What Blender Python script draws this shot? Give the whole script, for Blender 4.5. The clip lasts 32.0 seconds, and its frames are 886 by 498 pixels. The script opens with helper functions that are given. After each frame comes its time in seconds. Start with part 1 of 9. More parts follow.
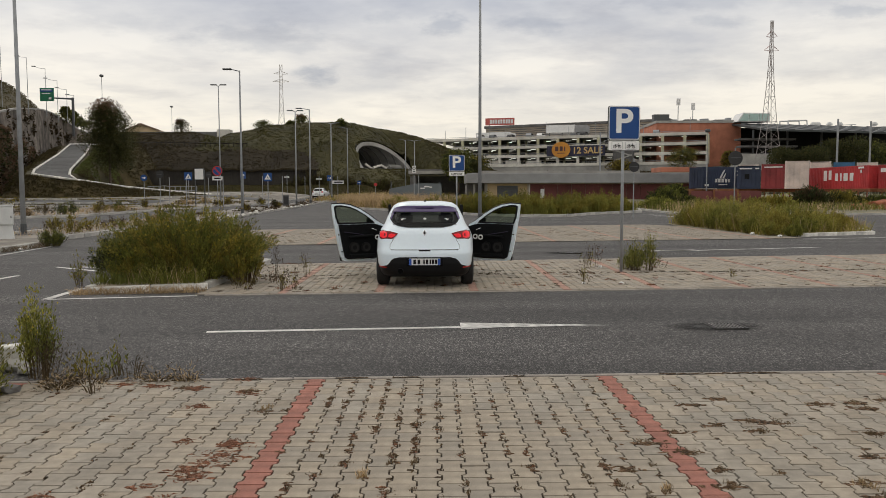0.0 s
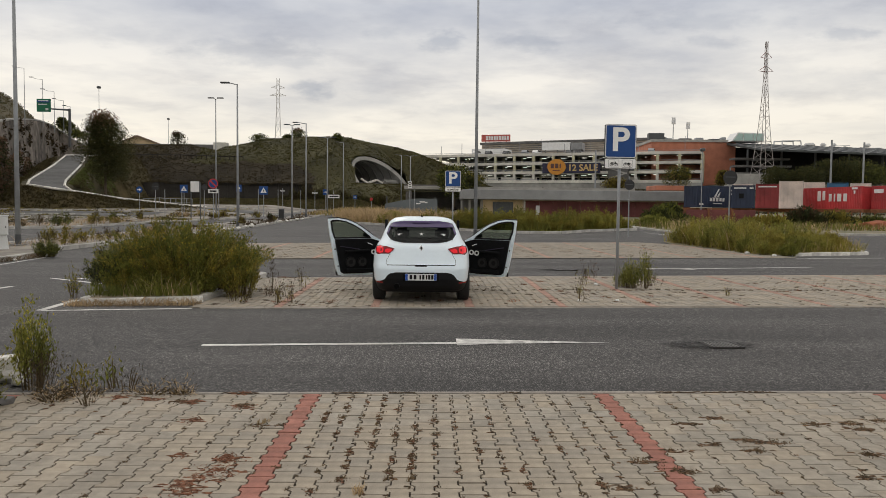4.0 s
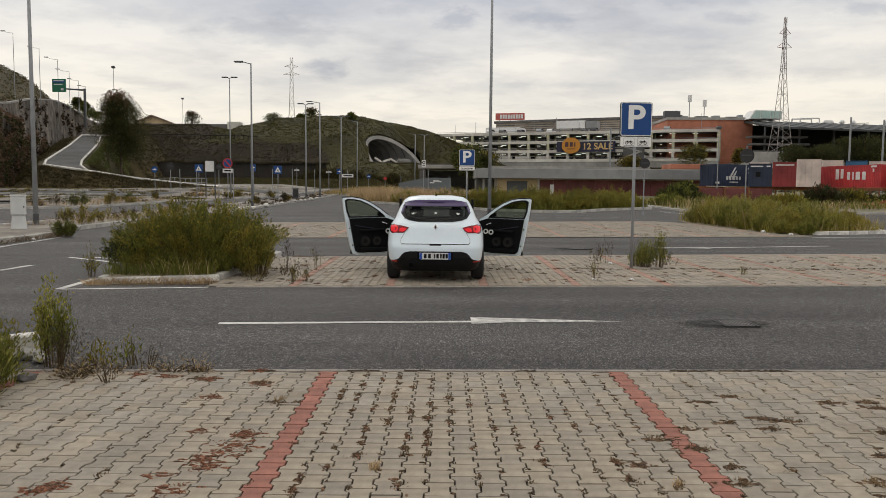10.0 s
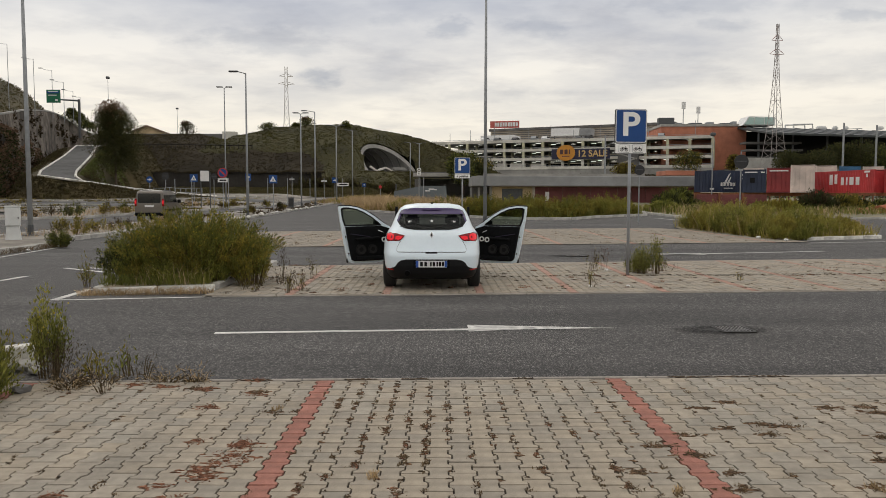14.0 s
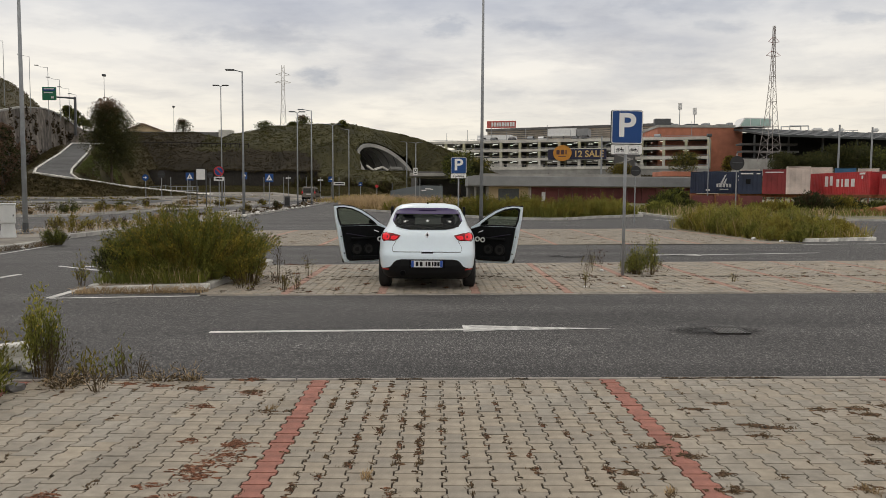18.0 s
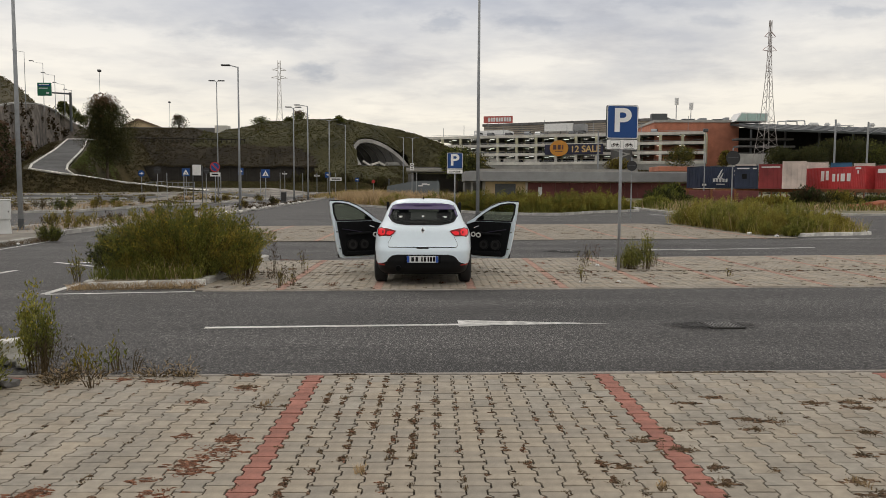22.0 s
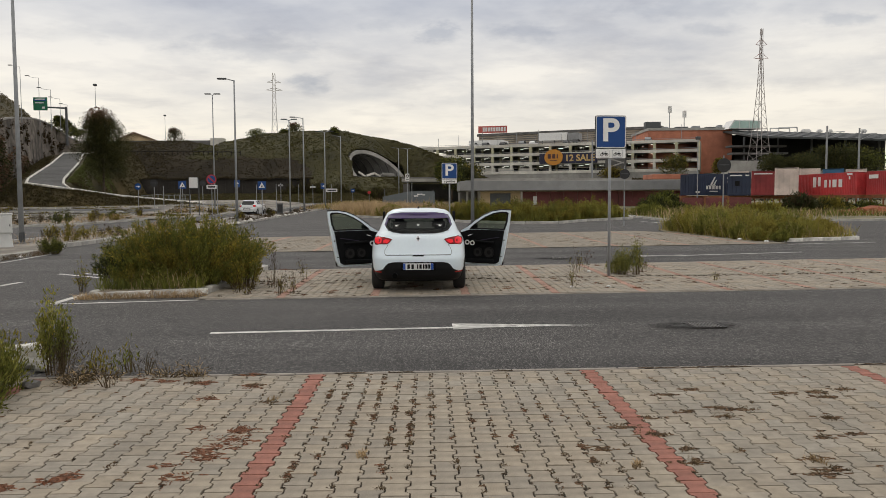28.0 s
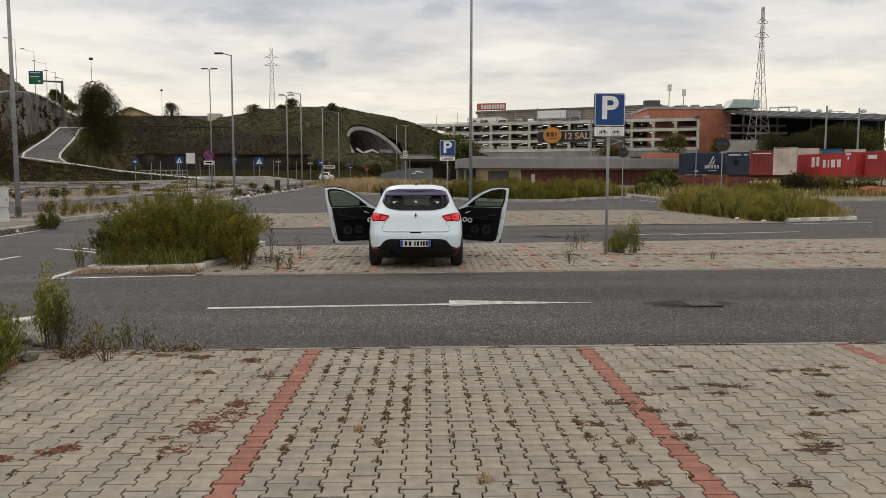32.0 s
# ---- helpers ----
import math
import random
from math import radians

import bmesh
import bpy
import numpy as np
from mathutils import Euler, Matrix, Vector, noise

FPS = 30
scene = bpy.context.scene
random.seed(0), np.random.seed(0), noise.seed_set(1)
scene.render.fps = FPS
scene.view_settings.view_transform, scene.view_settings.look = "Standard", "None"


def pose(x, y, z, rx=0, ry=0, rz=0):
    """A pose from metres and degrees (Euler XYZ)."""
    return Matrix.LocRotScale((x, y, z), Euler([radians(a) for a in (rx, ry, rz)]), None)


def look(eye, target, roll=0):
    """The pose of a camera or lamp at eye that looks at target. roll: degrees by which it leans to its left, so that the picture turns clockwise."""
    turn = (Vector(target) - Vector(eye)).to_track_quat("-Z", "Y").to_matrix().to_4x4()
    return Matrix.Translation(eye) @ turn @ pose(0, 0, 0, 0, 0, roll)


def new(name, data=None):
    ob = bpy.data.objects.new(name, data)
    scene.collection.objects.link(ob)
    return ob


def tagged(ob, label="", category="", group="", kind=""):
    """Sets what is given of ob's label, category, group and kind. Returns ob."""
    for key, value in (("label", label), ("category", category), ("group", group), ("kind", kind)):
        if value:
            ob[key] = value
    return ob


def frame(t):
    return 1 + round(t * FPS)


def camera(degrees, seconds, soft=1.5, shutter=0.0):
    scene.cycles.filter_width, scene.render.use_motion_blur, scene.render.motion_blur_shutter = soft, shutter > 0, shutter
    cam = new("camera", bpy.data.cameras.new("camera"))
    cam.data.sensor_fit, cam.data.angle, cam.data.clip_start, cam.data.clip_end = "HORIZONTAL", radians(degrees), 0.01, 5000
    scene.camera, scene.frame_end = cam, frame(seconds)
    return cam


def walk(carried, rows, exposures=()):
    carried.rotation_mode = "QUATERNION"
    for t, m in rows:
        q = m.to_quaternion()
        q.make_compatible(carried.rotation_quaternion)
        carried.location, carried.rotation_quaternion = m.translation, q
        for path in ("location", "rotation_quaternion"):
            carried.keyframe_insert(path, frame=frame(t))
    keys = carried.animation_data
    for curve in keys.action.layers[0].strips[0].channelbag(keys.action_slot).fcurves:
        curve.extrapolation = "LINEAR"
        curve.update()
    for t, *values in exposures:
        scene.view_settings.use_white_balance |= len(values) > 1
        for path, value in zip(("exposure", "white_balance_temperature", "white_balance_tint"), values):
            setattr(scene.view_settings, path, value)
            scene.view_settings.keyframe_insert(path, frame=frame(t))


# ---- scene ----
cam = camera(60.0, 32.0, soft=0.6)
PATH = [
    (0, (0.026, -0.353, 1.593), (0.047, 1.642, 1.447), -0.1),
    (0.5, (0.026, -0.358, 1.594), (0.043, 1.637, 1.451), 0.1),
    (1, (0.019, -0.363, 1.596), (0.03, 1.632, 1.459), 0.5),
    (1.5, (0.013, -0.361, 1.594), (0.02, 1.635, 1.459), 0.8),
    (2, (0.005, -0.363, 1.593), (0.006, 1.632, 1.453), 0.8),
    (2.5, (0.0, -0.368, 1.594), (0.006, 1.627, 1.456), 0.8),
    (3, (-0.002, -0.365, 1.597), (0.018, 1.632, 1.472), 0.9),
    (3.5, (-0.002, -0.362, 1.597), (0.027, 1.636, 1.492), 0.8),
    (5.5, (-0.008, -0.36, 1.592), (0.026, 1.636, 1.471), 0.0),
    (6, (-0.01, -0.356, 1.593), (0.01, 1.64, 1.463), 0.0),
    (6.5, (-0.012, -0.358, 1.593), (-0.005, 1.637, 1.459), 0.1),
    (7, (-0.008, -0.353, 1.592), (-0.003, 1.643, 1.458), 0.1),
    (7.5, (-0.005, -0.364, 1.596), (0.004, 1.632, 1.461), -0.1),
    (8, (0.001, -0.358, 1.591), (0.013, 1.638, 1.452), -0.4),
    (8.5, (0.0, -0.366, 1.59), (0.015, 1.628, 1.439), -0.2),
    (9, (-0.005, -0.368, 1.586), (0.004, 1.625, 1.424), 0.2),
    (9.5, (-0.008, -0.361, 1.586), (-0.008, 1.632, 1.422), 0.4),
    (10, (-0.01, -0.372, 1.592), (-0.011, 1.621, 1.432), 0.5),
    (10.5, (-0.014, -0.374, 1.589), (-0.015, 1.621, 1.439), 0.4),
    (11, (-0.008, -0.371, 1.59), (-0.009, 1.623, 1.443), 0.2),
    (11.5, (-0.016, -0.37, 1.588), (-0.022, 1.625, 1.442), 0.4),
    (12, (-0.016, -0.37, 1.588), (-0.026, 1.625, 1.443), 0.6),
    (12.5, (-0.018, -0.368, 1.588), (-0.021, 1.627, 1.446), 0.6),
    (13, (-0.019, -0.373, 1.59), (-0.016, 1.622, 1.452), 0.4),
    (13.5, (-0.013, -0.366, 1.589), (-0.003, 1.63, 1.451), 0.1),
    (14, (-0.018, -0.363, 1.588), (-0.008, 1.632, 1.449), 0.1),
    (14.5, (-0.017, -0.361, 1.589), (-0.009, 1.634, 1.451), 0.2),
    (16.5, (-0.014, -0.371, 1.591), (0.016, 1.624, 1.453), 0.2),
    (17, (-0.011, -0.366, 1.592), (0.017, 1.629, 1.449), 0.2),
    (17.5, (-0.009, -0.362, 1.592), (0.015, 1.633, 1.451), 0.3),
    (18, (-0.008, -0.372, 1.595), (0.012, 1.623, 1.455), 0.4),
    (18.5, (-0.005, -0.364, 1.591), (0.015, 1.631, 1.449), 0.4),
    (19, (-0.004, -0.367, 1.592), (0.019, 1.627, 1.446), 0.3),
    (19.5, (0.001, -0.372, 1.591), (0.027, 1.622, 1.439), 0.2),
    (20, (0.008, -0.375, 1.59), (0.032, 1.619, 1.432), 0.2),
    (20.5, (0.011, -0.375, 1.593), (0.034, 1.619, 1.44), 0.3),
    (21, (0.011, -0.379, 1.594), (0.036, 1.616, 1.449), 0.3),
    (21.5, (0.015, -0.384, 1.593), (0.039, 1.611, 1.448), 0.4),
    (22, (0.015, -0.381, 1.594), (0.043, 1.613, 1.442), 0.3),
    (22.5, (0.018, -0.389, 1.593), (0.047, 1.605, 1.435), 0.2),
    (23, (0.044, -0.43, 1.588), (0.05, 1.563, 1.419), 0.1),
    (23.5, (0.048, -0.479, 1.585), (0.035, 1.513, 1.406), 0.2),
    (24, (-0.024, -0.597, 1.583), (-0.008, 1.395, 1.397), 0.1),
    (24.5, (-0.06, -0.668, 1.587), (-0.025, 1.322, 1.391), 0.4),
    (25, (-0.029, -0.699, 1.584), (0.001, 1.292, 1.396), 0.5),
    (25.5, (0.019, -0.752, 1.578), (0.04, 1.241, 1.404), 0.1),
    (27.5, (0.033, -0.818, 1.581), (0.065, 1.177, 1.446), -0.5),
    (28, (0.032, -0.81, 1.581), (0.07, 1.186, 1.455), -0.3),
    (28.5, (0.032, -0.817, 1.584), (0.074, 1.179, 1.462), -0.2),
    (29, (0.038, -0.823, 1.58), (0.076, 1.172, 1.453), -0.1),
    (29.5, (0.042, -0.804, 1.578), (0.073, 1.19, 1.438), -0.2),
    (30, (0.051, -0.8, 1.571), (0.078, 1.194, 1.417), -0.6),
    (30.5, (0.052, -0.809, 1.57), (0.084, 1.184, 1.407), -0.8),
    (31, (0.047, -0.81, 1.567), (0.082, 1.182, 1.396), -0.5),
    (31.5, (0.037, -0.805, 1.569), (0.081, 1.187, 1.392), -0.0),
    (32, (0.035, -0.817, 1.571), (0.079, 1.174, 1.387), 0.1),
]
walk(cam, [(t, look(eye, target, roll)) for t, eye, target, roll in PATH])

# ---- light: bright overcast sky, soft weak sun ----
SUN_EL, SUN_AZ = 42, -25


# darker cloud banks: bearing and height as slopes from the eye, half-widths, depth of tone
CLOUDS = ((-0.148, 0.151, 0.024, 0.011, 0.85), (-0.135, 0.146, 0.012, 0.006, 0.6), (0.013, 0.214, 0.024, 0.013, 0.75), (0.128, 0.216, 0.040, 0.011, 0.55), (0.365, 0.219, 0.030, 0.008, 0.5), (0.535, 0.232, 0.036, 0.010, 0.6),
          (-0.235, 0.200, 0.085, 0.014, 0.45), (-0.195, 0.186, 0.05, 0.008, 0.4), (0.072, 0.130, 0.070, 0.009, 0.35), (-0.062, 0.223, 0.022, 0.008, 0.4), (0.34, 0.245, 0.10, 0.012, 0.35), (-0.40, 0.215, 0.10, 0.010, 0.25),
          (0.45, 0.165, 0.16, 0.022, 0.20), (-0.05, 0.140, 0.06, 0.008, 0.15))


def make_world():
    w = bpy.data.worlds.new("overcast_sky")
    scene.world = w
    w.use_nodes = True
    nt = w.node_tree
    nt.nodes.clear()
    N, L = nt.nodes.new, nt.links.new
    out, bg = N("ShaderNodeOutputWorld"), N("ShaderNodeBackground")
    sky = N("ShaderNodeTexSky")
    sky.sky_type, sky.sun_disc = "NISHITA", False
    sky.sun_elevation, sky.sun_rotation = radians(SUN_EL), radians(SUN_AZ)
    tc, sep = N("ShaderNodeTexCoord"), N("ShaderNodeSeparateXYZ")
    L(tc.outputs["Generated"], sep.inputs[0])
    add = N("ShaderNodeMath")
    add.operation, add.inputs[1].default_value = "ADD", 0.10
    L(sep.outputs["Z"], add.inputs[0])
    dx, dy = N("ShaderNodeMath"), N("ShaderNodeMath")
    dx.operation = dy.operation = "DIVIDE"
    L(sep.outputs["X"], dx.inputs[0]), L(add.outputs[0], dx.inputs[1])
    L(sep.outputs["Y"], dy.inputs[0]), L(add.outputs[0], dy.inputs[1])
    comb = N("ShaderNodeCombineXYZ")
    L(dx.outputs[0], comb.inputs[0]), L(dy.outputs[0], comb.inputs[1])
    n1, n2 = N("ShaderNodeTexNoise"), N("ShaderNodeTexNoise")
    n1.inputs["Scale"].default_value, n1.inputs["Detail"].default_value, n1.inputs["Roughness"].default_value = 0.75, 6, 0.55
    n2.inputs["Scale"].default_value, n2.inputs["Detail"].default_value, n2.inputs["Roughness"].default_value = 2.2, 7, 0.6
    L(comb.outputs[0], n1.inputs["Vector"]), L(comb.outputs[0], n2.inputs["Vector"])
    ramp = N("ShaderNodeValToRGB")
    e = ramp.color_ramp.elements
    e[0].position, e[0].color = 0.0, (1.0, 0.91, 0.74, 1)
    e[1].position, e[1].color = 1.0, (1.20, 1.14, 1.04, 1)
    for p, c in ((0.07, (0.99, 0.917, 0.785, 1)), (0.15, (0.905, 0.867, 0.798, 1)), (0.25, (0.69, 0.705, 0.735, 1)), (0.5, (0.94, 0.91, 0.86, 1))):
        k = ramp.color_ramp.elements.new(p)
        k.color = c
    L(sep.outputs["Z"], ramp.inputs[0])
    r1, r2 = N("ShaderNodeValToRGB"), N("ShaderNodeValToRGB")
    a = r1.color_ramp.elements
    a[0].position, a[0].color, a[1].position, a[1].color = 0.40, (0.73, 0.745, 0.80, 1), 0.60, (1.10, 1.08, 1.05, 1)
    b = r2.color_ramp.elements
    b[0].position, b[0].color, b[1].position, b[1].color = 0.33, (0.78, 0.785, 0.82, 1), 0.50, (1.0, 1.0, 1.0, 1)
    L(n1.outputs["Fac"], r1.inputs[0]), L(n2.outputs["Fac"], r2.inputs[0])
    # fewer clouds towards the bright band at the horizon
    fade = N("ShaderNodeMapRange")
    fade.inputs["From Min"].default_value, fade.inputs["From Max"].default_value = 0.03, 0.16
    L(sep.outputs["Z"], fade.inputs["Value"])
    m1, m2, m3 = N("ShaderNodeMixRGB"), N("ShaderNodeMixRGB"), N("ShaderNodeMixRGB")
    m1.blend_type = m2.blend_type = "MULTIPLY"
    L(fade.outputs[0], m1.inputs["Fac"]), L(ramp.outputs[0], m1.inputs[1]), L(r1.outputs[0], m1.inputs[2])
    m2.inputs["Fac"].default_value = 0.55
    L(m1.outputs[0], m2.inputs[1]), L(r2.outputs[0], m2.inputs[2])

    def op(kind, a, b):
        n = N("ShaderNodeMath")
        n.operation = kind
        for k, v in ((0, a), (1, b)):
            if isinstance(v, (int, float)):
                n.inputs[k].default_value = v
            else:
                L(v, n.inputs[k])
        return n.outputs[0]

    # cloud banks ahead, ragged by noise
    ahead = op("MAXIMUM", sep.outputs["Y"], 0.05)
    su, sv = op("DIVIDE", sep.outputs["X"], ahead), op("DIVIDE", sep.outputs["Z"], ahead)
    slope = N("ShaderNodeCombineXYZ")
    L(su, slope.inputs[0]), L(op("MULTIPLY", sv, 2.2), slope.inputs[1])
    rag = N("ShaderNodeTexNoise")
    rag.inputs["Scale"].default_value, rag.inputs["Detail"].default_value, rag.inputs["Roughness"].default_value = 22, 5, 0.6
    L(slope.outputs[0], rag.inputs["Vector"])
    ragged = op("MULTIPLY", op("SUBTRACT", rag.outputs["Fac"], 0.5), 3.2)
    tone = 0.0
    for cu, cv, cw, ch, deep in CLOUDS:
        a, b = op("DIVIDE", op("SUBTRACT", su, cu), cw), op("DIVIDE", op("SUBTRACT", sv, cv), ch)
        r = op("SQRT", op("ADD", op("MULTIPLY", a, a), op("MULTIPLY", b, b)), 0.0)
        fall = N("ShaderNodeMapRange")
        fall.interpolation_type = "SMOOTHSTEP"
        fall.inputs["From Min"].default_value, fall.inputs["From Max"].default_value, fall.inputs["To Min"].default_value, fall.inputs["To Max"].default_value = 0.25, 1.55, deep, 0.0
        L(op("ADD", r, ragged), fall.inputs["Value"])
        tone = op("MAXIMUM", fall.outputs[0], tone)
    m4 = N("ShaderNodeMixRGB")
    m4.blend_type = "MULTIPLY"
    m4.inputs[2].default_value = (0.62, 0.66, 0.74, 1)
    L(op("MULTIPLY", tone, op("GREATER_THAN", sep.outputs["Y"], 0.3)), m4.inputs["Fac"]), L(m2.outputs[0], m4.inputs[1])
    sc = N("ShaderNodeVectorMath")
    sc.operation = "SCALE"
    sc.inputs["Scale"].default_value = 0.10
    L(sky.outputs[0], sc.inputs[0])
    m3.inputs["Fac"].default_value = 0.94
    L(sc.outputs[0], m3.inputs[1]), L(m4.outputs[0], m3.inputs[2])
    L(m3.outputs[0], bg.inputs["Color"])
    bg.inputs["Strength"].default_value = 1.0
    L(bg.outputs[0], out.inputs[0])


make_world()
sun = new("sun", bpy.data.lights.new("sun", "SUN"))
sun.data.energy, sun.data.angle, sun.data.color = 0.6, radians(25), (1.0, 0.95, 0.88)
_az, _el = radians(SUN_AZ), radians(SUN_EL)
sun.matrix_world = look((math.sin(_az) * math.cos(_el) * 50, math.cos(_az) * math.cos(_el) * 50, math.sin(_el) * 50), (0, 0, 0))
scene.view_settings.exposure = -0.03


# ---- materials ----
def mat(name, color, rough=0.7, metal=0.0, var=0.25, scale=3.0, bump=0.15, bscale=None, per_object=0.0, island=0.0, color2=None, coat=0.0, stain=0.0, emit=None, tint=None):
    """A principled material: grain and stains at two scales, fine relief, optional change from piece to piece."""
    m = bpy.data.materials.new(name)
    m.use_nodes = True
    nt = m.node_tree
    N, L = nt.nodes.new, nt.links.new
    p = nt.nodes["Principled BSDF"]
    p.inputs["Roughness"].default_value, p.inputs["Metallic"].default_value = rough, metal
    if coat:
        p.inputs["Coat Weight"].default_value, p.inputs["Coat Roughness"].default_value = coat, 0.05
    tc = N("ShaderNodeTexCoord")
    n1, n2 = N("ShaderNodeTexNoise"), N("ShaderNodeTexNoise")
    n1.inputs["Scale"].default_value, n1.inputs["Detail"].default_value = scale, 5
    n2.inputs["Scale"].default_value, n2.inputs["Detail"].default_value = scale * 11, 3
    L(tc.outputs["Object"], n1.inputs["Vector"]), L(tc.outputs["Object"], n2.inputs["Vector"])
    c2 = color2 or tuple(c * (1 - var) for c in color)
    ramp = N("ShaderNodeValToRGB")
    e = ramp.color_ramp.elements
    e[0].position, e[0].color = 0.33, (*c2, 1)
    e[1].position, e[1].color = 0.66, (*(min(1, c * (1 + var * 0.5)) for c in color), 1)
    L(n1.outputs["Fac"], ramp.inputs[0])
    last = ramp.outputs[0]

    def times(src, lo, hi):
        nonlocal last
        mr, mx = N("ShaderNodeMapRange"), N("ShaderNodeVectorMath")
        mr.inputs["To Min"].default_value, mr.inputs["To Max"].default_value = lo, hi
        if src[1]:
            mr.inputs["From Min"].default_value, mr.inputs["From Max"].default_value = src[1]
        L(src[0], mr.inputs["Value"])
        mx.operation = "SCALE"
        L(last, mx.inputs[0]), L(mr.outputs[0], mx.inputs["Scale"])
        last = mx.outputs[0]

    times((n2.outputs["Fac"], (0.3, 0.7)), 1 - var * 0.5, 1 + var * 0.5)
    if stain:
        n3 = N("ShaderNodeTexNoise")
        n3.inputs["Scale"].default_value, n3.inputs["Detail"].default_value = scale * 0.17, 6
        L(tc.outputs["Object"], n3.inputs["Vector"])
        times((n3.outputs["Fac"], (0.35, 0.6)), 1 - stain, 1 + stain * 0.3)
    if per_object:
        oi = N("ShaderNodeObjectInfo")
        times((oi.outputs["Random"], None), 1 - per_object, 1 + per_object)
    if island:
        ge = N("ShaderNodeNewGeometry")
        times((ge.outputs["Random Per Island"], None), 1 - island, 1 + island)
    if tint:
        # some pieces lean towards another hue
        oi, ge = N("ShaderNodeObjectInfo"), N("ShaderNodeNewGeometry")
        a, b = N("ShaderNodeMath"), N("ShaderNodeMath")
        a.operation, a.inputs[1].default_value = "MULTIPLY_ADD", 7.31
        L(ge.outputs["Random Per Island"], a.inputs[0]), L(oi.outputs["Random"], a.inputs[2])
        b.operation, b.inputs[1].default_value = "PINGPONG", 1.0
        L(a.outputs[0], b.inputs[0])
        tr, mx = N("ShaderNodeValToRGB"), N("ShaderNodeMixRGB")
        for k, c in enumerate(tint):
            el = tr.color_ramp.elements[k] if k < 2 else tr.color_ramp.elements.new(0.5)
            el.position, el.color = (0.0, 1.0, 0.5)[k], (*c, 1)
        mx.blend_type, mx.inputs["Fac"].default_value = "MULTIPLY", 1.0
        L(b.outputs[0], tr.inputs[0]), L(last, mx.inputs[1]), L(tr.outputs[0], mx.inputs[2])
        last = mx.outputs[0]
    L(last, p.inputs["Base Color"])
    if bump:
        b, nb = N("ShaderNodeBump"), N("ShaderNodeTexNoise")
        nb.inputs["Scale"].default_value, nb.inputs["Detail"].default_value = bscale or scale * 8, 4
        L(tc.outputs["Object"], nb.inputs["Vector"])
        b.inputs["Strength"].default_value, b.inputs["Distance"].default_value = bump, 0.02
        L(nb.outputs["Fac"], b.inputs["Height"]), L(b.outputs[0], p.inputs["Normal"])
    if emit:
        p.inputs["Emission Color"].default_value, p.inputs["Emission Strength"].default_value = (*emit[0], 1), emit[1]
    return m


def glass_mat(name, color=(0.6, 0.65, 0.66), mix=0.5, rough=0.02):
    """A tinted pane: clear through, glossy on top."""
    m = bpy.data.materials.new(name)
    m.use_nodes = True
    nt = m.node_tree
    N, L = nt.nodes.new, nt.links.new
    p = nt.nodes["Principled BSDF"]
    p.inputs["Base Color"].default_value = (0.01, 0.012, 0.013, 1)
    p.inputs["Roughness"].default_value = rough
    tr, mx = N("ShaderNodeBsdfTransparent"), N("ShaderNodeMixShader")
    tr.inputs[0].default_value = (*color, 1)
    mx.inputs[0].default_value = mix
    L(tr.outputs[0], mx.inputs[1]), L(p.outputs[0], mx.inputs[2])
    L(mx.outputs[0], nt.nodes["Material Output"].inputs["Surface"])
    return m


def matte(key, level):
    M[key].node_tree.nodes["Principled BSDF"].inputs["Specular IOR Level"].default_value = level


def leaf_mat(name, color, color2, island=0.45, rough=0.6):
    m = mat(name, color, rough, var=0.2, scale=0.9, bump=0, island=island, color2=color2)
    nt = m.node_tree
    p, out = nt.nodes["Principled BSDF"], nt.nodes["Material Output"]
    p.inputs["Specular IOR Level"].default_value = 0.22
    tl, mx = nt.nodes.new("ShaderNodeBsdfTranslucent"), nt.nodes.new("ShaderNodeMixShader")
    mx.inputs[0].default_value = 0.35
    nt.links.new(p.inputs["Base Color"].links[0].from_socket, tl.inputs["Color"])
    nt.links.new(p.outputs[0], mx.inputs[1]), nt.links.new(tl.outputs[0], mx.inputs[2])
    nt.links.new(mx.outputs[0], out.inputs["Surface"])
    return m


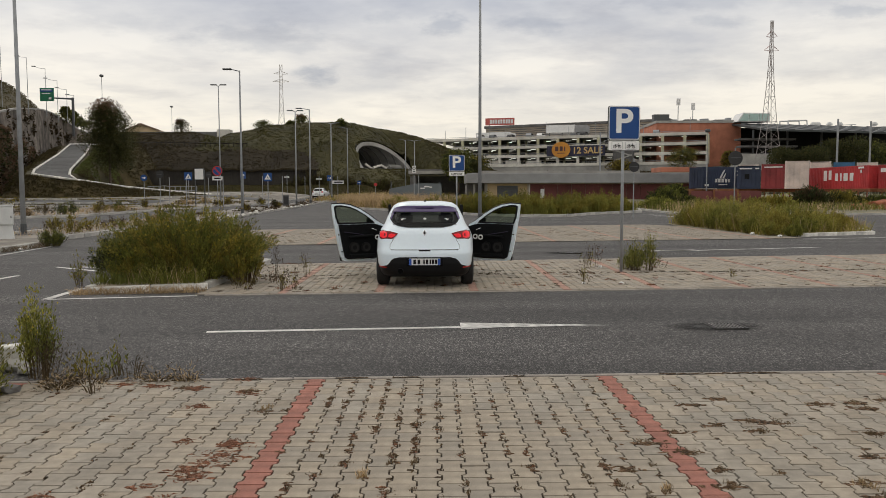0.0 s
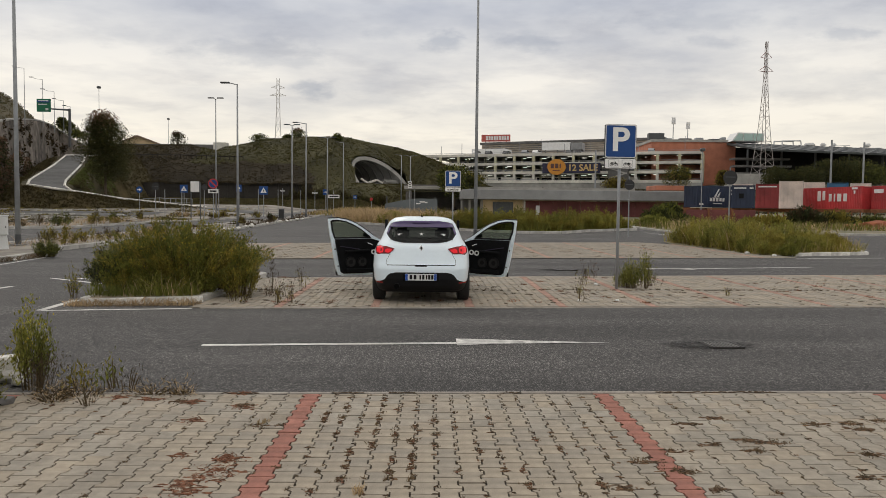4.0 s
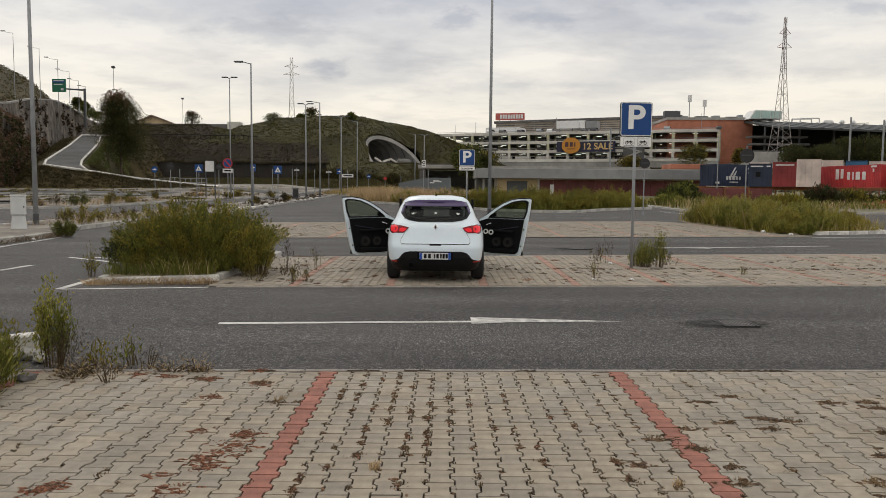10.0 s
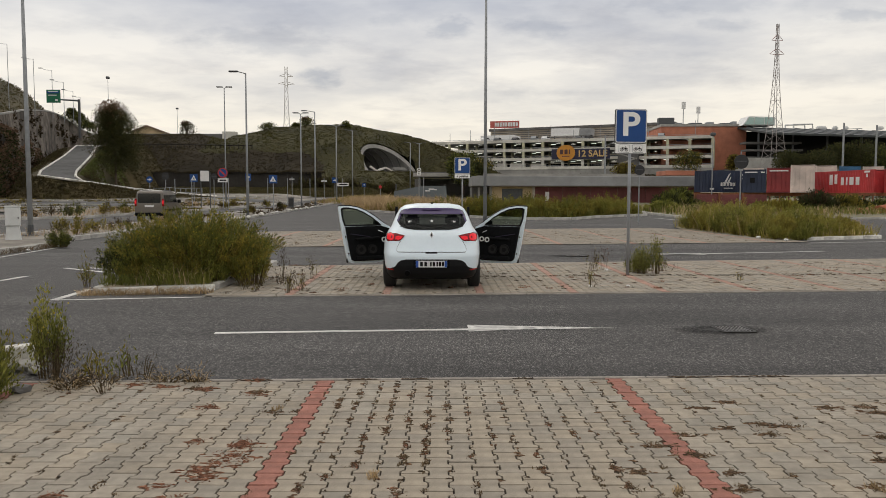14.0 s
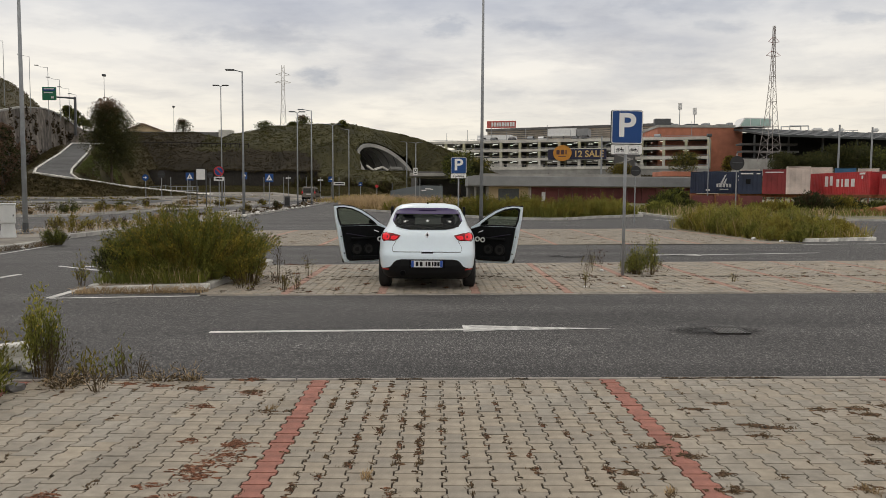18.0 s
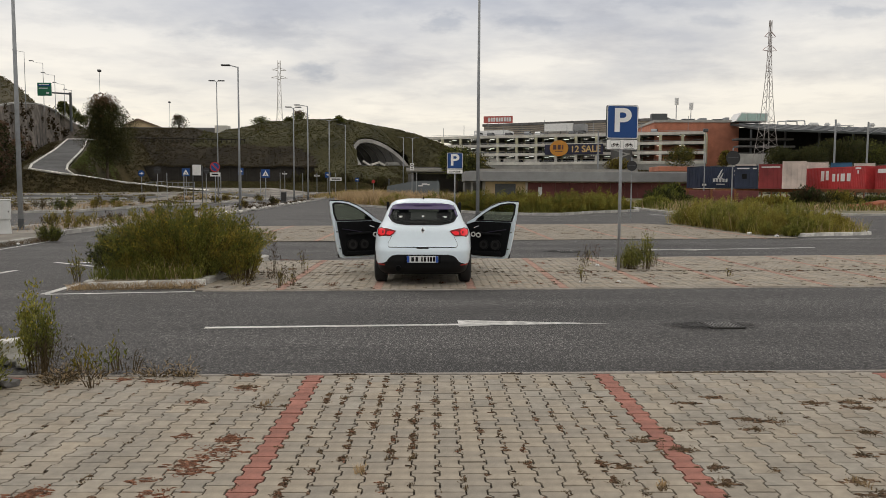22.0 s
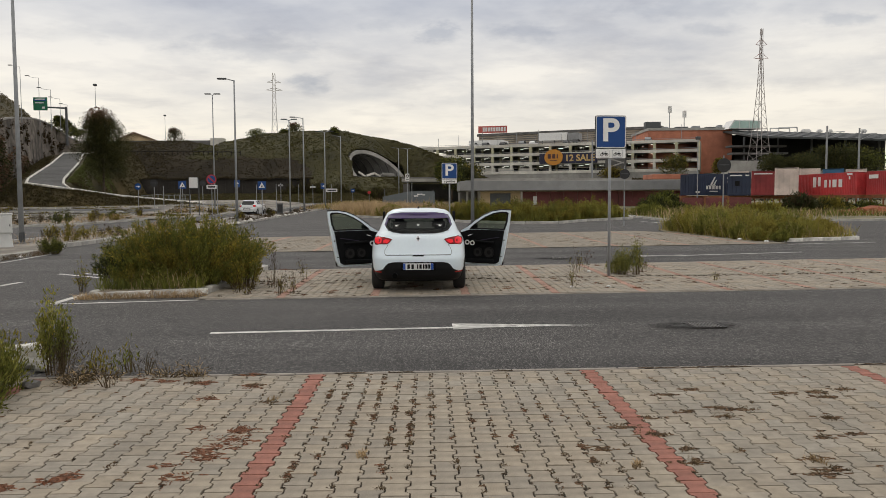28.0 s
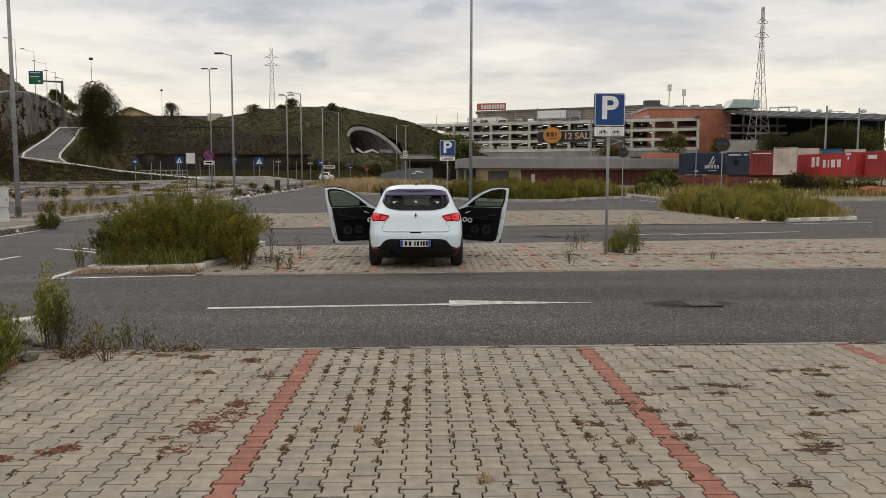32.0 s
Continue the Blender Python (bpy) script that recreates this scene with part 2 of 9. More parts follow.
def asphalt_mat():
    """Worn asphalt: pale and dark grit, faint patches, long worn tracks."""
    m = bpy.data.materials.new("asphalt")
    m.use_nodes = True
    nt = m.node_tree
    N, L = nt.nodes.new, nt.links.new
    p = nt.nodes["Principled BSDF"]
    p.inputs["Roughness"].default_value = 0.86
    tc = N("ShaderNodeTexCoord")
    grit, coarse, patch = N("ShaderNodeTexVoronoi"), N("ShaderNodeTexNoise"), N("ShaderNodeTexNoise")
    grit.inputs["Scale"].default_value = 130
    coarse.inputs["Scale"].default_value, coarse.inputs["Detail"].default_value, coarse.inputs["Roughness"].default_value = 30, 6, 0.8
    patch.inputs["Scale"].default_value, patch.inputs["Detail"].default_value = 0.55, 5
    grain = N("ShaderNodeMapping")
    grain.inputs["Scale"].default_value = (1.0, 0.45, 1.0)
    L(tc.outputs["Object"], grain.inputs[0])
    mp = N("ShaderNodeMapping")
    mp.inputs["Scale"].default_value = (0.25, 1.6, 1)
    mp.inputs["Rotation"].default_value = (0, 0, radians(4))
    L(tc.outputs["Object"], mp.inputs[0])
    for n in (grit, coarse):
        L(grain.outputs[0], n.inputs["Vector"])
    L(mp.outputs[0], patch.inputs["Vector"])
    sep = N("ShaderNodeSeparateColor")
    L(grit.outputs["Color"], sep.inputs[0])
    r1 = N("ShaderNodeValToRGB")
    e = r1.color_ramp.elements
    e[0].position, e[0].color, e[1].position, e[1].color = 0.0, (0.014, 0.0135, 0.013, 1), 1.0, (0.235, 0.222, 0.212, 1)
    k = r1.color_ramp.elements.new(0.7)
    k.color = (0.066, 0.0615, 0.060, 1)
    L(sep.outputs[0], r1.inputs[0])
    r2 = N("ShaderNodeMapRange")
    r2.inputs["From Min"].default_value, r2.inputs["From Max"].default_value, r2.inputs["To Min"].default_value, r2.inputs["To Max"].default_value = 0.32, 0.68, 0.18, 1.68
    L(coarse.outputs["Fac"], r2.inputs["Value"])
    r3 = N("ShaderNodeMapRange")
    r3.inputs["From Min"].default_value, r3.inputs["From Max"].default_value, r3.inputs["To Min"].default_value, r3.inputs["To Max"].default_value = 0.35, 0.65, 0.58, 1.10
    L(patch.outputs["Fac"], r3.inputs["Value"])
    mul = N("ShaderNodeMath")
    mul.operation = "MULTIPLY"
    L(r2.outputs[0], mul.inputs[0]), L(r3.outputs[0], mul.inputs[1])
    sc = N("ShaderNodeVectorMath")
    sc.operation = "SCALE"
    L(r1.outputs[0], sc.inputs[0]), L(mul.outputs[0], sc.inputs["Scale"])
    L(sc.outputs[0], p.inputs["Base Color"])
    b = N("ShaderNodeBump")
    b.inputs["Strength"].default_value, b.inputs["Distance"].default_value = 0.6, 0.01
    L(coarse.outputs["Fac"], b.inputs["Height"]), L(b.outputs[0], p.inputs["Normal"])
    return m


M = {
    "asphalt": asphalt_mat(),
    "asphalt_far": mat("asphalt_worn", (0.078, 0.078, 0.078), 0.9, var=0.25, scale=2, bump=0.3, bscale=60, stain=0.3),
    "dirt": mat("dry_dirt", (0.20, 0.165, 0.115), 0.95, var=0.45, scale=0.6, bump=0.6, bscale=12, color2=(0.09, 0.10, 0.045)),
    "sand": mat("joint_sand", (0.040, 0.029, 0.020), 0.97, var=0.4, scale=9, bump=0.5),
    "kerb_white": mat("whitewashed_kerb", (0.76, 0.74, 0.69), 0.9, var=0.35, scale=3.5, bump=0.4, bscale=70, stain=0.3),
    "block": mat("grey_concrete_block", (0.305, 0.268, 0.216), 0.9, var=0.15, scale=14, bump=0.3, bscale=150, per_object=0.08, island=0.08, stain=0.16, tint=((0.94, 0.97, 1.0), (1.05, 1.02, 0.97), (1.0, 1.0, 1.0))),
    "block_faded": mat("faded_red_block", (0.36, 0.215, 0.165), 0.9, var=0.18, scale=3, bump=0.35, bscale=150, per_object=0.12, island=0.14),
    "block_red": mat("red_concrete_block", (0.30, 0.128, 0.095), 0.9, var=0.24, scale=9, bump=0.35, bscale=150, per_object=0.10, island=0.10),
    "kerb": mat("kerb_concrete", (0.50, 0.485, 0.45), 0.9, var=0.28, scale=2.5, bump=0.4, bscale=70, stain=0.3),
    "pavement": mat("pavement_concrete", (0.235, 0.212, 0.180), 0.92, var=0.4, scale=0.9, bump=0.35, bscale=40, stain=0.45),
    "paint_worn": mat("scuffed_road_paint", (0.64, 0.63, 0.60), 0.8, scale=6, bump=0.3, bscale=120, stain=0.4, color2=(0.25, 0.245, 0.235)),
    "paint": mat("road_paint", (0.62, 0.61, 0.58), 0.75, var=0.30, scale=6, bump=0.3, bscale=120, stain=0.3),
    "steel": mat("galvanised_steel", (0.30, 0.315, 0.33), 0.6, 0.05, var=0.15, scale=4, bump=0.05),
    "steel_dark": mat("dark_steel", (0.10, 0.105, 0.11), 0.55, 0.5, var=0.2, scale=4, bump=0.05),
    "white": mat("white_paint", (0.75, 0.75, 0.74), 0.5, var=0.08, scale=3, bump=0.03),
    "sign_white": mat("sign_white", (0.88, 0.88, 0.86), 0.5, var=0.05, scale=3, bump=0.02),
    "black": mat("black_plastic", (0.009, 0.009, 0.0095), 0.55, var=0.2, scale=8, bump=0.05),
    "speaker": mat("speaker_paper", (0.015, 0.014, 0.0135), 0.7, var=0.25, scale=30, bump=0.2, bscale=200),
    "trim": mat("dark_trim", (0.0065, 0.007, 0.008), 0.7, var=0.25, scale=12, bump=0.2, bscale=200),
    "blue": mat("sign_blue", (0.004, 0.058, 0.235), 0.55, var=0.08, scale=3, bump=0.02),
    "sign_back": mat("sign_back_grey", (0.04, 0.04, 0.042), 0.6, 0.3, var=0.15, scale=3, bump=0.03),
    "red": mat("sign_red", (0.48, 0.03, 0.03), 0.45, var=0.1, scale=3, bump=0.02),
    "green": mat("sign_green", (0.012, 0.15, 0.075), 0.45, var=0.1, scale=3, bump=0.02),
    "stone": mat("retaining_wall_stone", (0.200, 0.172, 0.146), 0.95, var=0.55, scale=0.9, bump=1.0, bscale=2.0, stain=0.55),
    "concrete": mat("grey_concrete", (0.37, 0.36, 0.335), 0.9, var=0.2, scale=0.6, bump=0.2, bscale=8, stain=0.25),
    "concrete_pale": mat("pale_concrete", (0.70, 0.675, 0.61), 0.9, var=0.18, scale=0.4, bump=0.1, bscale=6, stain=0.2),
    "concrete_dark": mat("stained_concrete", (0.16, 0.155, 0.15), 0.92, var=0.3, scale=0.5, bump=0.3, bscale=6, stain=0.3),
    # near-black colour that paints the shade of deep interiors onto sheets
    "dark": mat("painted_interior_dark", (0.013, 0.013, 0.013), 0.95, var=0.3, scale=0.4, bump=0),
    "maroon": mat("maroon_cladding", (0.165, 0.048, 0.045), 0.75, var=0.25, scale=0.8, bump=0.1, stain=0.25),
    "ochre": mat("ochre_plaster", (0.56, 0.43, 0.26), 0.9, var=0.15, scale=0.8, bump=0.1, stain=0.2),
    "brick": mat("terracotta_brick", (0.50, 0.195, 0.12), 0.9, var=0.2, scale=0.5, bump=0.2, bscale=10, stain=0.2),
    "beige": mat("beige_cladding", (0.52, 0.45, 0.37), 0.85, var=0.15, scale=0.4, bump=0.1, stain=0.2),
    "grey_roof": mat("grey_roof_edge", (0.27, 0.275, 0.28), 0.6, var=0.15, scale=0.7, bump=0.05, stain=0.2),
    "hill": mat("grassy_slope", (0.068, 0.062, 0.024), 0.97, var=0.4, scale=0.13, bump=0.8, bscale=1.6, color2=(0.040, 0.038, 0.020), stain=0.3),
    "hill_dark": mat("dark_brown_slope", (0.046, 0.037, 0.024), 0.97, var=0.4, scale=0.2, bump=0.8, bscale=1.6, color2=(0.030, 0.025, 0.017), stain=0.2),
    "hill_dry": mat("dry_slope", (0.080, 0.062, 0.028), 0.97, var=0.45, scale=0.16, bump=0.8, bscale=1.6, color2=(0.040, 0.038, 0.018)),
    "bark": mat("bark", (0.10, 0.075, 0.055), 0.95, var=0.4, scale=6, bump=0.6),
}


matte("trim", 0.12), matte("black", 0.18)


# ---- mesh helpers ----
def raw(name, verts, faces, material, parent=None, label="", smooth=False):
    me = bpy.data.meshes.new(name)
    me.from_pydata([tuple(v) for v in verts], [], [tuple(f) for f in faces])
    me.materials.append(material)
    if smooth:
        me.shade_smooth()
    ob = new(name, me)
    if parent:
        ob.parent = parent
    if label:
        ob["label"] = label
    return ob


def part(name, bm, material, parent, label="", smooth=False):
    """Links a bmesh as one mesh object under a thing or a part."""
    me = bpy.data.meshes.new(name)
    bm.normal_update()
    bm.to_mesh(me)
    bm.free()
    me.materials.append(material)
    if smooth:
        me.shade_smooth()
    ob = new(name, me)
    if parent:
        ob.parent = parent
    if label:
        ob["label"] = label
    return ob


def thing(name, m, label, category, group="", kind=""):
    ob = new(name)
    ob.empty_display_size = 0.2
    ob.matrix_basis = m
    return tagged(ob, label, category, group, kind)


def bx(sx, sy, sz, x=0, y=0, z=0, bevel=0.0, bm=None, rot=None, seg=1):
    """A box of that size, centred on x and y, standing on z."""
    own = bmesh.new()
    bmesh.ops.create_cube(own, size=1)
    bmesh.ops.scale(own, vec=(sx, sy, sz), verts=own.verts)
    if bevel:
        bmesh.ops.bevel(own, geom=own.edges[:], offset=bevel, segments=seg, affect="EDGES")
    if rot:
        bmesh.ops.rotate(own, cent=(0, 0, 0), matrix=Euler([radians(a) for a in rot]).to_matrix(), verts=own.verts)
    bmesh.ops.translate(own, vec=(x, y, z + sz / 2), verts=own.verts)
    return merge(bm, own)


def merge(bm, own):
    if bm is None:
        return own
    me = bpy.data.meshes.new("tmp")
    own.to_mesh(me)
    own.free()
    bm.from_mesh(me)
    bpy.data.meshes.remove(me)
    return bm


def tube(p0, p1, r0, r1=None, seg=10, bm=None):
    """A tapered round bar from p0 to p1."""
    p0, p1 = Vector(p0), Vector(p1)
    own = bmesh.new()
    d = p1 - p0
    bmesh.ops.create_cone(own, cap_ends=True, segments=seg, radius1=r0, radius2=r0 if r1 is None else r1, depth=d.length)
    bmesh.ops.transform(own, matrix=Matrix.Translation((p0 + p1) / 2) @ d.to_track_quat("Z", "Y").to_matrix().to_4x4(), verts=own.verts)
    return merge(bm, own)


def plate_bm(pts, y0, y1, bm=None):
    """A flat outline in x and z, between the depths y0 and y1."""
    own = bmesh.new()
    a = [own.verts.new((x, y0, z)) for x, z in pts]
    b = [own.verts.new((x, y1, z)) for x, z in pts]
    n = len(pts)
    own.faces.new(a), own.faces.new(b[::-1])
    for i in range(n):
        own.faces.new((a[i], b[i], b[(i + 1) % n], a[(i + 1) % n]))
    bmesh.ops.recalc_face_normals(own, faces=own.faces)
    return merge(bm, own)


def rounded(w, h, r, cx=0, cz=0, n=5):
    out = []
    for k, (sx, sz) in enumerate(((1, 1), (-1, 1), (-1, -1), (1, -1))):
        for i in range(n + 1):
            a = radians(90 * k + 90 * i / n)
            out.append((cx + sx * (w / 2 - r) + r * math.cos(a), cz + sz * (h / 2 - r) + r * math.sin(a)))
    return out


def disc(r, cx=0, cz=0, n=28, rz=None):
    return [(cx + r * math.cos(2 * math.pi * i / n), cz + (rz or r) * math.sin(2 * math.pi * i / n)) for i in range(n)]


def words(text, size, material, parent, m, depth=0.003, name="lettering", bold=0.0):
    cu = bpy.data.curves.new(name, "FONT")
    cu.body, cu.size, cu.extrude, cu.align_x, cu.align_y, cu.offset = text, size, depth, "CENTER", "CENTER", bold
    tmp = bpy.data.objects.new("tmp_text", cu)
    scene.collection.objects.link(tmp)
    me = bpy.data.meshes.new_from_object(tmp.evaluated_get(bpy.context.evaluated_depsgraph_get()))
    bpy.data.objects.remove(tmp)
    me.materials.clear()
    me.materials.append(material)
    ob = new(name, me)
    ob.parent, ob.matrix_basis = parent, m
    return ob


def gz(y):
    """Height of the ground: flat, then a gentle rise far off."""
    return max(0.0, 0.0105 * (y - 44)) + max(0.0, 0.008 * (y - 80))


def strip(name, pts, z, material, label, sub=1, category="", thick=0.0):
    """A ground sheet over a plan outline, draped on the ground."""
    bm = bmesh.new()
    f = bm.faces.new([bm.verts.new((x, y, gz(y) + z)) for x, y in pts])
    if f.normal.z < 0 or f.calc_area() and (f.normal_update() or f.normal.z < 0):
        f.normal_flip()
    if sub > 1:
        for c in range(1, sub):
            yy = 44 + c * 14
            bmesh.ops.bisect_plane(bm, geom=bm.verts[:] + bm.edges[:] + bm.faces[:], plane_co=(0, yy, 0), plane_no=(0, 1, 0))
        bmesh.ops.bisect_plane(bm, geom=bm.verts[:] + bm.edges[:] + bm.faces[:], plane_co=(0, 44, 0), plane_no=(0, 1, 0))
        for v in bm.verts:
            v.co.z = gz(v.co.y) + z
    return tagged(part(name, bm, material, None), label, category, kind="structure")


F_EYE, F_AIM = Vector((0.026, -0.353, 1.593)), Vector((0.047, 1.642, 1.447))


def ray_at(px, py, d):
    """A far place by its bearing from the first standpoint: column and row of a 1568 by 882 view, and metres ahead."""
    f = (F_AIM - F_EYE).normalized()
    r = f.cross(Vector((0, 0, 1))).normalized()
    u = r.cross(f)
    w = f + r * ((px - 784) / 1358) + u * ((441 - py) / 1358)
    p = F_EYE + w * ((d - F_EYE.y) / w.y)
    return (p.x, p.y, p.z)


# ---- ground plan ----
def lin(c, s):
    return lambda x: c + s * x


EDGE_A, EDGE_B, EDGE_C, EDGE_D, EDGE_E = lin(6.21, 0.035), lin(11.93, 0.077), lin(17.41, 0.153), lin(24.02, 0.161), lin(35.13, 0.251)


def make_ground():
    bm = bmesh.new()
    xs = [-2500, -600, -200, -100, -60, -30, 0, 30, 60, 100, 200, 600, 2500]
    ys = [-2500, -600, -100, -20, 20, 44, 72, 90, 110, 130, 160, 200, 300, 600, 2500]
    g = [[bm.verts.new((x, y, -0.06 + min(gz(y), 2.2))) for x in xs] for y in ys]
    for j in range(len(ys) - 1):
        for i in range(len(xs) - 1):
            bm.faces.new((g[j][i], g[j][i + 1], g[j + 1][i + 1], g[j + 1][i]))
    tagged(part("ground", bm, M["dirt"], None), "dry dirt ground with sparse weeds", "ground", kind="structure")
    strip("road", [(-60, -14), (60, -14), (60, 66), (26, 70), (-3, 74), (-9, 86), (-12, 128), (-60, 128)], -0.012, M["asphalt"],
          "worn grey asphalt of the car park lanes", sub=6, category="road")


make_ground()


def kerb(name, pts, label, h=0.115, w=0.13, closed=False, step=1.0, gap=0.012, stone="kerb"):
    """A row of kerb stones along a plan line; each stone is a piece."""
    base = thing(name, pose(0, 0, 0), label, "kerb", kind="structure")
    rnd = random.Random(len(pts) * 7 + int(abs(pts[0][0] * 10)))
    pts = [Vector((*p, 0)) for p in pts]
    if closed:
        pts.append(pts[0])
    cache = {}
    for a, b in zip(pts, pts[1:]):
        d = b - a
        n = max(1, round(d.length / step))
        ln = d.length / n
        key = round(ln, 2)
        if key not in cache:
            me = bpy.data.meshes.new("kerb_stone")
            bm = bx(ln - gap, w, h + 0.05, 0, 0, -0.05, bevel=0.015)
            bm.to_mesh(me)
            bm.free()
            me.materials.append(M[stone])
            cache[key] = me
        for i in range(n):
            c = a + d * ((i + 0.5) / n)
            ob = new("kerb_stone", cache[key])
            ob.parent = base
            ob.matrix_basis = pose(c.x, c.y, gz(c.y) + rnd.uniform(-0.008, 0.008), rnd.uniform(-1, 1), 0, math.degrees(math.atan2(d.y, d.x)) + rnd.uniform(-0.6, 0.6))
    return base


# thin concrete edging between the near bays and the lane
EDGING = thing("edging", pose(0, 0, 0), "thin pale concrete edging strip between paving and asphalt", "kerb", kind="structure")


M["edging"] = mat("worn_edging", (0.36, 0.325, 0.285), 0.92, var=0.35, scale=4, bump=0.4, bscale=80, stain=0.3)


def edging(f, x0, x1, w=0.05, z=0.006):
    n = int((x1 - x0) / 1.0)
    for i in range(n):
        a, b = x0 + (x1 - x0) * i / n, x0 + (x1 - x0) * (i + 1) / n
        bm = bx(b - a - 0.008, w, z + 0.02, bevel=0.006)
        ob = part("edging_stone", bm, M["edging"], EDGING)
        ob.matrix_basis = pose((a + b) / 2, f((a + b) / 2), -0.02, 0, 0, math.degrees(math.atan2(f(b) - f(a), b - a)))


edging(EDGE_A, -4.2, 9.8)
for e, a, b in ((EDGE_B, -3.6, 10.4), (EDGE_C, -3.8, 10.2)):
    edging(e, a, b, 0.06, 0.004)

# planted islands
ISLANDS = {
    "shrub_island": [(-5.53, 11.95), (-3.80, 12.55), (-3.75, 17.0), (-5.9, 16.6)],
    "corner_island": [(-12.0, 5.4), (-4.35, 5.95), (-4.2, 4.4), (-4.6, 1.0), (-12.0, 0.5)],
    "grass_island": [(11.5, 36.2), (12.3, 28.0), (13.1, 27.2), (16.7, 28.6), (17.6, 31.0), (14.6, 40.5), (12.0, 39.0)],
    "far_grass_island": [(-8.6, 68.0), (-2.0, 59.0), (3.0, 51.0), (6.3, 48.4), (8.4, 48.7), (11.0, 52.4), (15.2, 56.0), (16.5, 62.0), (4.0, 70.0), (-8.0, 84.0)],
    "right_verge": [(16.5, 50.0), (60.0, 52.0), (60.0, 74.0), (17.5, 74.0), (16.5, 62.5)],
    "median_strip": [(-11.8, 15.0), (-11.95, 23.6), (-12.9, 26.6), (-13.2, 40.0), (-12.6, 49.0), (-12.8, 66.0), (-12.6, 118.0), (-13.9, 118.0), (-15.0, 78.0), (-15.9, 60.0), (-16.3, 50.0), (-16.3, 40.0), (-15.9, 15.0)],
    "outer_median": [(-31.0, 46.0), (-28.5, 46.5), (-23.5, 49.5), (-22.6, 58.0), (-20.9, 66.0), (-18.6, 82.0), (-17.6, 118.0), (-29.5, 122.0), (-31.0, 60.0)],
}
for nm, pts in ISLANDS.items():
    big = nm in ("outer_median", "right_verge", "far_grass_island")
    paved = nm in ("median_strip", "outer_median")
    strip("verge" if not paved else "pavement", pts, 0.012 if nm == "grass_island" else 0.10 if not big else 0.07, M["pavement"] if paved else M["dirt"],
          "worn concrete strip with weeds between kerbs" if paved else "bare dirt of a planted island", sub=6 if max(q[1] for q in pts) > 44 else 1, category="pavement" if paved else "verge")
kerb("kerb_1", ISLANDS["shrub_island"][:2], "whitewashed concrete kerb at the shrub's island", stone="kerb_white", step=0.8, h=0.09)
kerb("kerb_2", ISLANDS["shrub_island"][1:] + ISLANDS["shrub_island"][:1], "pale concrete kerb round the shrub's island")
kerb("kerb_3", ISLANDS["corner_island"][:4], "broken pale kerb overgrown by weeds")
kerb("kerb_4", ISLANDS["grass_island"][2:6], "white concrete kerb of the grassy island", stone="kerb_white")
kerb("kerb_5", ISLANDS["far_grass_island"][:8], "pale kerb before the tall dry grass", h=0.16, w=0.18, step=1.5)
kerb("kerb_6", ISLANDS["median_strip"][:7], "pale kerb of the long median strip", h=0.14, w=0.16, step=1.4)
kerb("kerb_7", ISLANDS["median_strip"][6:], "pale kerb of the long median strip", h=0.14, w=0.16, step=1.4)
kerb("kerb_8", ISLANDS["outer_median"], "pale kerb of the outer strip", h=0.14, w=0.18, step=2.0)
kerb("kerb_16", [ISLANDS["right_verge"][4], ISLANDS["right_verge"][0]], "pale kerb at the verge's end", h=0.14, w=0.18, step=2.0)
kerb("kerb_10", ISLANDS["right_verge"][:2], "pale kerb at the verge by the rail yard", h=0.14, w=0.18, step=2.0)


# ---- road paint ----
def marking(name, pts, label):
    return strip(name, pts, -0.006, M["paint_worn" if "arrow" in name else "paint"], label, category="road marking")


def line(p, q, w, name="lane_line", label="worn white painted line"):
    a, b = Vector(p), Vector(q)
    n = (b - a).normalized()
    n = Vector((-n.y, n.x)) * w / 2
    return marking(name, [tuple(a - n), tuple(b - n), tuple(b + n), tuple(a + n)], label)


line((-2.62, 8.46), (0.33, 8.72), 0.11)
marking("direction_arrow", [(0.33, 8.56), (0.33, 9.04), (2.18, 8.82), (0.85, 8.70)], "worn white painted direction arrow on asphalt")
line((5.85, 20.55), (7.25, 20.75), 0.20), line((7.25, 20.75), (11.2, 21.85), 0.12)
marking("direction_arrow", [(5.6, 20.7), (7.3, 21.05), (7.3, 20.5), (6.4, 20.55)], "worn white painted direction arrow on asphalt")
line((-5.85, 11.25), (-3.7, 11.62), 0.09), line((-5.88, 11.25), (-5.93, 12.6), 0.13)
line((-8.21, 16.39), (-6.4, 15.1), 0.10), line((-7.69, 16.44), (-6.5, 15.75), 0.10)
line((-8.2, 13.7), (-8.13, 14.67), 0.12), line((-11.1, 17.6), (-11.6, 22.95), 0.11)
line((12.6, 25.75), (16.2, 26.65), 0.12), line((14.7, 52.0), (15.5, 47.7), 0.14)


# ---- drain grate in the near lane ----
M["iron"] = mat("cast_iron", (0.030, 0.027, 0.024), 0.5, 0.4, var=0.3, scale=8, bump=0.2)
# near-black colour that paints the darkness of hollows on flat pieces
M["pit"] = mat("painted_hollow_black", (0.006, 0.006, 0.006), 0.95, var=0.2, bump=0)


def plate_flat(a, b):
    """A ragged flat patch."""
    bm = bmesh.new()
    bm.faces.new([bm.verts.new(((a + 0.16 * noise.noise((math.cos(k * 0.3) * 2, math.sin(k * 0.3) * 2, 0))) * math.cos(k * 0.2992) - 0.15, (b + 0.14 * noise.noise((math.cos(k * 0.3) * 3, math.sin(k * 0.3) * 3, 5))) * math.sin(k * 0.2992), 0.0006)) for k in range(21)])
    return bm


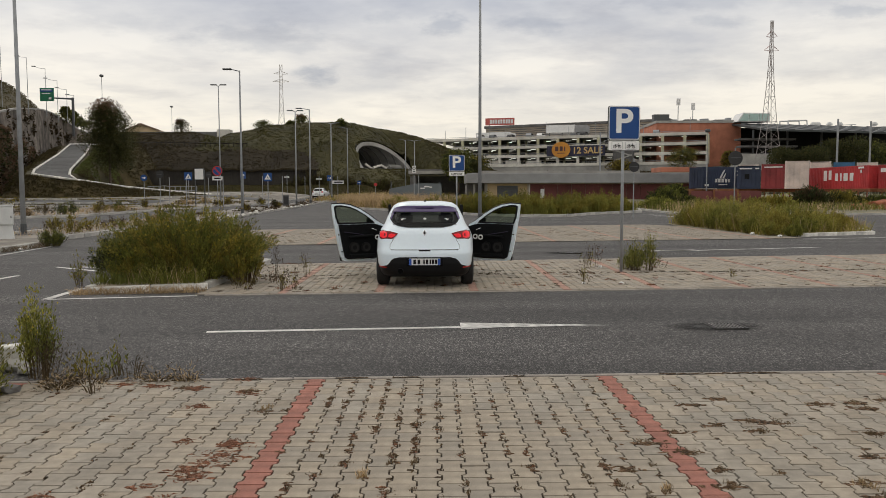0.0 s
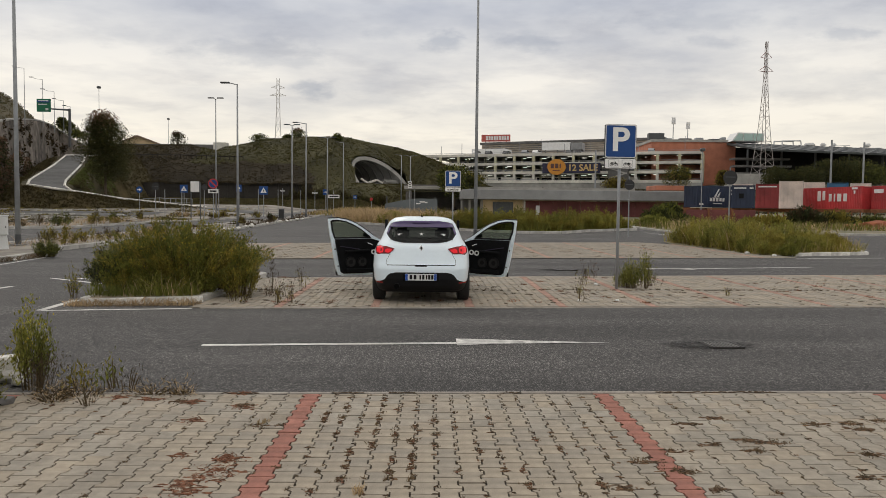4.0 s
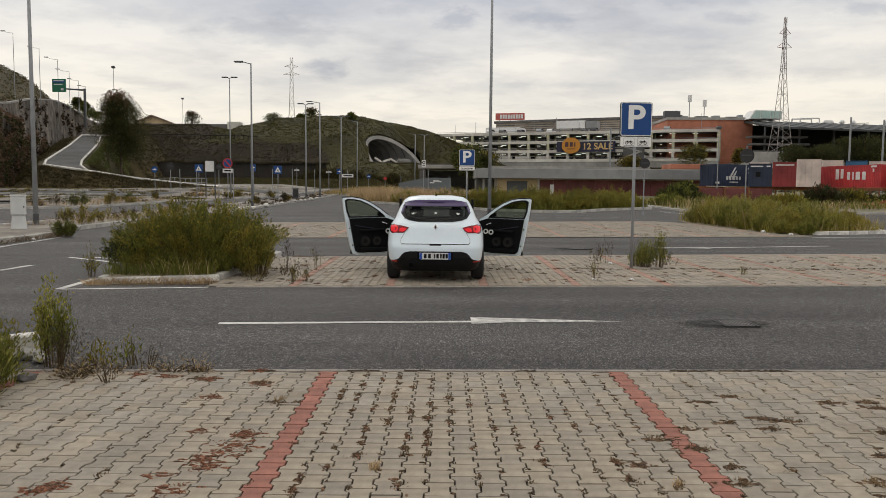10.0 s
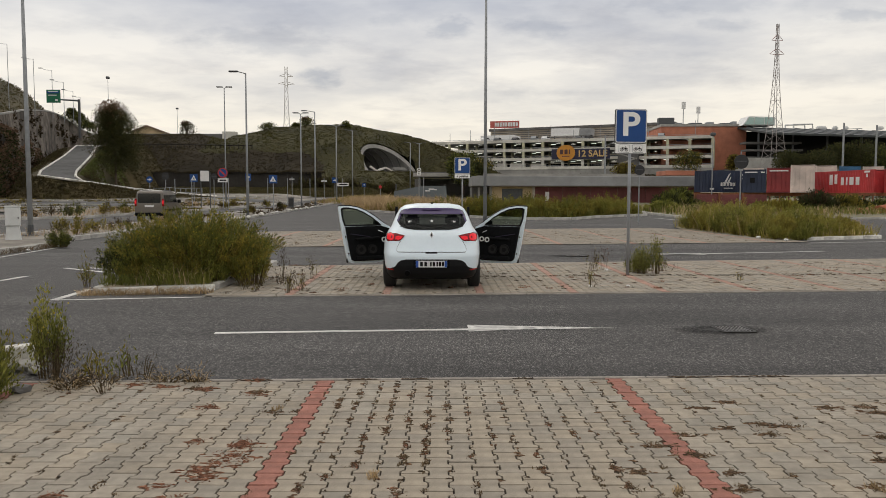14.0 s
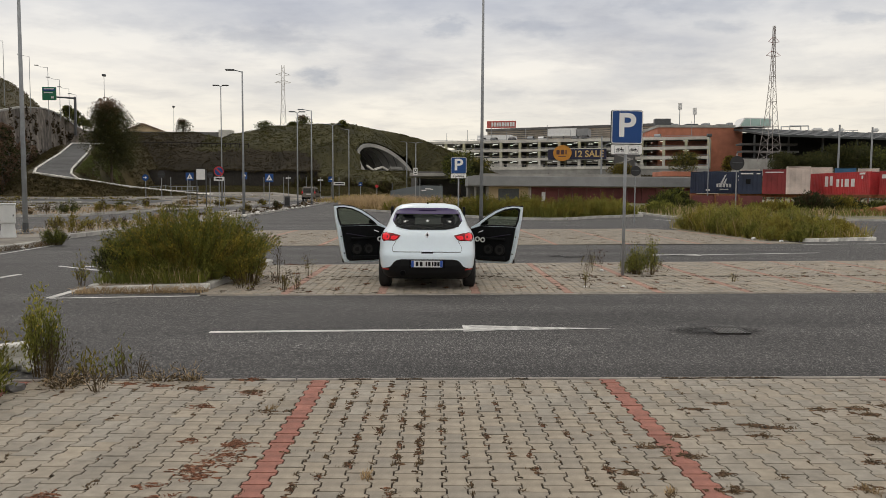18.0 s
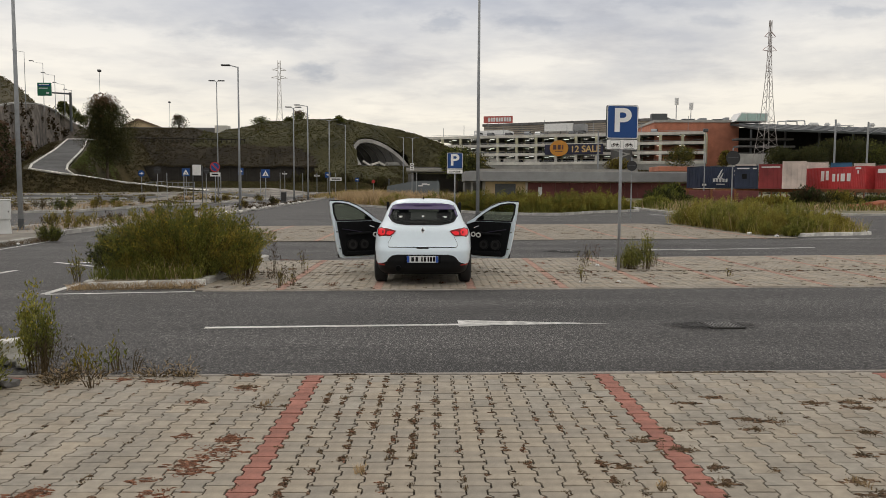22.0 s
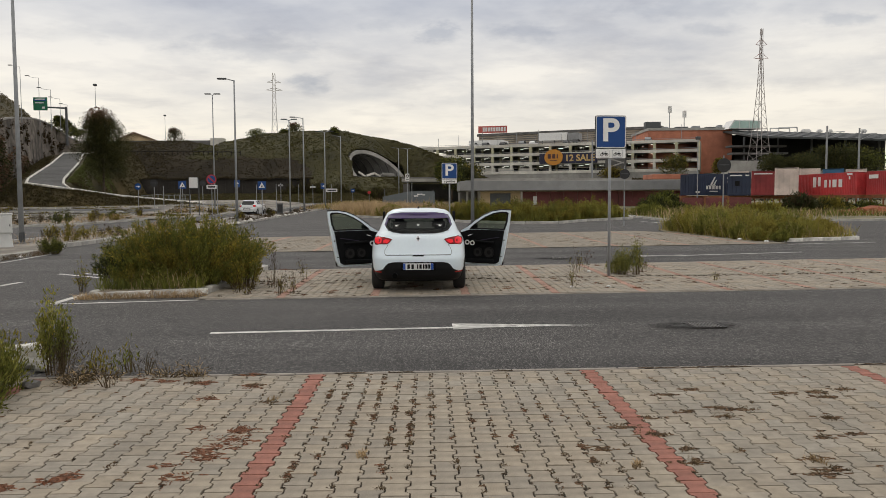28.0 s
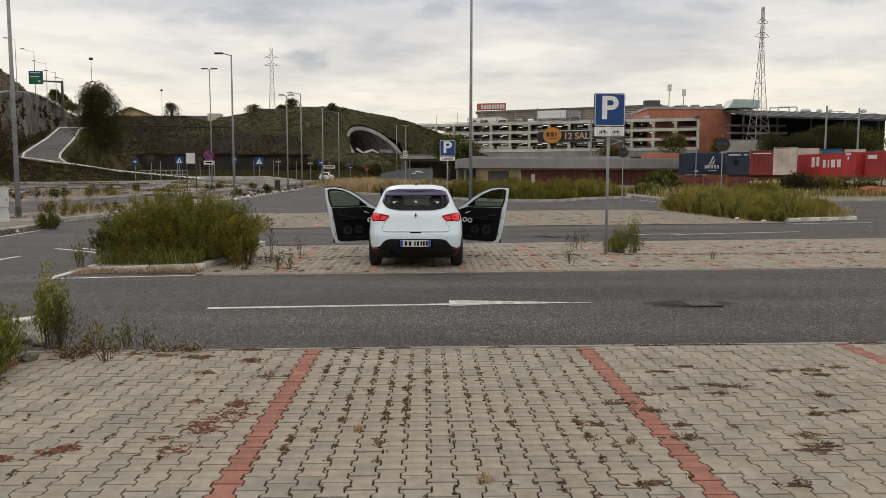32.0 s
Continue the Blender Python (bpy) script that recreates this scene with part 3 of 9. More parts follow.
def stain_mat():
    """Damp dirt that thins out from the middle of its patch."""
    m = mat("damp_asphalt", (0.020, 0.019, 0.018), 0.85, var=0.5, scale=7, bump=0.5, bscale=110)
    nt = m.node_tree
    N, L = nt.nodes.new, nt.links.new
    tc, mp, gr, ns, mul, tr, mx = N("ShaderNodeTexCoord"), N("ShaderNodeMapping"), N("ShaderNodeTexGradient"), N("ShaderNodeTexNoise"), N("ShaderNodeMath"), N("ShaderNodeBsdfTransparent"), N("ShaderNodeMixShader")
    gr.gradient_type, mul.operation = "SPHERICAL", "MULTIPLY"
    mp.inputs["Location"].default_value, mp.inputs["Scale"].default_value = (0.22, 0, 0), (1.5, 2.9, 1)
    ns.inputs["Scale"].default_value, ns.inputs["Detail"].default_value = 9, 5
    L(tc.outputs["Object"], mp.inputs[0]), L(mp.outputs[0], gr.inputs[0]), L(tc.outputs["Object"], ns.inputs["Vector"])
    L(gr.outputs["Fac"], mul.inputs[0]), L(ns.outputs["Fac"], mul.inputs[1])
    dbl = N("ShaderNodeMath")
    dbl.operation, dbl.use_clamp, dbl.inputs[1].default_value = "MULTIPLY", True, 2.6
    L(mul.outputs[0], dbl.inputs[0]), L(dbl.outputs[0], mx.inputs[0])
    L(tr.outputs[0], mx.inputs[1]), L(nt.nodes["Principled BSDF"].outputs[0], mx.inputs[2])
    L(mx.outputs[0], nt.nodes["Material Output"].inputs["Surface"])
    return m


M["stain"] = stain_mat()
matte("pit", 0.0), matte("iron", 0.2)


def drain_grate(x, y, rz, s=0.5):
    g = thing("drain_grate", pose(x, y, -0.012, 0, 0, rz), "rusty black cast-iron drain grate set in asphalt", "drain grate")
    bm = None
    for a, b, c, d in ((s, 0.03, 0, s / 2), (s, 0.03, 0, -s / 2), (0.03, s, s / 2, 0), (0.03, s, -s / 2, 0)):
        bm = bx(a, b, 0.019, c, d, 0.0, bm=bm)
    part("frame", bm, M["iron"], g)
    # raised black plate stands for the shade between the bars
    part("pit", bx(s - 0.02, s - 0.02, 0.004, 0, 0, 0.0115), M["pit"], g)
    part("stain", plate_flat(0.62, 0.36), M["stain"], g, "dark damp dirt round the grate").location.z = 0.0128
    for i in range(8):
        part("bar", bx(0.012, s - 0.03, 0.0045, -s / 2 + 0.045 + i * (s - 0.09) / 7, 0, 0.0145), M["bar_worn_glint"], g)
    for k in (-1, 1):
        part("cross_bar", bx(s - 0.03, 0.016, 0.004, 0, k * s / 6, 0.0145), M["iron"], g)


# worn bars, paled so that the glint on their tops sits in the colour
M["bar_worn_glint"] = mat("worn_iron_painted_glint", (0.30, 0.29, 0.28), 0.4, 0.4, var=0.4, scale=14, bump=0.1)
drain_grate(3.50, 8.70, 2, 0.38)
drain_grate(3.6, 19.95, 8, 0.5)


# ---- the white hatchback with its front doors open ----
M["car_white"] = mat("white_car_paint", (0.81, 0.92, 1.0), 0.28, var=0.03, scale=2, bump=0, coat=0.45)
M["tyre"] = mat("tyre_rubber", (0.016, 0.016, 0.016), 0.85, var=0.2, scale=20, bump=0.2)
M["rim"] = mat("alloy_rim", (0.45, 0.46, 0.47), 0.35, 0.8, var=0.1, scale=5, bump=0)
M["chrome"] = mat("chrome", (0.72, 0.73, 0.74), 0.12, 1.0, var=0.03, scale=5, bump=0)
M["lamp_red"] = mat("tail_lamp_red", (0.22, 0.006, 0.009), 0.12, var=0.1, scale=8, bump=0, coat=0.25)
M["lamp_lit"] = mat("lit_tail_lamp", (0.5, 0.02, 0.025), 0.2, var=0.05, scale=8, bump=0, emit=((1.0, 0.030, 0.045), 0.40))
matte("lamp_red", 0.3), matte("lamp_lit", 0.1)
M["reflector"] = mat("red_reflector", (0.38, 0.02, 0.02), 0.2, var=0.05, bump=0)
M["plate_blue"] = mat("plate_blue", (0.02, 0.09, 0.42), 0.4, var=0.05, bump=0)
M["seat"] = mat("seat_fabric", (0.018, 0.018, 0.020), 0.9, var=0.3, scale=25, bump=0.2)
M["glass_rear"] = glass_mat("dark_car_glass", (0.40, 0.44, 0.43), 0.36)
M["glass_side"] = glass_mat("car_glass", (0.74, 0.80, 0.72), 0.12)
M["mirror"] = mat("mirror_glass", (0.85, 0.86, 0.87), 0.02, 1.0, var=0.0, bump=0)
M["strip"] = mat("dull_purple_strip", (0.026, 0.020, 0.042), 0.5, var=0.1, scale=6, bump=0)
M["purple"] = mat("purple_film", (0.055, 0.030, 0.13), 0.25, var=0.1, scale=6, bump=0, coat=0.5)

Z_REAR = [(0.20, 0.10), (0.30, 0.03), (0.42, 0.0), (0.60, 0.0), (0.66, 0.035), (0.72, 0.06), (0.95, 0.14), (1.04, 0.22), (1.20, 0.38), (1.33, 0.50), (1.37, 0.50), (1.42, 0.56), (1.448, 0.80)]
Z_FRONT = [(0.20, 3.90), (0.30, 4.02), (0.60, 4.06), (0.72, 3.98), (0.84, 3.65), (0.92, 3.25), (0.98, 2.82), (1.10, 2.55), (1.30, 2.12), (1.40, 1.85), (1.43, 1.62), (1.448, 1.45)]
Z_WIDE = [(0.20, 0.74), (0.26, 0.79), (0.40, 0.835), (0.60, 0.85), (0.80, 0.84), (0.92, 0.81), (1.00, 0.755), (1.06, 0.715), (1.20, 0.66), (1.32, 0.60), (1.38, 0.555), (1.42, 0.48), (1.448, 0.30)]


def car_n(z):
    return interp(z, [(0.2, 6.5), (0.6, 6.5), (0.95, 5.5), (1.1, 5.0), (1.448, 4.0)])


def interp(x, pts):
    if x <= pts[0][0]:
        return pts[0][1]
    for (a, va), (b, vb) in zip(pts, pts[1:]):
        if x <= b:
            return va + (vb - va) * (x - a) / (b - a)
    return pts[-1][1]


def rear_y(x, z):
    """Depth of the car's tail at that width and height."""
    a, b, w, n = interp(z, Z_REAR), interp(z, Z_FRONT), interp(z, Z_WIDE), car_n(z)
    q = min(0.9995, abs(x) / w)
    half = (b - a) / 2
    return (a + b) / 2 - half * (1 - q ** n) ** (1 / n)


def side_x(y, z):
    a, b, w, n = interp(z, Z_REAR), interp(z, Z_FRONT), interp(z, Z_WIDE), car_n(z)
    q = min(0.9995, abs(y - (a + b) / 2) / ((b - a) / 2))
    w = w * (1 - q ** n) ** (1 / n)
    return w


ARCHES = (0.72, 3.30)


def rear_rows(poly, rows, cols, off, z0=None, z1=None):
    """A patch on the tail inside an outline of x and z."""
    zs = [p[1] for p in poly]
    lo, hi = min(zs) + 1e-4, max(zs) - 1e-4
    verts, faces = [], []
    for j in range(rows + 1):
        z = lo + (hi - lo) * j / rows
        cut = []
        for (xa, za), (xb, zb) in zip(poly, poly[1:] + poly[:1]):
            if (za - z) * (zb - z) < 0:
                cut.append(xa + (xb - xa) * (z - za) / (zb - za))
        x0, x1 = min(cut), max(cut)
        for i in range(cols + 1):
            x = x0 + (x1 - x0) * i / cols
            verts.append((x, rear_y(x, z) - off, z))
    c = cols + 1
    for j in range(rows):
        for i in range(cols):
            faces.append((j * c + i, j * c + i + 1, (j + 1) * c + i + 1, (j + 1) * c + i))
    return verts, faces


def solid(verts, faces, dy):
    """Gives a patch thickness along y."""
    n = len(verts)
    edges = {}
    for f in faces:
        for a, b in zip(f, f[1:] + f[:1]):
            edges[(a, b)] = edges.get((a, b), 0) + 1
    rim = [e for e in edges if (e[1], e[0]) not in edges]
    v = list(verts) + [(x, y + dy, z) for x, y, z in verts]
    f = list(faces) + [tuple(n + i for i in q[::-1]) for q in faces] + [(b, a, n + a, n + b) for a, b in rim]
    return v, f


def tyre_wheel(parent, x, y, r=0.31, w=0.20):
    t = thing_part("wheel", parent, pose(x, y, r))
    bm = bmesh.new()
    prof = [(-w / 2, r * 0.66), (-w / 2 - 0.006, r * 0.82), (-w / 2 + 0.012, r * 0.96), (-w / 2 + 0.035, r), (w / 2 - 0.035, r), (w / 2 - 0.012, r * 0.96), (w / 2 + 0.006, r * 0.82), (w / 2, r * 0.66)]
    n = 32
    rings = [[bm.verts.new((px, rr * math.cos(2 * math.pi * i / n), rr * math.sin(2 * math.pi * i / n))) for px, rr in prof] for i in range(n)]
    for i in range(n):
        for k in range(len(prof) - 1):
            bm.faces.new((rings[i][k], rings[i][k + 1], rings[(i + 1) % n][k + 1], rings[(i + 1) % n][k]))
    part("tyre", bm, M["tyre"], t, smooth=True)
    s = 1 if x > 0 else -1
    bm = tube((s * (w / 2 - 0.05), 0, 0), (s * (w / 2 - 0.06), 0, 0), r * 0.66, r * 0.66, 24)
    for k in range(5):
        a = 2 * math.pi * k / 5
        bm = tube((s * (w / 2 - 0.02), 0, 0), (s * (w / 2 - 0.03), r * 0.63 * math.cos(a), r * 0.63 * math.sin(a)), 0.035, 0.028, 6, bm)
    bm = tube((-w / 2 + 0.02, 0, 0), (w / 2 - 0.04, 0, 0), r * 0.67, r * 0.67, 24, bm)
    part("rim", bm, M["rim"], t)
    return t


def thing_part(name, parent, m):
    me = bpy.data.meshes.new(name)
    bm = bx(0.06, 0.06, 0.06, 0, 0, -0.03)
    bm.to_mesh(me)
    bm.free()
    me.materials.append(M["steel_dark"])
    ob = new(name, me)
    ob.parent, ob.matrix_basis = parent, m
    return ob


def hatch_body(parent, paint, doors_open):
    zs = [0.20, 0.24, 0.30, 0.36, 0.42, 0.50, 0.56, 0.60, 0.66, 0.72, 0.80, 0.88, 0.95, 0.99, 1.03, 1.06, 1.12, 1.20, 1.28, 1.33, 1.37, 1.40, 1.42, 1.435, 1.448]
    K = 96
    verts, faces = [], []
    for z in zs:
        a, b, w, n = interp(z, Z_REAR), interp(z, Z_FRONT), interp(z, Z_WIDE), car_n(z)
        for k in range(K):
            t = 2 * math.pi * (k + 0.5) / K
            c, s = math.cos(t), math.sin(t)
            e = 2 / n
            x = w * math.copysign(abs(c) ** e, c)
            y = (a + b) / 2 + (b - a) / 2 * math.copysign(abs(s) ** e, s)
            for ya in ARCHES:
                d = math.hypot(y - ya, z - 0.31)
                if d < 0.37 and abs(x) > 0.5:
                    x = math.copysign(0.58, x)
            verts.append((x, y, z))
    black = []
    for j in range(len(zs) - 1):
        zc = (zs[j] + zs[j + 1]) / 2
        for k in range(K):
            q = (j * K + k, j * K + (k + 1) % K, (j + 1) * K + (k + 1) % K, (j + 1) * K + k)
            cx = sum(verts[i][0] for i in q) / 4
            cy = sum(verts[i][1] for i in q) / 4
            # openings: rear window, windscreen, side windows, open front doors
            if 1.05 < zc < 1.33 and cy < 0.62 and abs(cx) < 0.52:
                continue
            if 1.0 < zc < 1.37 and cy > 1.85 and abs(cx) < 0.56:
                continue
            if 1.03 < zc < 1.33 and abs(cx) > 0.5 and 0.95 < cy < 2.45:
                continue
            if doors_open and 0.30 < zc < 1.04 and abs(cx) > 0.6 and 1.62 < cy < 2.62:
                continue
            if zc < 0.36 and not (0.5 < cy < 3.9):
                black.append(q)
                continue
            faces.append(q)
    top = [(len(zs) - 1) * K + k for k in range(K)]
    faces.append(tuple(top))
    raw("body", verts, faces, paint, parent, smooth=True)
    for nm, ends in (("rear_skirt", [q for q in black if verts[q[0]][1] < 2]), ("front_skirt", [q for q in black if verts[q[0]][1] >= 2])):
        used = sorted({i for q in ends for i in q})
        slot = {i: n for n, i in enumerate(used)}
        raw(nm, [verts[i] for i in used], [tuple(slot[i] for i in q) for q in ends], M["black"], parent, smooth=True)
    part("underbody", bx(1.36, 3.5, 0.10, 0, 2.0, 0.18, bevel=0.02), M["black"], parent)
    part("floor_pan", bx(1.25, 2.4, 0.05, 0, 1.85, 0.32), M["trim"], parent)


def car():
    c = thing("hatchback_car", pose(-0.145, 12.32, 0.0, 0, 0, 0.0), "white five-door hatchback parked with both front doors open", "car")
    hatch_body(c, M["car_white"], True)
    # black diffuser at the tail
    v, f = solid(*rear_rows([(-0.72, 0.215), (0.72, 0.215), (0.79, 0.30), (0.805, 0.362), (0.67, 0.378), (0.605, 0.41), (0.555, 0.48), (0.50, 0.518), (0.42, 0.53), (-0.42, 0.53), (-0.50, 0.518), (-0.555, 0.48), (-0.605, 0.41), (-0.67, 0.378), (-0.805, 0.362), (-0.79, 0.30)], 18, 34, 0.010), 0.05)
    raw("diffuser", v, f, M["black"], c, "black plastic lower bumper", smooth=True)
    v, f = solid(*rear_rows([(-0.30, 0.385), (0.30, 0.385), (0.30, 0.52), (-0.30, 0.52)], 4, 8, 0.016), 0.02)
    raw("plate_recess", v, f, M["trim"], c)
    pl = part("number_plate", plate_bm(rounded(0.52, 0.11, 0.008, 0, 0.455), -0.030, -0.018), M["white"], c, "white plate with blue ends and plain bars")
    for sx in (-0.238, 0.238):
        part("plate_band", plate_bm(rounded(0.042, 0.106, 0.004, sx, 0.455), -0.033, -0.030), M["plate_blue"], pl)
    for x, w in ((-0.155, 0.05), (-0.085, 0.05), (0.0, 0.03), (0.05, 0.045), (0.105, 0.03), (0.15, 0.045), (0.20, 0.045)):
        part("plate_bar", plate_bm(rounded(w * 0.86, 0.075, 0.006, x - 0.01, 0.455), -0.033, -0.030), M["black"], pl)
    # tail lamps with their lit strips
    lamp = [(-0.785, 0.90), (-0.768, 0.965), (-0.70, 0.972), (-0.57, 0.952), (-0.445, 0.922), (-0.495, 0.86), (-0.56, 0.818), (-0.74, 0.815), (-0.778, 0.84)]
    lit = ([(-0.768, 0.89), (-0.758, 0.952), (-0.70, 0.958), (-0.640, 0.950), (-0.630, 0.90), (-0.645, 0.842), (-0.70, 0.833), (-0.755, 0.838)], [(-0.612, 0.852), (-0.602, 0.905), (-0.56, 0.918), (-0.478, 0.905), (-0.515, 0.868), (-0.55, 0.848)])
    for s in (1, -1):
        v, f = solid(*rear_rows([(s * x, z) for x, z in lamp], 9, 16, 0.012), 0.03)
        if s < 0:
            f = [q[::-1] for q in f]
        lm = raw("tail_lamp", v, f, M["lamp_red"], c, "dark red tail lamp", smooth=True)
        for k, poly in enumerate(lit):
            v, f = rear_rows([(s * x, z) for x, z in poly], 6, 10, 0.016)
            if k == 0:
                f = [q for n, q in enumerate(f) if not (n // 10 in (2, 3) and (n % 10 if s > 0 else 9 - n % 10) in (6, 7))]
            raw("light_strip", v, f, M["lamp_lit"], lm, "glowing red strip")
        v, f = solid(*rear_rows([(s * 0.63, 0.345), (s * 0.785, 0.345), (s * 0.79, 0.368), (s * 0.64, 0.368)], 2, 6, 0.016), 0.02)
        raw("reflector", v, f, M["reflector"], c)
        # boot shut line beside and below the lamps
        pts = [(s * 0.515, 0.835), (s * 0.575, 0.73), (s * 0.578, 0.668), (s * 0.55, 0.652), (s * 0.25, 0.648), (0.0, 0.646)]
        bm = None
        for (xa, za), (xb, zb) in zip(pts, pts[1:]):
            for q in range(4):
                t0, t1 = q / 4, (q + 1) / 4
                xa1, za1, xb1, zb1 = xa + (xb - xa) * t0, za + (zb - za) * t0, xa + (xb - xa) * t1, za + (zb - za) * t1
                bm = tube((xa1, rear_y(xa1, za1) + 0.001, za1), (xb1, rear_y(xb1, zb1) + 0.001, zb1), 0.0028, 0.0028, 6, bm)
        part("shut_line", bm, M["black"], c)
        # thicker black tube paints the shadow line under the boot lid's edge
        bm = None
        for q in range(8):
            xa, xb = s * 0.56 * q / 8, s * 0.56 * (q + 1) / 8
            bm = tube((xa, rear_y(xa, 0.648) + 0.002, 0.648), (xb, rear_y(xb, 0.648) + 0.002, 0.648), 0.0075, 0.0075, 6, bm)
        part("boot_edge", bm, M["black"], c)
    part("boot_handle", bx(0.20, 0.03, 0.022, 0, rear_y(0, 0.65) - 0.003, 0.622, bevel=0.008), M["trim"], c)
    bm = plate_bm([(0, -0.055), (0.036, 0), (0, 0.055), (-0.036, 0)], -0.012, 0.012)
    bm2 = plate_bm([(0, -0.035), (0.02, 0), (0, 0.035), (-0.02, 0)], -0.014, -0.010)
    e = part("emblem", bm, M["chrome"], c, "plain chrome diamond emblem")
    e.matrix_basis = pose(0, rear_y(0, 0.93) - 0.006, 0.925, -18)
    part("emblem_core", bm2, M["trim"], e)
    # rear window, its black edge and the spoiler
    side = [(0.28, 1.03), (0.38, 1.04), (0.46, 1.062), (0.52, 1.10), (0.553, 1.15), (0.555, 1.21), (0.535, 1.27), (0.50, 1.325)]
    win = [(-x, z) for x, z in side[::-1]] + side
    v, f = rear_rows(win, 12, 24, 0.016)
    raw("rear_window", v, f, M["glass_rear"], c, "dark tinted rear window", smooth=True)
    edge = [(x * 1.055, 1.185 + (z - 1.185) * 1.10) for x, z in win]
    v1, f1 = rear_rows(edge, 14, 28, 0.012)
    inner = []
    for q in f1:
        cx, cz = sum(v1[k][0] for k in q) / 4, sum(v1[k][2] for k in q) / 4
        hw = interp(cz, [(1.045, 0.36), (1.085, 0.46), (1.16, 0.515), (1.24, 0.505), (1.325, 0.44)])
        if not (abs(cx) < hw and 1.075 < cz < 1.305):
            inner.append(q)
    raw("window_edge", v1, inner, M["black"], c, smooth=True)
    v, f = solid(*rear_rows([(-0.50, 1.335), (0.50, 1.335), (0.455, 1.40), (0.30, 1.425), (-0.30, 1.425), (-0.455, 1.40)], 6, 24, 0.075), 0.14)
    raw("spoiler", v, f, M["car_white"], c, smooth=True)
    v, f = solid(*rear_rows([(-0.555, 1.27), (-0.50, 1.298), (-0.40, 1.314), (-0.2, 1.324), (0.2, 1.324), (0.40, 1.314), (0.50, 1.298), (0.555, 1.27), (0.535, 1.325), (0.47, 1.358), (0.3, 1.378), (-0.3, 1.378), (-0.47, 1.358), (-0.535, 1.325)], 8, 28, 0.079), 0.12)
    raw("spoiler_edge", v, f, M["purple"], c, "dark purple glossy spoiler edge", smooth=True)
    part("brake_light", bx(0.30, 0.012, 0.014, 0, rear_y(0, 1.345) - 0.086, 1.335), M["purple"], c)
    for s in (1, -1):
        v, f = solid(*rear_rows([(s * 0.500, 1.305), (s * 0.545, 1.305), (s * 0.605, 1.15), (s * 0.578, 1.135)], 6, 3, 0.022), 0.03)
        raw("window_winglet", v, f, M["purple"], c, smooth=True)
    for sx in (-1, 1):
        raw_v = [(sx * 0.395, 1.128), (sx * 0.362, 1.128), (sx * 0.366, 1.146), (sx * 0.32, 1.166), (sx * 0.35, 1.162), (sx * 0.375, 1.172), (sx * 0.388, 1.152), (sx * 0.41, 1.168)]
        p = part("window_sticker", plate_bm([(x, z - 1.15) for x, z in raw_v], -0.002, 0.0), M["white"], c, "small white window sticker")
        p.matrix_basis = pose(0, rear_y(0.33, 1.15) - 0.026, 1.15, -45)
    p = part("window_sticker", plate_bm(rounded(0.09, 0.018, 0.006), -0.002, 0.0), M["white"], c, "small white window sticker")
    p.matrix_basis = pose(0, rear_y(0, 1.285) - 0.024, 1.285, -45)
    p = part("window_sticker", plate_bm([(0, 0.03), (0.012, 0.008), (0.032, 0.0), (0.014, -0.01), (0.018, -0.03), (0, -0.018), (-0.018, -0.03), (-0.014, -0.01), (-0.032, 0.0), (-0.012, 0.008)], -0.002, 0.0), M["white"], c, "small white window sticker")
    p.matrix_basis = pose(0, rear_y(0, 1.16) - 0.024, 1.16, -45)
    part("aerial", plate_bm([(-0.018, 1.435), (0.018, 1.435), (0.006, 1.478), (-0.006, 1.478)], 0.74, 0.86), M["black"], c, "black shark-fin aerial")
    ex = part("exhaust", tube((-0.40, -0.03, 0.30), (-0.40, 0.30, 0.30), 0.048, 0.048, 18), M["trim"], c)
    # black disc on the pipe's end paints its dark hollow
    part("exhaust_bore", tube((-0.40, -0.034, 0.30), (-0.40, -0.028, 0.30), 0.038, 0.038, 18), M["pit"], ex)
    part("tail_box", bx(0.9, 0.3, 0.14, 0.0, 0.4, 0.19, bevel=0.03), M["black"], c)
    part("rear_axle", tube((-0.7, 0.72, 0.28), (0.7, 0.72, 0.28), 0.05, 0.05, 8), M["black"], c)
    for x in (-0.74, 0.74):
        for y in ARCHES:
            tyre_wheel(c, x * (0.985 if y < 1 else 1), y)
    # glass on sides and windscreen
    for s in (1, -1):
        vs, fs = [], []
        for j in range(7):
            z = 1.035 + 0.30 * j / 6
            y0, y1 = 0.95 + 0.10 * j / 6, 1.55
            for i in range(5):
                y = y0 + (y1 - y0) * i / 4
                vs.append((s * (side_x(y, z) + 0.004), y, z))
        for j in range(6):
            for i in range(4):
                q = (j * 5 + i, j * 5 + i + 1, j * 5 + i + 6, j * 5 + i + 5)
                fs.append(q if s > 0 else q[::-1])
        raw("side_window", vs, fs, M["glass_rear"], c, smooth=True)
        part("pillar", bx(0.05, 0.10, 0.36, s * 0.665, 1.60, 1.02, bevel=0.01), M["black"], c)
        part("sill", bx(0.10, 1.1, 0.10, s * 0.76, 2.12, 0.28, bevel=0.02), M["car_white"], c)
    vs, fs = [], []
    for j in range(7):
        z = 0.985 + 0.40 * j / 6
        b, w = interp(z, Z_FRONT), interp(z, Z_WIDE)
        for i in range(9):
            x = (-1 + 2 * i / 8) * w * 0.86
            a = interp(z, Z_REAR)
            n = car_n(z)
            vs.append((x, (a + b) / 2 + (b - a) / 2 * (1 - (abs(x) / w) ** n) ** (1 / n) + 0.003, z))
    for j in range(6):
        for i in range(8):
            fs.append((j * 9 + i, j * 9 + i + 9, j * 9 + i + 10, j * 9 + i + 1))
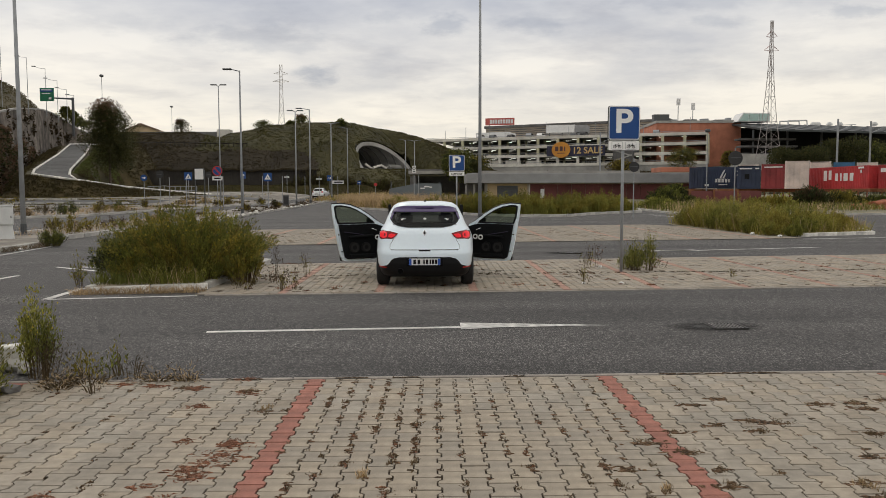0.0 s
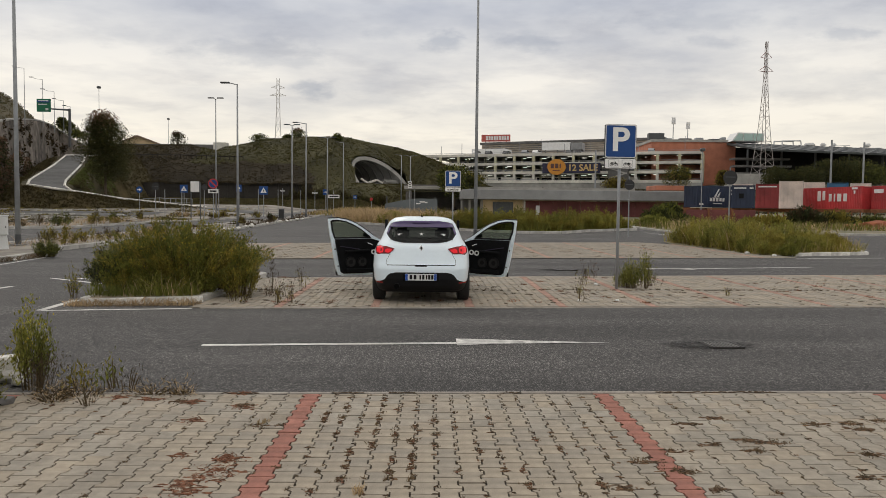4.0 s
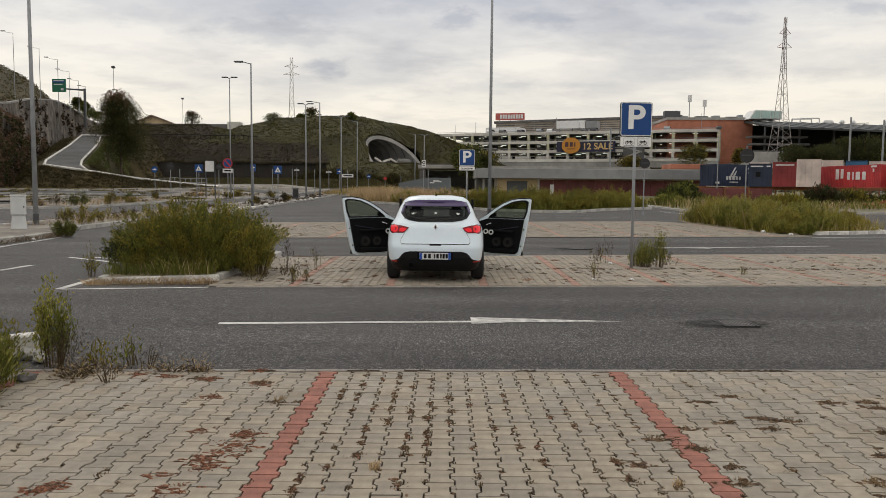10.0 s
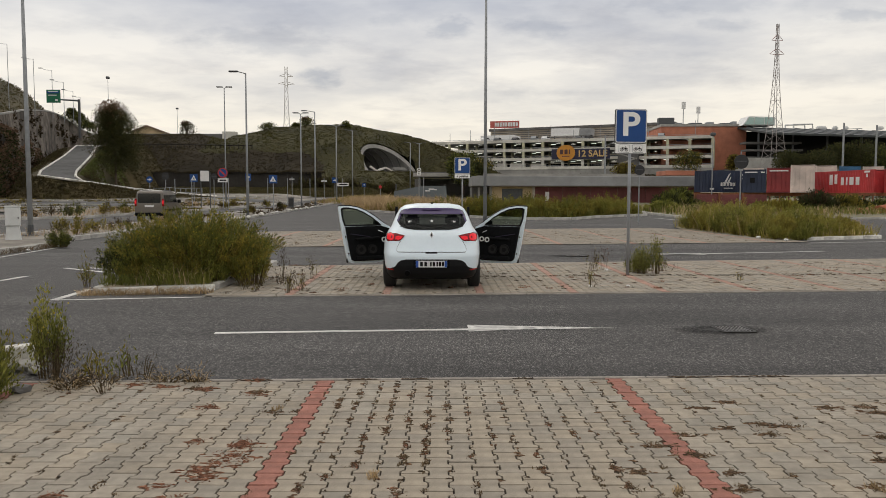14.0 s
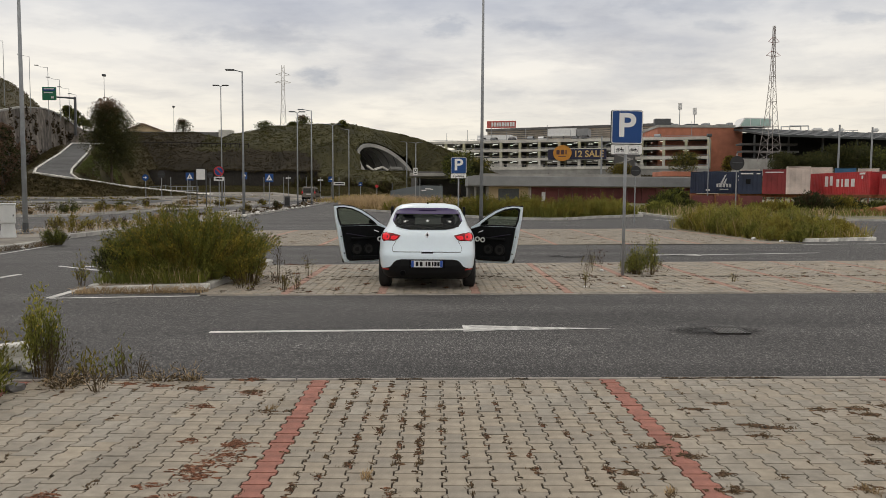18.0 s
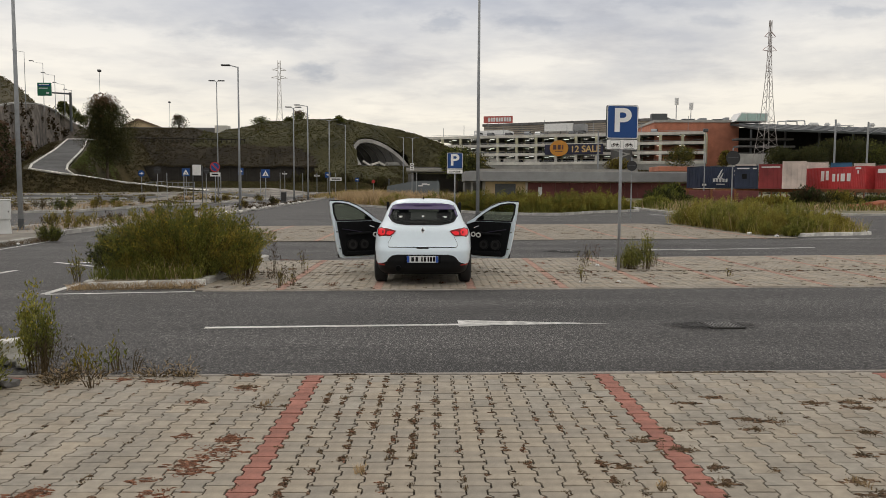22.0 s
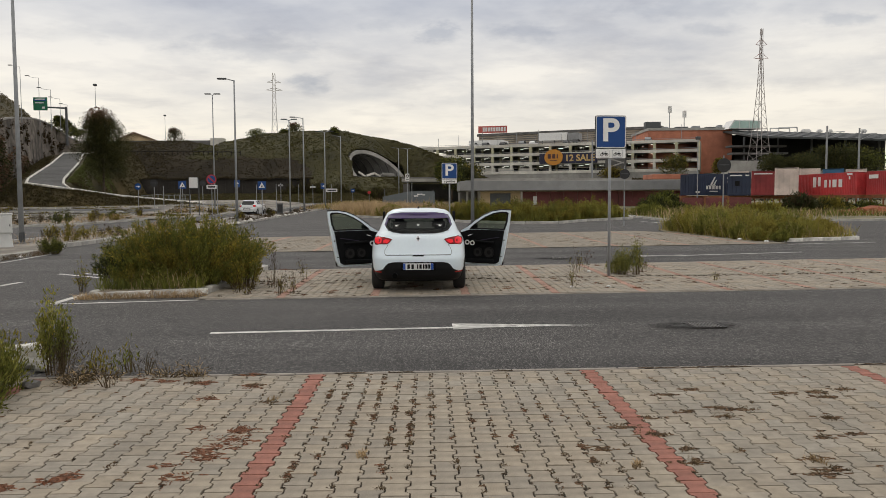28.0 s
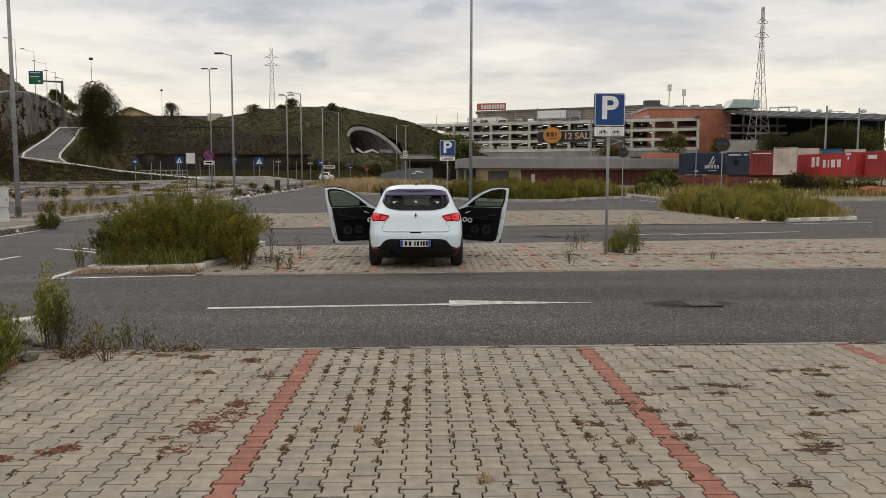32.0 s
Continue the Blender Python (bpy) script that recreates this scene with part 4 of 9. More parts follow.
    raw("windscreen", vs, fs, M["glass_side"], c, smooth=True)
    # cabin
    for x in (-0.37, 0.37):
        st = part("front_seat", bx(0.50, 0.14, 0.62, x, 1.72, 0.42, bevel=0.05, rot=(-14, 0, 0), seg=2), M["seat"], c)
        part("headrest", bx(0.26, 0.10, 0.19, x, 1.60, 1.04, bevel=0.04, seg=2), M["seat"], st)
        part("cushion", bx(0.50, 0.52, 0.16, x, 2.02, 0.36, bevel=0.05, seg=2), M["seat"], st)
    rs = part("rear_bench", bx(1.22, 0.16, 0.58, 0, 0.86, 0.40, bevel=0.05, rot=(-16, 0, 0), seg=2), M["seat"], c)
    for x in (-0.38, 0.38):
        part("headrest", bx(0.24, 0.09, 0.15, x, 0.72, 0.97, bevel=0.035, seg=2), M["seat"], rs)
    part("bench_cushion", bx(1.22, 0.5, 0.16, 0, 1.15, 0.36, bevel=0.05), M["seat"], rs)
    part("parcel_shelf", bx(1.1, 0.42, 0.03, 0, 0.58, 0.97), M["trim"], c)
    part("dashboard", bx(1.36, 0.45, 0.32, 0, 2.62, 0.70, bevel=0.06, seg=2), M["trim"], c)
    bm = None
    for k in range(20):
        a, b = 2 * math.pi * k / 20, 2 * math.pi * (k + 1) / 20
        bm = tube((-0.37 + 0.18 * math.cos(a), 2.30 + 0.06 * math.sin(a), 0.88 + 0.17 * math.sin(a)), (-0.37 + 0.18 * math.cos(b), 2.30 + 0.06 * math.sin(b), 0.88 + 0.17 * math.sin(b)), 0.016, 0.016, 6, bm)
    part("steering_wheel", bm, M["trim"], c)
    part("rear_mirror", bx(0.22, 0.03, 0.07, 0, 2.25, 1.27, bevel=0.015), M["trim"], c)
    for s in (1, -1):
        part("headlamp", bx(0.36, 0.12, 0.16, s * 0.58, 3.86, 0.66, bevel=0.03), M["glass_rear"], c)
    part("grille", bx(0.9, 0.06, 0.20, 0, 4.03, 0.36, bevel=0.02), M["black"], c)
    for s in (1, -1):
        car_door(c, s)
    return c


def car_door(c, s):
    """A front door swung wide open; its own x runs from the hinge to the free edge."""
    ang = 66
    d = thing_part("door", c, pose(s * 0.835, 2.66, 0.0, 0, 0, -(90 - (90 - ang)) if s < 0 else (ang - 0)))
    # door space: u along the door, v across it (inner face towards +w), z up; built for the hinge at the origin
    d.matrix_basis = Matrix.Translation((s * 0.835, 2.66, 0)) @ Matrix.Rotation(radians(s * (ang - 90)), 4, "Z") @ Matrix.Diagonal((s, 1, 1, 1))
    # here +x points away from the car, -y faces the viewer behind the car (the door's inner side)
    shell = [(0.02, 0.36), (0.10, 0.285), (0.30, 0.262), (0.80, 0.258), (0.885, 0.285), (0.925, 0.42), (0.975, 0.66), (1.015, 0.90), (1.055, 1.12), (1.085, 1.375),
             (0.88, 1.383), (0.70, 1.355), (0.52, 1.285), (0.34, 1.175), (0.15, 1.035), (0.02, 0.965)]
    hole = [(0.22, 1.005), (0.955, 0.995), (1.005, 1.13), (1.03, 1.315), (0.985, 1.342), (0.88, 1.343), (0.72, 1.315), (0.56, 1.25), (0.40, 1.155), (0.25, 1.045)]
    trimo = [(0.03, 0.40), (0.12, 0.325), (0.30, 0.305), (0.78, 0.300), (0.835, 0.335), (0.86, 0.45), (0.90, 0.66), (0.935, 0.86), (0.955, 0.975), (0.22, 0.985), (0.03, 0.93)]
    # outer skin below the belt line with the window frame as one ring
    ring(d, "door_shell", shell, hole, 0.0, 0.055, M["car_white"])
    ring(d, "window_seal", [(0.60 + (u - 0.60) * 1.03, 1.16 + (z - 1.16) * 1.06) for u, z in hole], [(0.60 + (u - 0.60) * 0.955, 1.16 + (z - 1.16) * 0.90) for u, z in hole], -0.012, 0.06, M["black"])
    part("door_trim", plate_bm(trimo, -0.055, -0.001), M["trim"], d, "black plastic inner door panel")
    part("window_pane", plate_bm([(0.60 + (u - 0.60) * 0.97, 1.16 + (z - 1.16) * 0.93) for u, z in hole], 0.022, 0.027), M["glass_side"], d).visible_shadow = False
    bm = bx(0.50, 0.075, 0.05, 0.52, -0.085, 0.72, bevel=0.015, rot=(0, 3, 0))
    part("armrest", bm, M["trim"], d)
    part("door_pocket", bx(0.60, 0.05, 0.09, 0.46, -0.075, 0.315, bevel=0.02), M["trim"], d)
    part("pull_strip", bx(0.40, 0.02, 0.016, 0.66, -0.065, 0.80, rot=(0, -9, 0)), M["strip"], d)
    for (u, z, r) in ((0.65, 0.53, 0.105), (0.41, 0.535, 0.095)):
        sp = part("speaker", plate_bm(disc(r, u, z, 26), -0.078, -0.054), M["speaker"], d)
        ring(sp, "speaker_rim", disc(r * 1.02, u, z, 26), disc(r * 0.86, u, z, 26), -0.092, -0.076, M["black"])
        part("speaker_cone", plate_bm(disc(r * 0.42, u, z, 20), -0.084, -0.077), M["black"], sp)
    bm = tube((0.20, -0.07, 0.86), (0.30, -0.075, 0.90), 0.012, 0.012, 8)
    part("inner_handle", bm, M["chrome"], d, "chrome inner handle")
    rings = ((0.20, 0.725),) if s < 0 else ((0.205, 0.735), (0.315, 0.722))
    for u, z in rings:
        ring(d, "white_ring", disc(0.05, u, z, 20), disc(0.029, u, z, 20), -0.142, -0.124, M["white"], "white ring on the door's armrest")
    # outside mirror, seen through the pane
    mr = part("door_mirror", bx(0.17, 0.11, 0.14, 0.24, 0.14, 0.985, bevel=0.035, seg=2), M["black"], d)
    part("mirror_glass", plate_bm(rounded(0.09, 0.07, 0.03, 0.22, 1.05), 0.075, 0.083), M["mirror"], mr)
    part("mirror_foot", bx(0.10, 0.10, 0.05, 0.16, 0.08, 0.965), M["black"], mr)
    part("hinge", bx(0.05, 0.06, 0.06, 0.01, 0.0, 0.5), M["steel_dark"], d)
    part("hinge", bx(0.05, 0.06, 0.06, 0.01, 0.0, 0.85), M["steel_dark"], d)
    part("latch", bx(0.012, 0.03, 0.07, 0.955, 0.02, 0.66), M["steel_dark"], d)
    for u, z in ((0.968, 0.78), (0.905, 0.45)):
        part("edge_plug", tube((u - 0.02, 0.0, z), (u - 0.02, -0.008, z), 0.014, 0.014, 10), M["black"], d)
    part("edge_guard", plate_bm([(0.89, 0.262), (0.912, 0.27), (0.925, 0.34), (0.912, 0.345)], 0.0, 0.06), M["black"], d)
    part("top_seal", ring_edge([(1.087, 1.378), (0.88, 1.386), (0.70, 1.358), (0.52, 1.288), (0.34, 1.178), (0.15, 1.038)]), M["black"], d)
    return d


def ring_edge(pts):
    bm = None
    for (a, b), (e, f) in zip(pts, pts[1:]):
        bm = tube((a, 0.03, b), (e, 0.03, f), 0.018, 0.018, 6, bm)
    return bm


def ring(parent, name, outer, inner, y0, y1, material, label=""):
    """A flat frame between two outlines of x and z."""

    bm = bmesh.new()
    def loop(pts, y):
        return [bm.verts.new((x, y, z)) for x, z in pts]
    for y, flip in ((y0, False), (y1, True)):
        o, i = loop(outer, y), loop(inner, y)
        es = [bm.edges.new((a, b)) for lp in (o, i) for a, b in zip(lp, lp[1:] + lp[:1])]
        bmesh.ops.triangle_fill(bm, use_beauty=True, use_dissolve=False, edges=es)
    bm.verts.ensure_lookup_table()
    no, ni = len(outer), len(inner)
    V = bm.verts
    for st, n in ((0, no), (no, ni)):
        for k in range(n):
            a, b = st + k, st + (k + 1) % n
            bm.faces.new((V[a], V[b], V[b + no + ni], V[a + no + ni]))
    bmesh.ops.recalc_face_normals(bm, faces=bm.faces)
    return part(name, bm, material, parent, label)


car()


# ---- street lamps, signs ----
def lamp_post(x, y, h, r, arm=1.1, az=90, double=False, label="tall galvanised steel street lamp", arm_h=0.1):
    z = gz(y)
    p = thing("street_lamp", pose(x, y, z, 0, 0, az - 90), label, "street lamp", group="street lamps of the car park")
    part("base_plate", bx(0.42, 0.42, 0.25, 0, 0, -0.1, bevel=0.02), M["concrete_dark"], p)
    part("collar", tube((0, 0, 0.1), (0, 0, 0.5), r * 1.35, r * 1.3), M["steel_dark"], p, "dark collar")
    part("pole", tube((0, 0, 0), (0, 0, h), r * 1.15, r * 0.62, 12), M["steel"], p, smooth=True)
    sides = (1, -1) if double else (1,)
    for s in sides:
        part("arm", tube((0, 0, h - 0.05), (s * arm, 0, h + arm_h), r * 0.45, r * 0.38, 8), M["steel"], p)
        part("lamp_head", bx(0.62, 0.26, 0.10, s * (arm + 0.2), 0, h + arm_h - 0.06, bevel=0.04), M["steel_dark"], p)
    return p


lamp_post(-14.83, 27.51, 9.6, 0.080, arm=0.5)
lamp_post(2.39, 40.0, 13.6, 0.085, arm=1.0)
lamp_post(-12.78, 50.9, 9.55, 0.075, arm=0.6, az=270)
lamp_post(-20.6, 74.0, 11.5, 0.065, arm=0.25, double=True)
lamp_post(-13.95, 77.5, 9.4, 0.075, arm=0.3, double=True)
lamp_post(-13.1, 81.0, 9.95, 0.085, arm=0.9, az=270)
lamp_post(-13.0, 97.0, 9.6, 0.09, arm=0.6, double=True)
lamp_post(-13.34, 118.0, 10.4, 0.09, arm=0.8, az=270)
lamp_post(-5.11, 135.0, 9.4, 0.10, arm=0.6, az=270)
lamp_post(-3.53, 135.0, 9.3, 0.10, arm=0.7, double=True)


def sign_pole(p, h, r=0.03, z0=0.0):
    part("pole", tube((0, 0, z0), (0, 0, h), r, r, 10), M["steel"], p, smooth=True)
    part("clamp", bx(r * 3, 0.03, 0.04, 0, -r * 0.9, h - 0.25), M["steel_dark"], p)
    part("clamp", bx(r * 3, 0.03, 0.04, 0, -r * 0.9, h - 0.75), M["steel_dark"], p)


def parking_sign(x, y, w, top, sub_h, label, text="", rz=0.0):
    p = thing("parking_sign", pose(x, y, 0, 0, 0, rz), label, "road sign", group="parking signs")
    h = w * 1.03
    sign_pole(p, top - 0.03)
    y0 = -0.055
    part("backing", plate_bm(rounded(w, h, 0.04, 0, top - h / 2), y0, y0 + 0.05), M["sign_back"], p, "dark box-section back")
    part("border", plate_bm(rounded(w - 0.01, h - 0.01, 0.04, 0, top - h / 2), y0 - 0.003, y0), M["white"], p)
    part("face", plate_bm(rounded(w - 0.045, h - 0.045, 0.03, 0, top - h / 2), y0 - 0.006, y0 - 0.003), M["blue"], p, "blue enamelled face")
    words("P", w * 1.0, M["sign_white"], p, pose(-0.02 * w, y0 - 0.008, top - h / 2 + 0.02 * w, 90) @ Matrix.Diagonal((1.12, 1, 1, 1)), 0.002, bold=w * 0.024)
    z1 = top - h - 0.012
    sub = part("supplementary_plate", plate_bm(rounded(w, sub_h, 0.02, 0, z1 - sub_h / 2), y0, y0 + 0.015), M["sign_back"], p)
    part("plate_face", plate_bm(rounded(w - 0.012, sub_h - 0.012, 0.02, 0, z1 - sub_h / 2), y0 - 0.004, y0), M["sign_white"], sub)
    if text:
        words(text, sub_h * 0.72, M["black"], p, pose(0, y0 - 0.006, z1 - sub_h / 2, 90), 0.002, bold=0.002)
    else:
        for sx in (-0.14, 0.14):
            part("pictogram_frame", plate_bm(rounded(0.22, sub_h * 0.78, 0.015, sx, z1 - sub_h / 2), y0 - 0.006, y0 - 0.004), M["steel"], sub)
            part("pictogram_field", plate_bm(rounded(0.208, sub_h * 0.70, 0.012, sx, z1 - sub_h / 2), y0 - 0.008, y0 - 0.006), M["sign_white"], sub)
            zc, bm = z1 - sub_h / 2, None
            for k in (-0.052, 0.052):
                for q in range(14):
                    t0, t1 = 2 * math.pi * q / 14, 2 * math.pi * (q + 1) / 14
                    bm = tube((sx + k + 0.028 * math.cos(t0), y0 - 0.010, zc - 0.022 + 0.028 * math.sin(t0)), (sx + k + 0.028 * math.cos(t1), y0 - 0.010, zc - 0.022 + 0.028 * math.sin(t1)), 0.005, 0.005, 4, bm)
            for xa, za, xb, zb in ((-0.052, -0.022, -0.02, 0.012), (-0.02, 0.012, 0.03, 0.008), (0.03, 0.008, 0.052, -0.022), (0.052, -0.022, 0.028, 0.04), (-0.015, -0.022, 0.03, 0.006), (-0.05, 0.02, -0.015, 0.014)):
                bm = tube((sx + xa, y0 - 0.010, zc + za), (sx + xb, y0 - 0.010, zc + zb), 0.006, 0.006, 4, bm)
            part("pictogram", bm, M["black"], sub, "black motorcycle pictogram")
    return p


parking_sign(3.775, 15.0, 0.645, 3.30, 0.20, "blue parking sign with a motorcycle plate on a steel pole", rz=6)
parking_sign(0.89, 30.0, 0.62, 3.08, 0.17, "blue parking sign with a small white text plate", "a pettine")


def sign_post(x, y, shape, size, zc, label, face, rz=0.0, sub=None, back=False, h=None):
    z = gz(y)
    p = thing("road_sign", pose(x, y, z, 0, 0, rz), label, "road sign", group="road signs by the lanes")
    part("pole", tube((0, 0, 0), (0, 0, (h or zc + size / 2) - z), 0.035, 0.035, 8), M["steel"], p)
    pts = disc(size / 2, 0, zc - z) if shape == "round" else rounded(size, size * (1.0 if shape == "square" else 0.3), size * 0.06, 0, zc - z)
    y0 = -0.06
    part("backing", plate_bm(pts, y0, y0 + 0.02), M["sign_back"], p)
    if back:
        part("bracket", bx(size * 0.7, 0.02, 0.05, 0, y0 - 0.012, zc - z), M["steel_dark"], p)
        return p
    s = size
    if face == "crossing":
        part("face", plate_bm(rounded(s * 0.95, s * 0.95, 0.03, 0, zc - z), y0 - 0.004, y0), M["blue"], p)
        part("triangle", plate_bm([(-s * 0.36, zc - z - s * 0.28), (s * 0.36, zc - z - s * 0.28), (0, zc - z + s * 0.36)], y0 - 0.008, y0 - 0.004), M["white"], p)
        part("pictogram", plate_bm([(-s * 0.13, zc - z - s * 0.24), (-s * 0.03, zc - z - s * 0.06), (s * 0.02, zc - z + s * 0.14), (s * 0.06, zc - z - s * 0.04), (s * 0.12, zc - z - s * 0.24), (s * 0.02, zc - z - s * 0.10)], y0 - 0.011, y0 - 0.008), M["black"], p)
    elif face == "no_parking":
        part("face", plate_bm(disc(s * 0.49, 0, zc - z), y0 - 0.004, y0), M["red"], p)
        part("field", plate_bm(disc(s * 0.39, 0, zc - z), y0 - 0.007, y0 - 0.004), M["blue"], p)
        d = s * 0.36 * 0.7071
        e = s * 0.05
        part("slash", plate_bm([(-d - e, zc - z + d - e), (-d + e, zc - z + d + e), (d + e, zc - z - d + e), (d - e, zc - z - d - e)], y0 - 0.010, y0 - 0.007), M["red"], p)
    elif face in ("arrow", "blue"):
        part("face", plate_bm(disc(s * 0.47, 0, zc - z) if shape == "round" else rounded(s * 0.95, s * 0.95, 0.03, 0, zc - z), y0 - 0.004, y0), M["blue"], p)
        k = 0.3 * s
        part("arrow", plate_bm([(-k, zc - z - 0.05 * s), (0, zc - z - 0.05 * s), (0, zc - z - 0.2 * s), (k, zc - z), (0, zc - z + 0.2 * s), (0, zc - z + 0.05 * s), (-k, zc - z + 0.05 * s)], y0 - 0.007, y0 - 0.004), M["white"], p)
    else:
        part("face", plate_bm(rounded(s * 0.97, s * 0.27, 0.03, 0, zc - z) if shape == "bar" else disc(s * 0.47, 0, zc - z), y0 - 0.004, y0), M[face], p)
        if shape == "bar":
            part("text_bar", plate_bm(rounded(s * 0.72, s * 0.09, 0.01, s * 0.04, zc - z), y0 - 0.008, y0 - 0.004), M["black"], p)
    if sub:
        zc2 = zc - z - s * 0.5 - 0.22
        part("supplementary_plate", plate_bm(rounded(s, 0.36, 0.02, 0, zc2), y0, y0 + 0.012), M["white"], p)
        part("text_bar", plate_bm(rounded(s * 0.66, 0.13, 0.01, 0, zc2), y0 - 0.004, y0), M["black"], p)
    return p


sign_post(-19.75, 70.0, "round", 0.92, 3.62, "round no-parking sign with a white plate", "no_parking", sub=True)
sign_post(-25.58, 80.0, "square", 0.85, 3.35, "blue pedestrian crossing sign on a steel pole", "crossing")
sign_post(-14.1, 65.0, "square", 0.74, 2.95, "blue pedestrian crossing sign on a steel pole", "crossing")
sign_post(ray_at(255, 315, 75)[0], 75.0, "round", 0.66, 3.1, "round blue sign with a white arrow", "arrow")
sign_post(15.8, 40.0, "round", 0.75, 3.38, "round sign seen from behind, dark back", "", back=True, h=3.9)
sign_post(11.77, 45.0, "round", 0.60, 3.10, "round sign seen from behind, dark back", "", back=True, h=3.6)
sign_post(ray_at(584, 316, 108)[0], 108.0, "square", 0.8, 3.7, "small blue parking sign beside the lane", "blue")
sign_post(ray_at(598, 322, 100)[0], 100.0, "bar", 1.6, 3.0, "long white direction board with a dark frame", "white")
sign_post(ray_at(283, 308, 72)[0], 72.0, "round", 0.7, 3.35, "round sign seen from behind, dark back", "", back=True)
sign_post(ray_at(369, 308, 73)[0], 73.0, "round", 0.6, 3.35, "round sign seen from behind, dark back", "", rz=40, back=True)
sign_post(ray_at(665, 325, 110)[0], 110.0, "round", 0.5, 2.8, "round red sign beside the far lane", "red")
sign_post(ray_at(636, 322, 112)[0], 112.0, "square", 0.55, 3.1, "small blue sign beside the far lane", "blue")
sign_post(ray_at(508, 312, 92)[0], 92.0, "bar", 0.6, 3.5, "small white direction board", "white")
sign_post(ray_at(565, 315, 98)[0], 98.0, "bar", 0.7, 3.4, "small white direction board", "white")
sign_post(-18.2, 50.9 + 22, "square", 0.7, 3.3, "narrow blue sign beside a lamp post", "blue", rz=55)


def narrow_sign(px, py, d):
    c = ray_at(px, py, d)
    p = thing("road_sign", pose(c[0], d, gz(d)), "narrow white sign with a black ring on a pole", "road sign", "road signs by the lanes")
    part("pole", tube((0, 0, 0), (0, 0, c[2] + 0.4 - gz(d)), 0.04, 0.04, 8), M["steel"], p)
    z = c[2] - gz(d)
    part("panel", plate_bm(rounded(0.42, 0.72, 0.04, 0, z), -0.07, -0.05), M["white"], p)
    part("disc", plate_bm(disc(0.16, 0, z + 0.12), -0.075, -0.07), M["black"], p)
    part("disc_core", plate_bm(disc(0.09, 0, z + 0.12), -0.08, -0.075), M["white"], p)
    part("text_bar", plate_bm(rounded(0.26, 0.07, 0.01, 0, z - 0.2), -0.075, -0.07), M["black"], p)


narrow_sign(733, 300, 78)
for k, (px, d, h) in enumerate(((741, 79, 3.2), (395, 66, 2.8), (500, 84, 3.0), (330, 68, 2.6), (431, 70, 2.9), (465, 88, 3.0), (540, 96, 3.0), (300, 74, 2.8))):
    q = thing("bare_pole", pose(ray_at(px, 330, d)[0], d, gz(d)), "bare grey steel sign pole", "pole", "bare sign poles")
    part("pole", tube((0, 0, 0), (0, 0, h), 0.035, 0.035, 8), M["steel"], q)
    part("cap", tube((0, 0, h), (0, 0, h + 0.02), 0.04, 0.03, 8), M["steel_dark"], q)


def billboard_small(x, y):
    p = thing("notice_board", pose(x, y, 0), "white notice board on two dark posts", "notice board")
    for s in (-0.42, 0.42):
        part("post", tube((s, 0, 0), (s, 0, 3.7), 0.05, 0.05, 8), M["steel_dark"], p)
    part("panel", bx(0.78, 0.05, 0.95, -0.05, -0.06, 2.85, bevel=0.02), M["white"], p)
    part("frame", bx(0.86, 0.03, 1.03, -0.05, -0.03, 2.81), M["steel_dark"], p)


billboard_small(-21.35, 70.0)


def cabinet(x, y):
    c = thing("utility_cabinet", pose(x, y, 0.10, 0, 0, 24), "pale grey plastic utility cabinet on a tapered plinth", "utility cabinet")
    bm = bmesh.new()
    bmesh.ops.create_cone(bm, cap_ends=True, segments=4, radius1=0.33, radius2=0.26, depth=0.46)
    bmesh.ops.rotate(bm, cent=(0, 0, 0), matrix=Euler((0, 0, radians(45))).to_matrix(), verts=bm.verts)
    bmesh.ops.scale(bm, vec=(1, 0.6, 1), verts=bm.verts)
    bmesh.ops.translate(bm, vec=(0, 0, 0.23), verts=bm.verts)
    part("plinth", bm, M["cab"], c)
    part("body", bx(0.44, 0.30, 0.62, 0, 0, 0.46, bevel=0.012), M["cab"], c)
    part("door", bx(0.40, 0.02, 0.55, 0, -0.155, 0.49, bevel=0.006), M["cab"], c)
    part("lid", bx(0.49, 0.35, 0.05, 0, 0, 1.08, bevel=0.015), M["cab"], c)
    part("lock", bx(0.03, 0.02, 0.06, 0.17, -0.18, 0.70), M["steel_dark"], c)


M["cab"] = mat("cabinet_grey", (0.64, 0.65, 0.64), 0.55, var=0.08, scale=3, bump=0.03, stain=0.12)
cabinet(-14.14, 25.13)


def junction_box(x, y):
    b = thing("junction_box", pose(x, y, gz(y) + 0.1, 0, 0, 6), "small weathered grey junction box on the median strip", "utility cabinet")
    part("body", bx(0.50, 0.34, 0.85, 0, 0, 0.12, bevel=0.015), M["steel_dark"], b)
    part("door", bx(0.42, 0.02, 0.72, 0, -0.18, 0.18, bevel=0.005), M["sign_back"], b)
    part("roof", bx(0.58, 0.42, 0.05, 0, 0, 0.97, bevel=0.01), M["concrete_dark"], b)
    part("plinth", bx(0.56, 0.40, 0.12, 0, 0, 0), M["concrete_dark"], b)


junction_box(-13.75, 71.0)


# ---- slopes and hills round the car park ----
def smooth(a):
    a = max(0.0, min(1.0, a))
    return a * a * (3 - 2 * a)


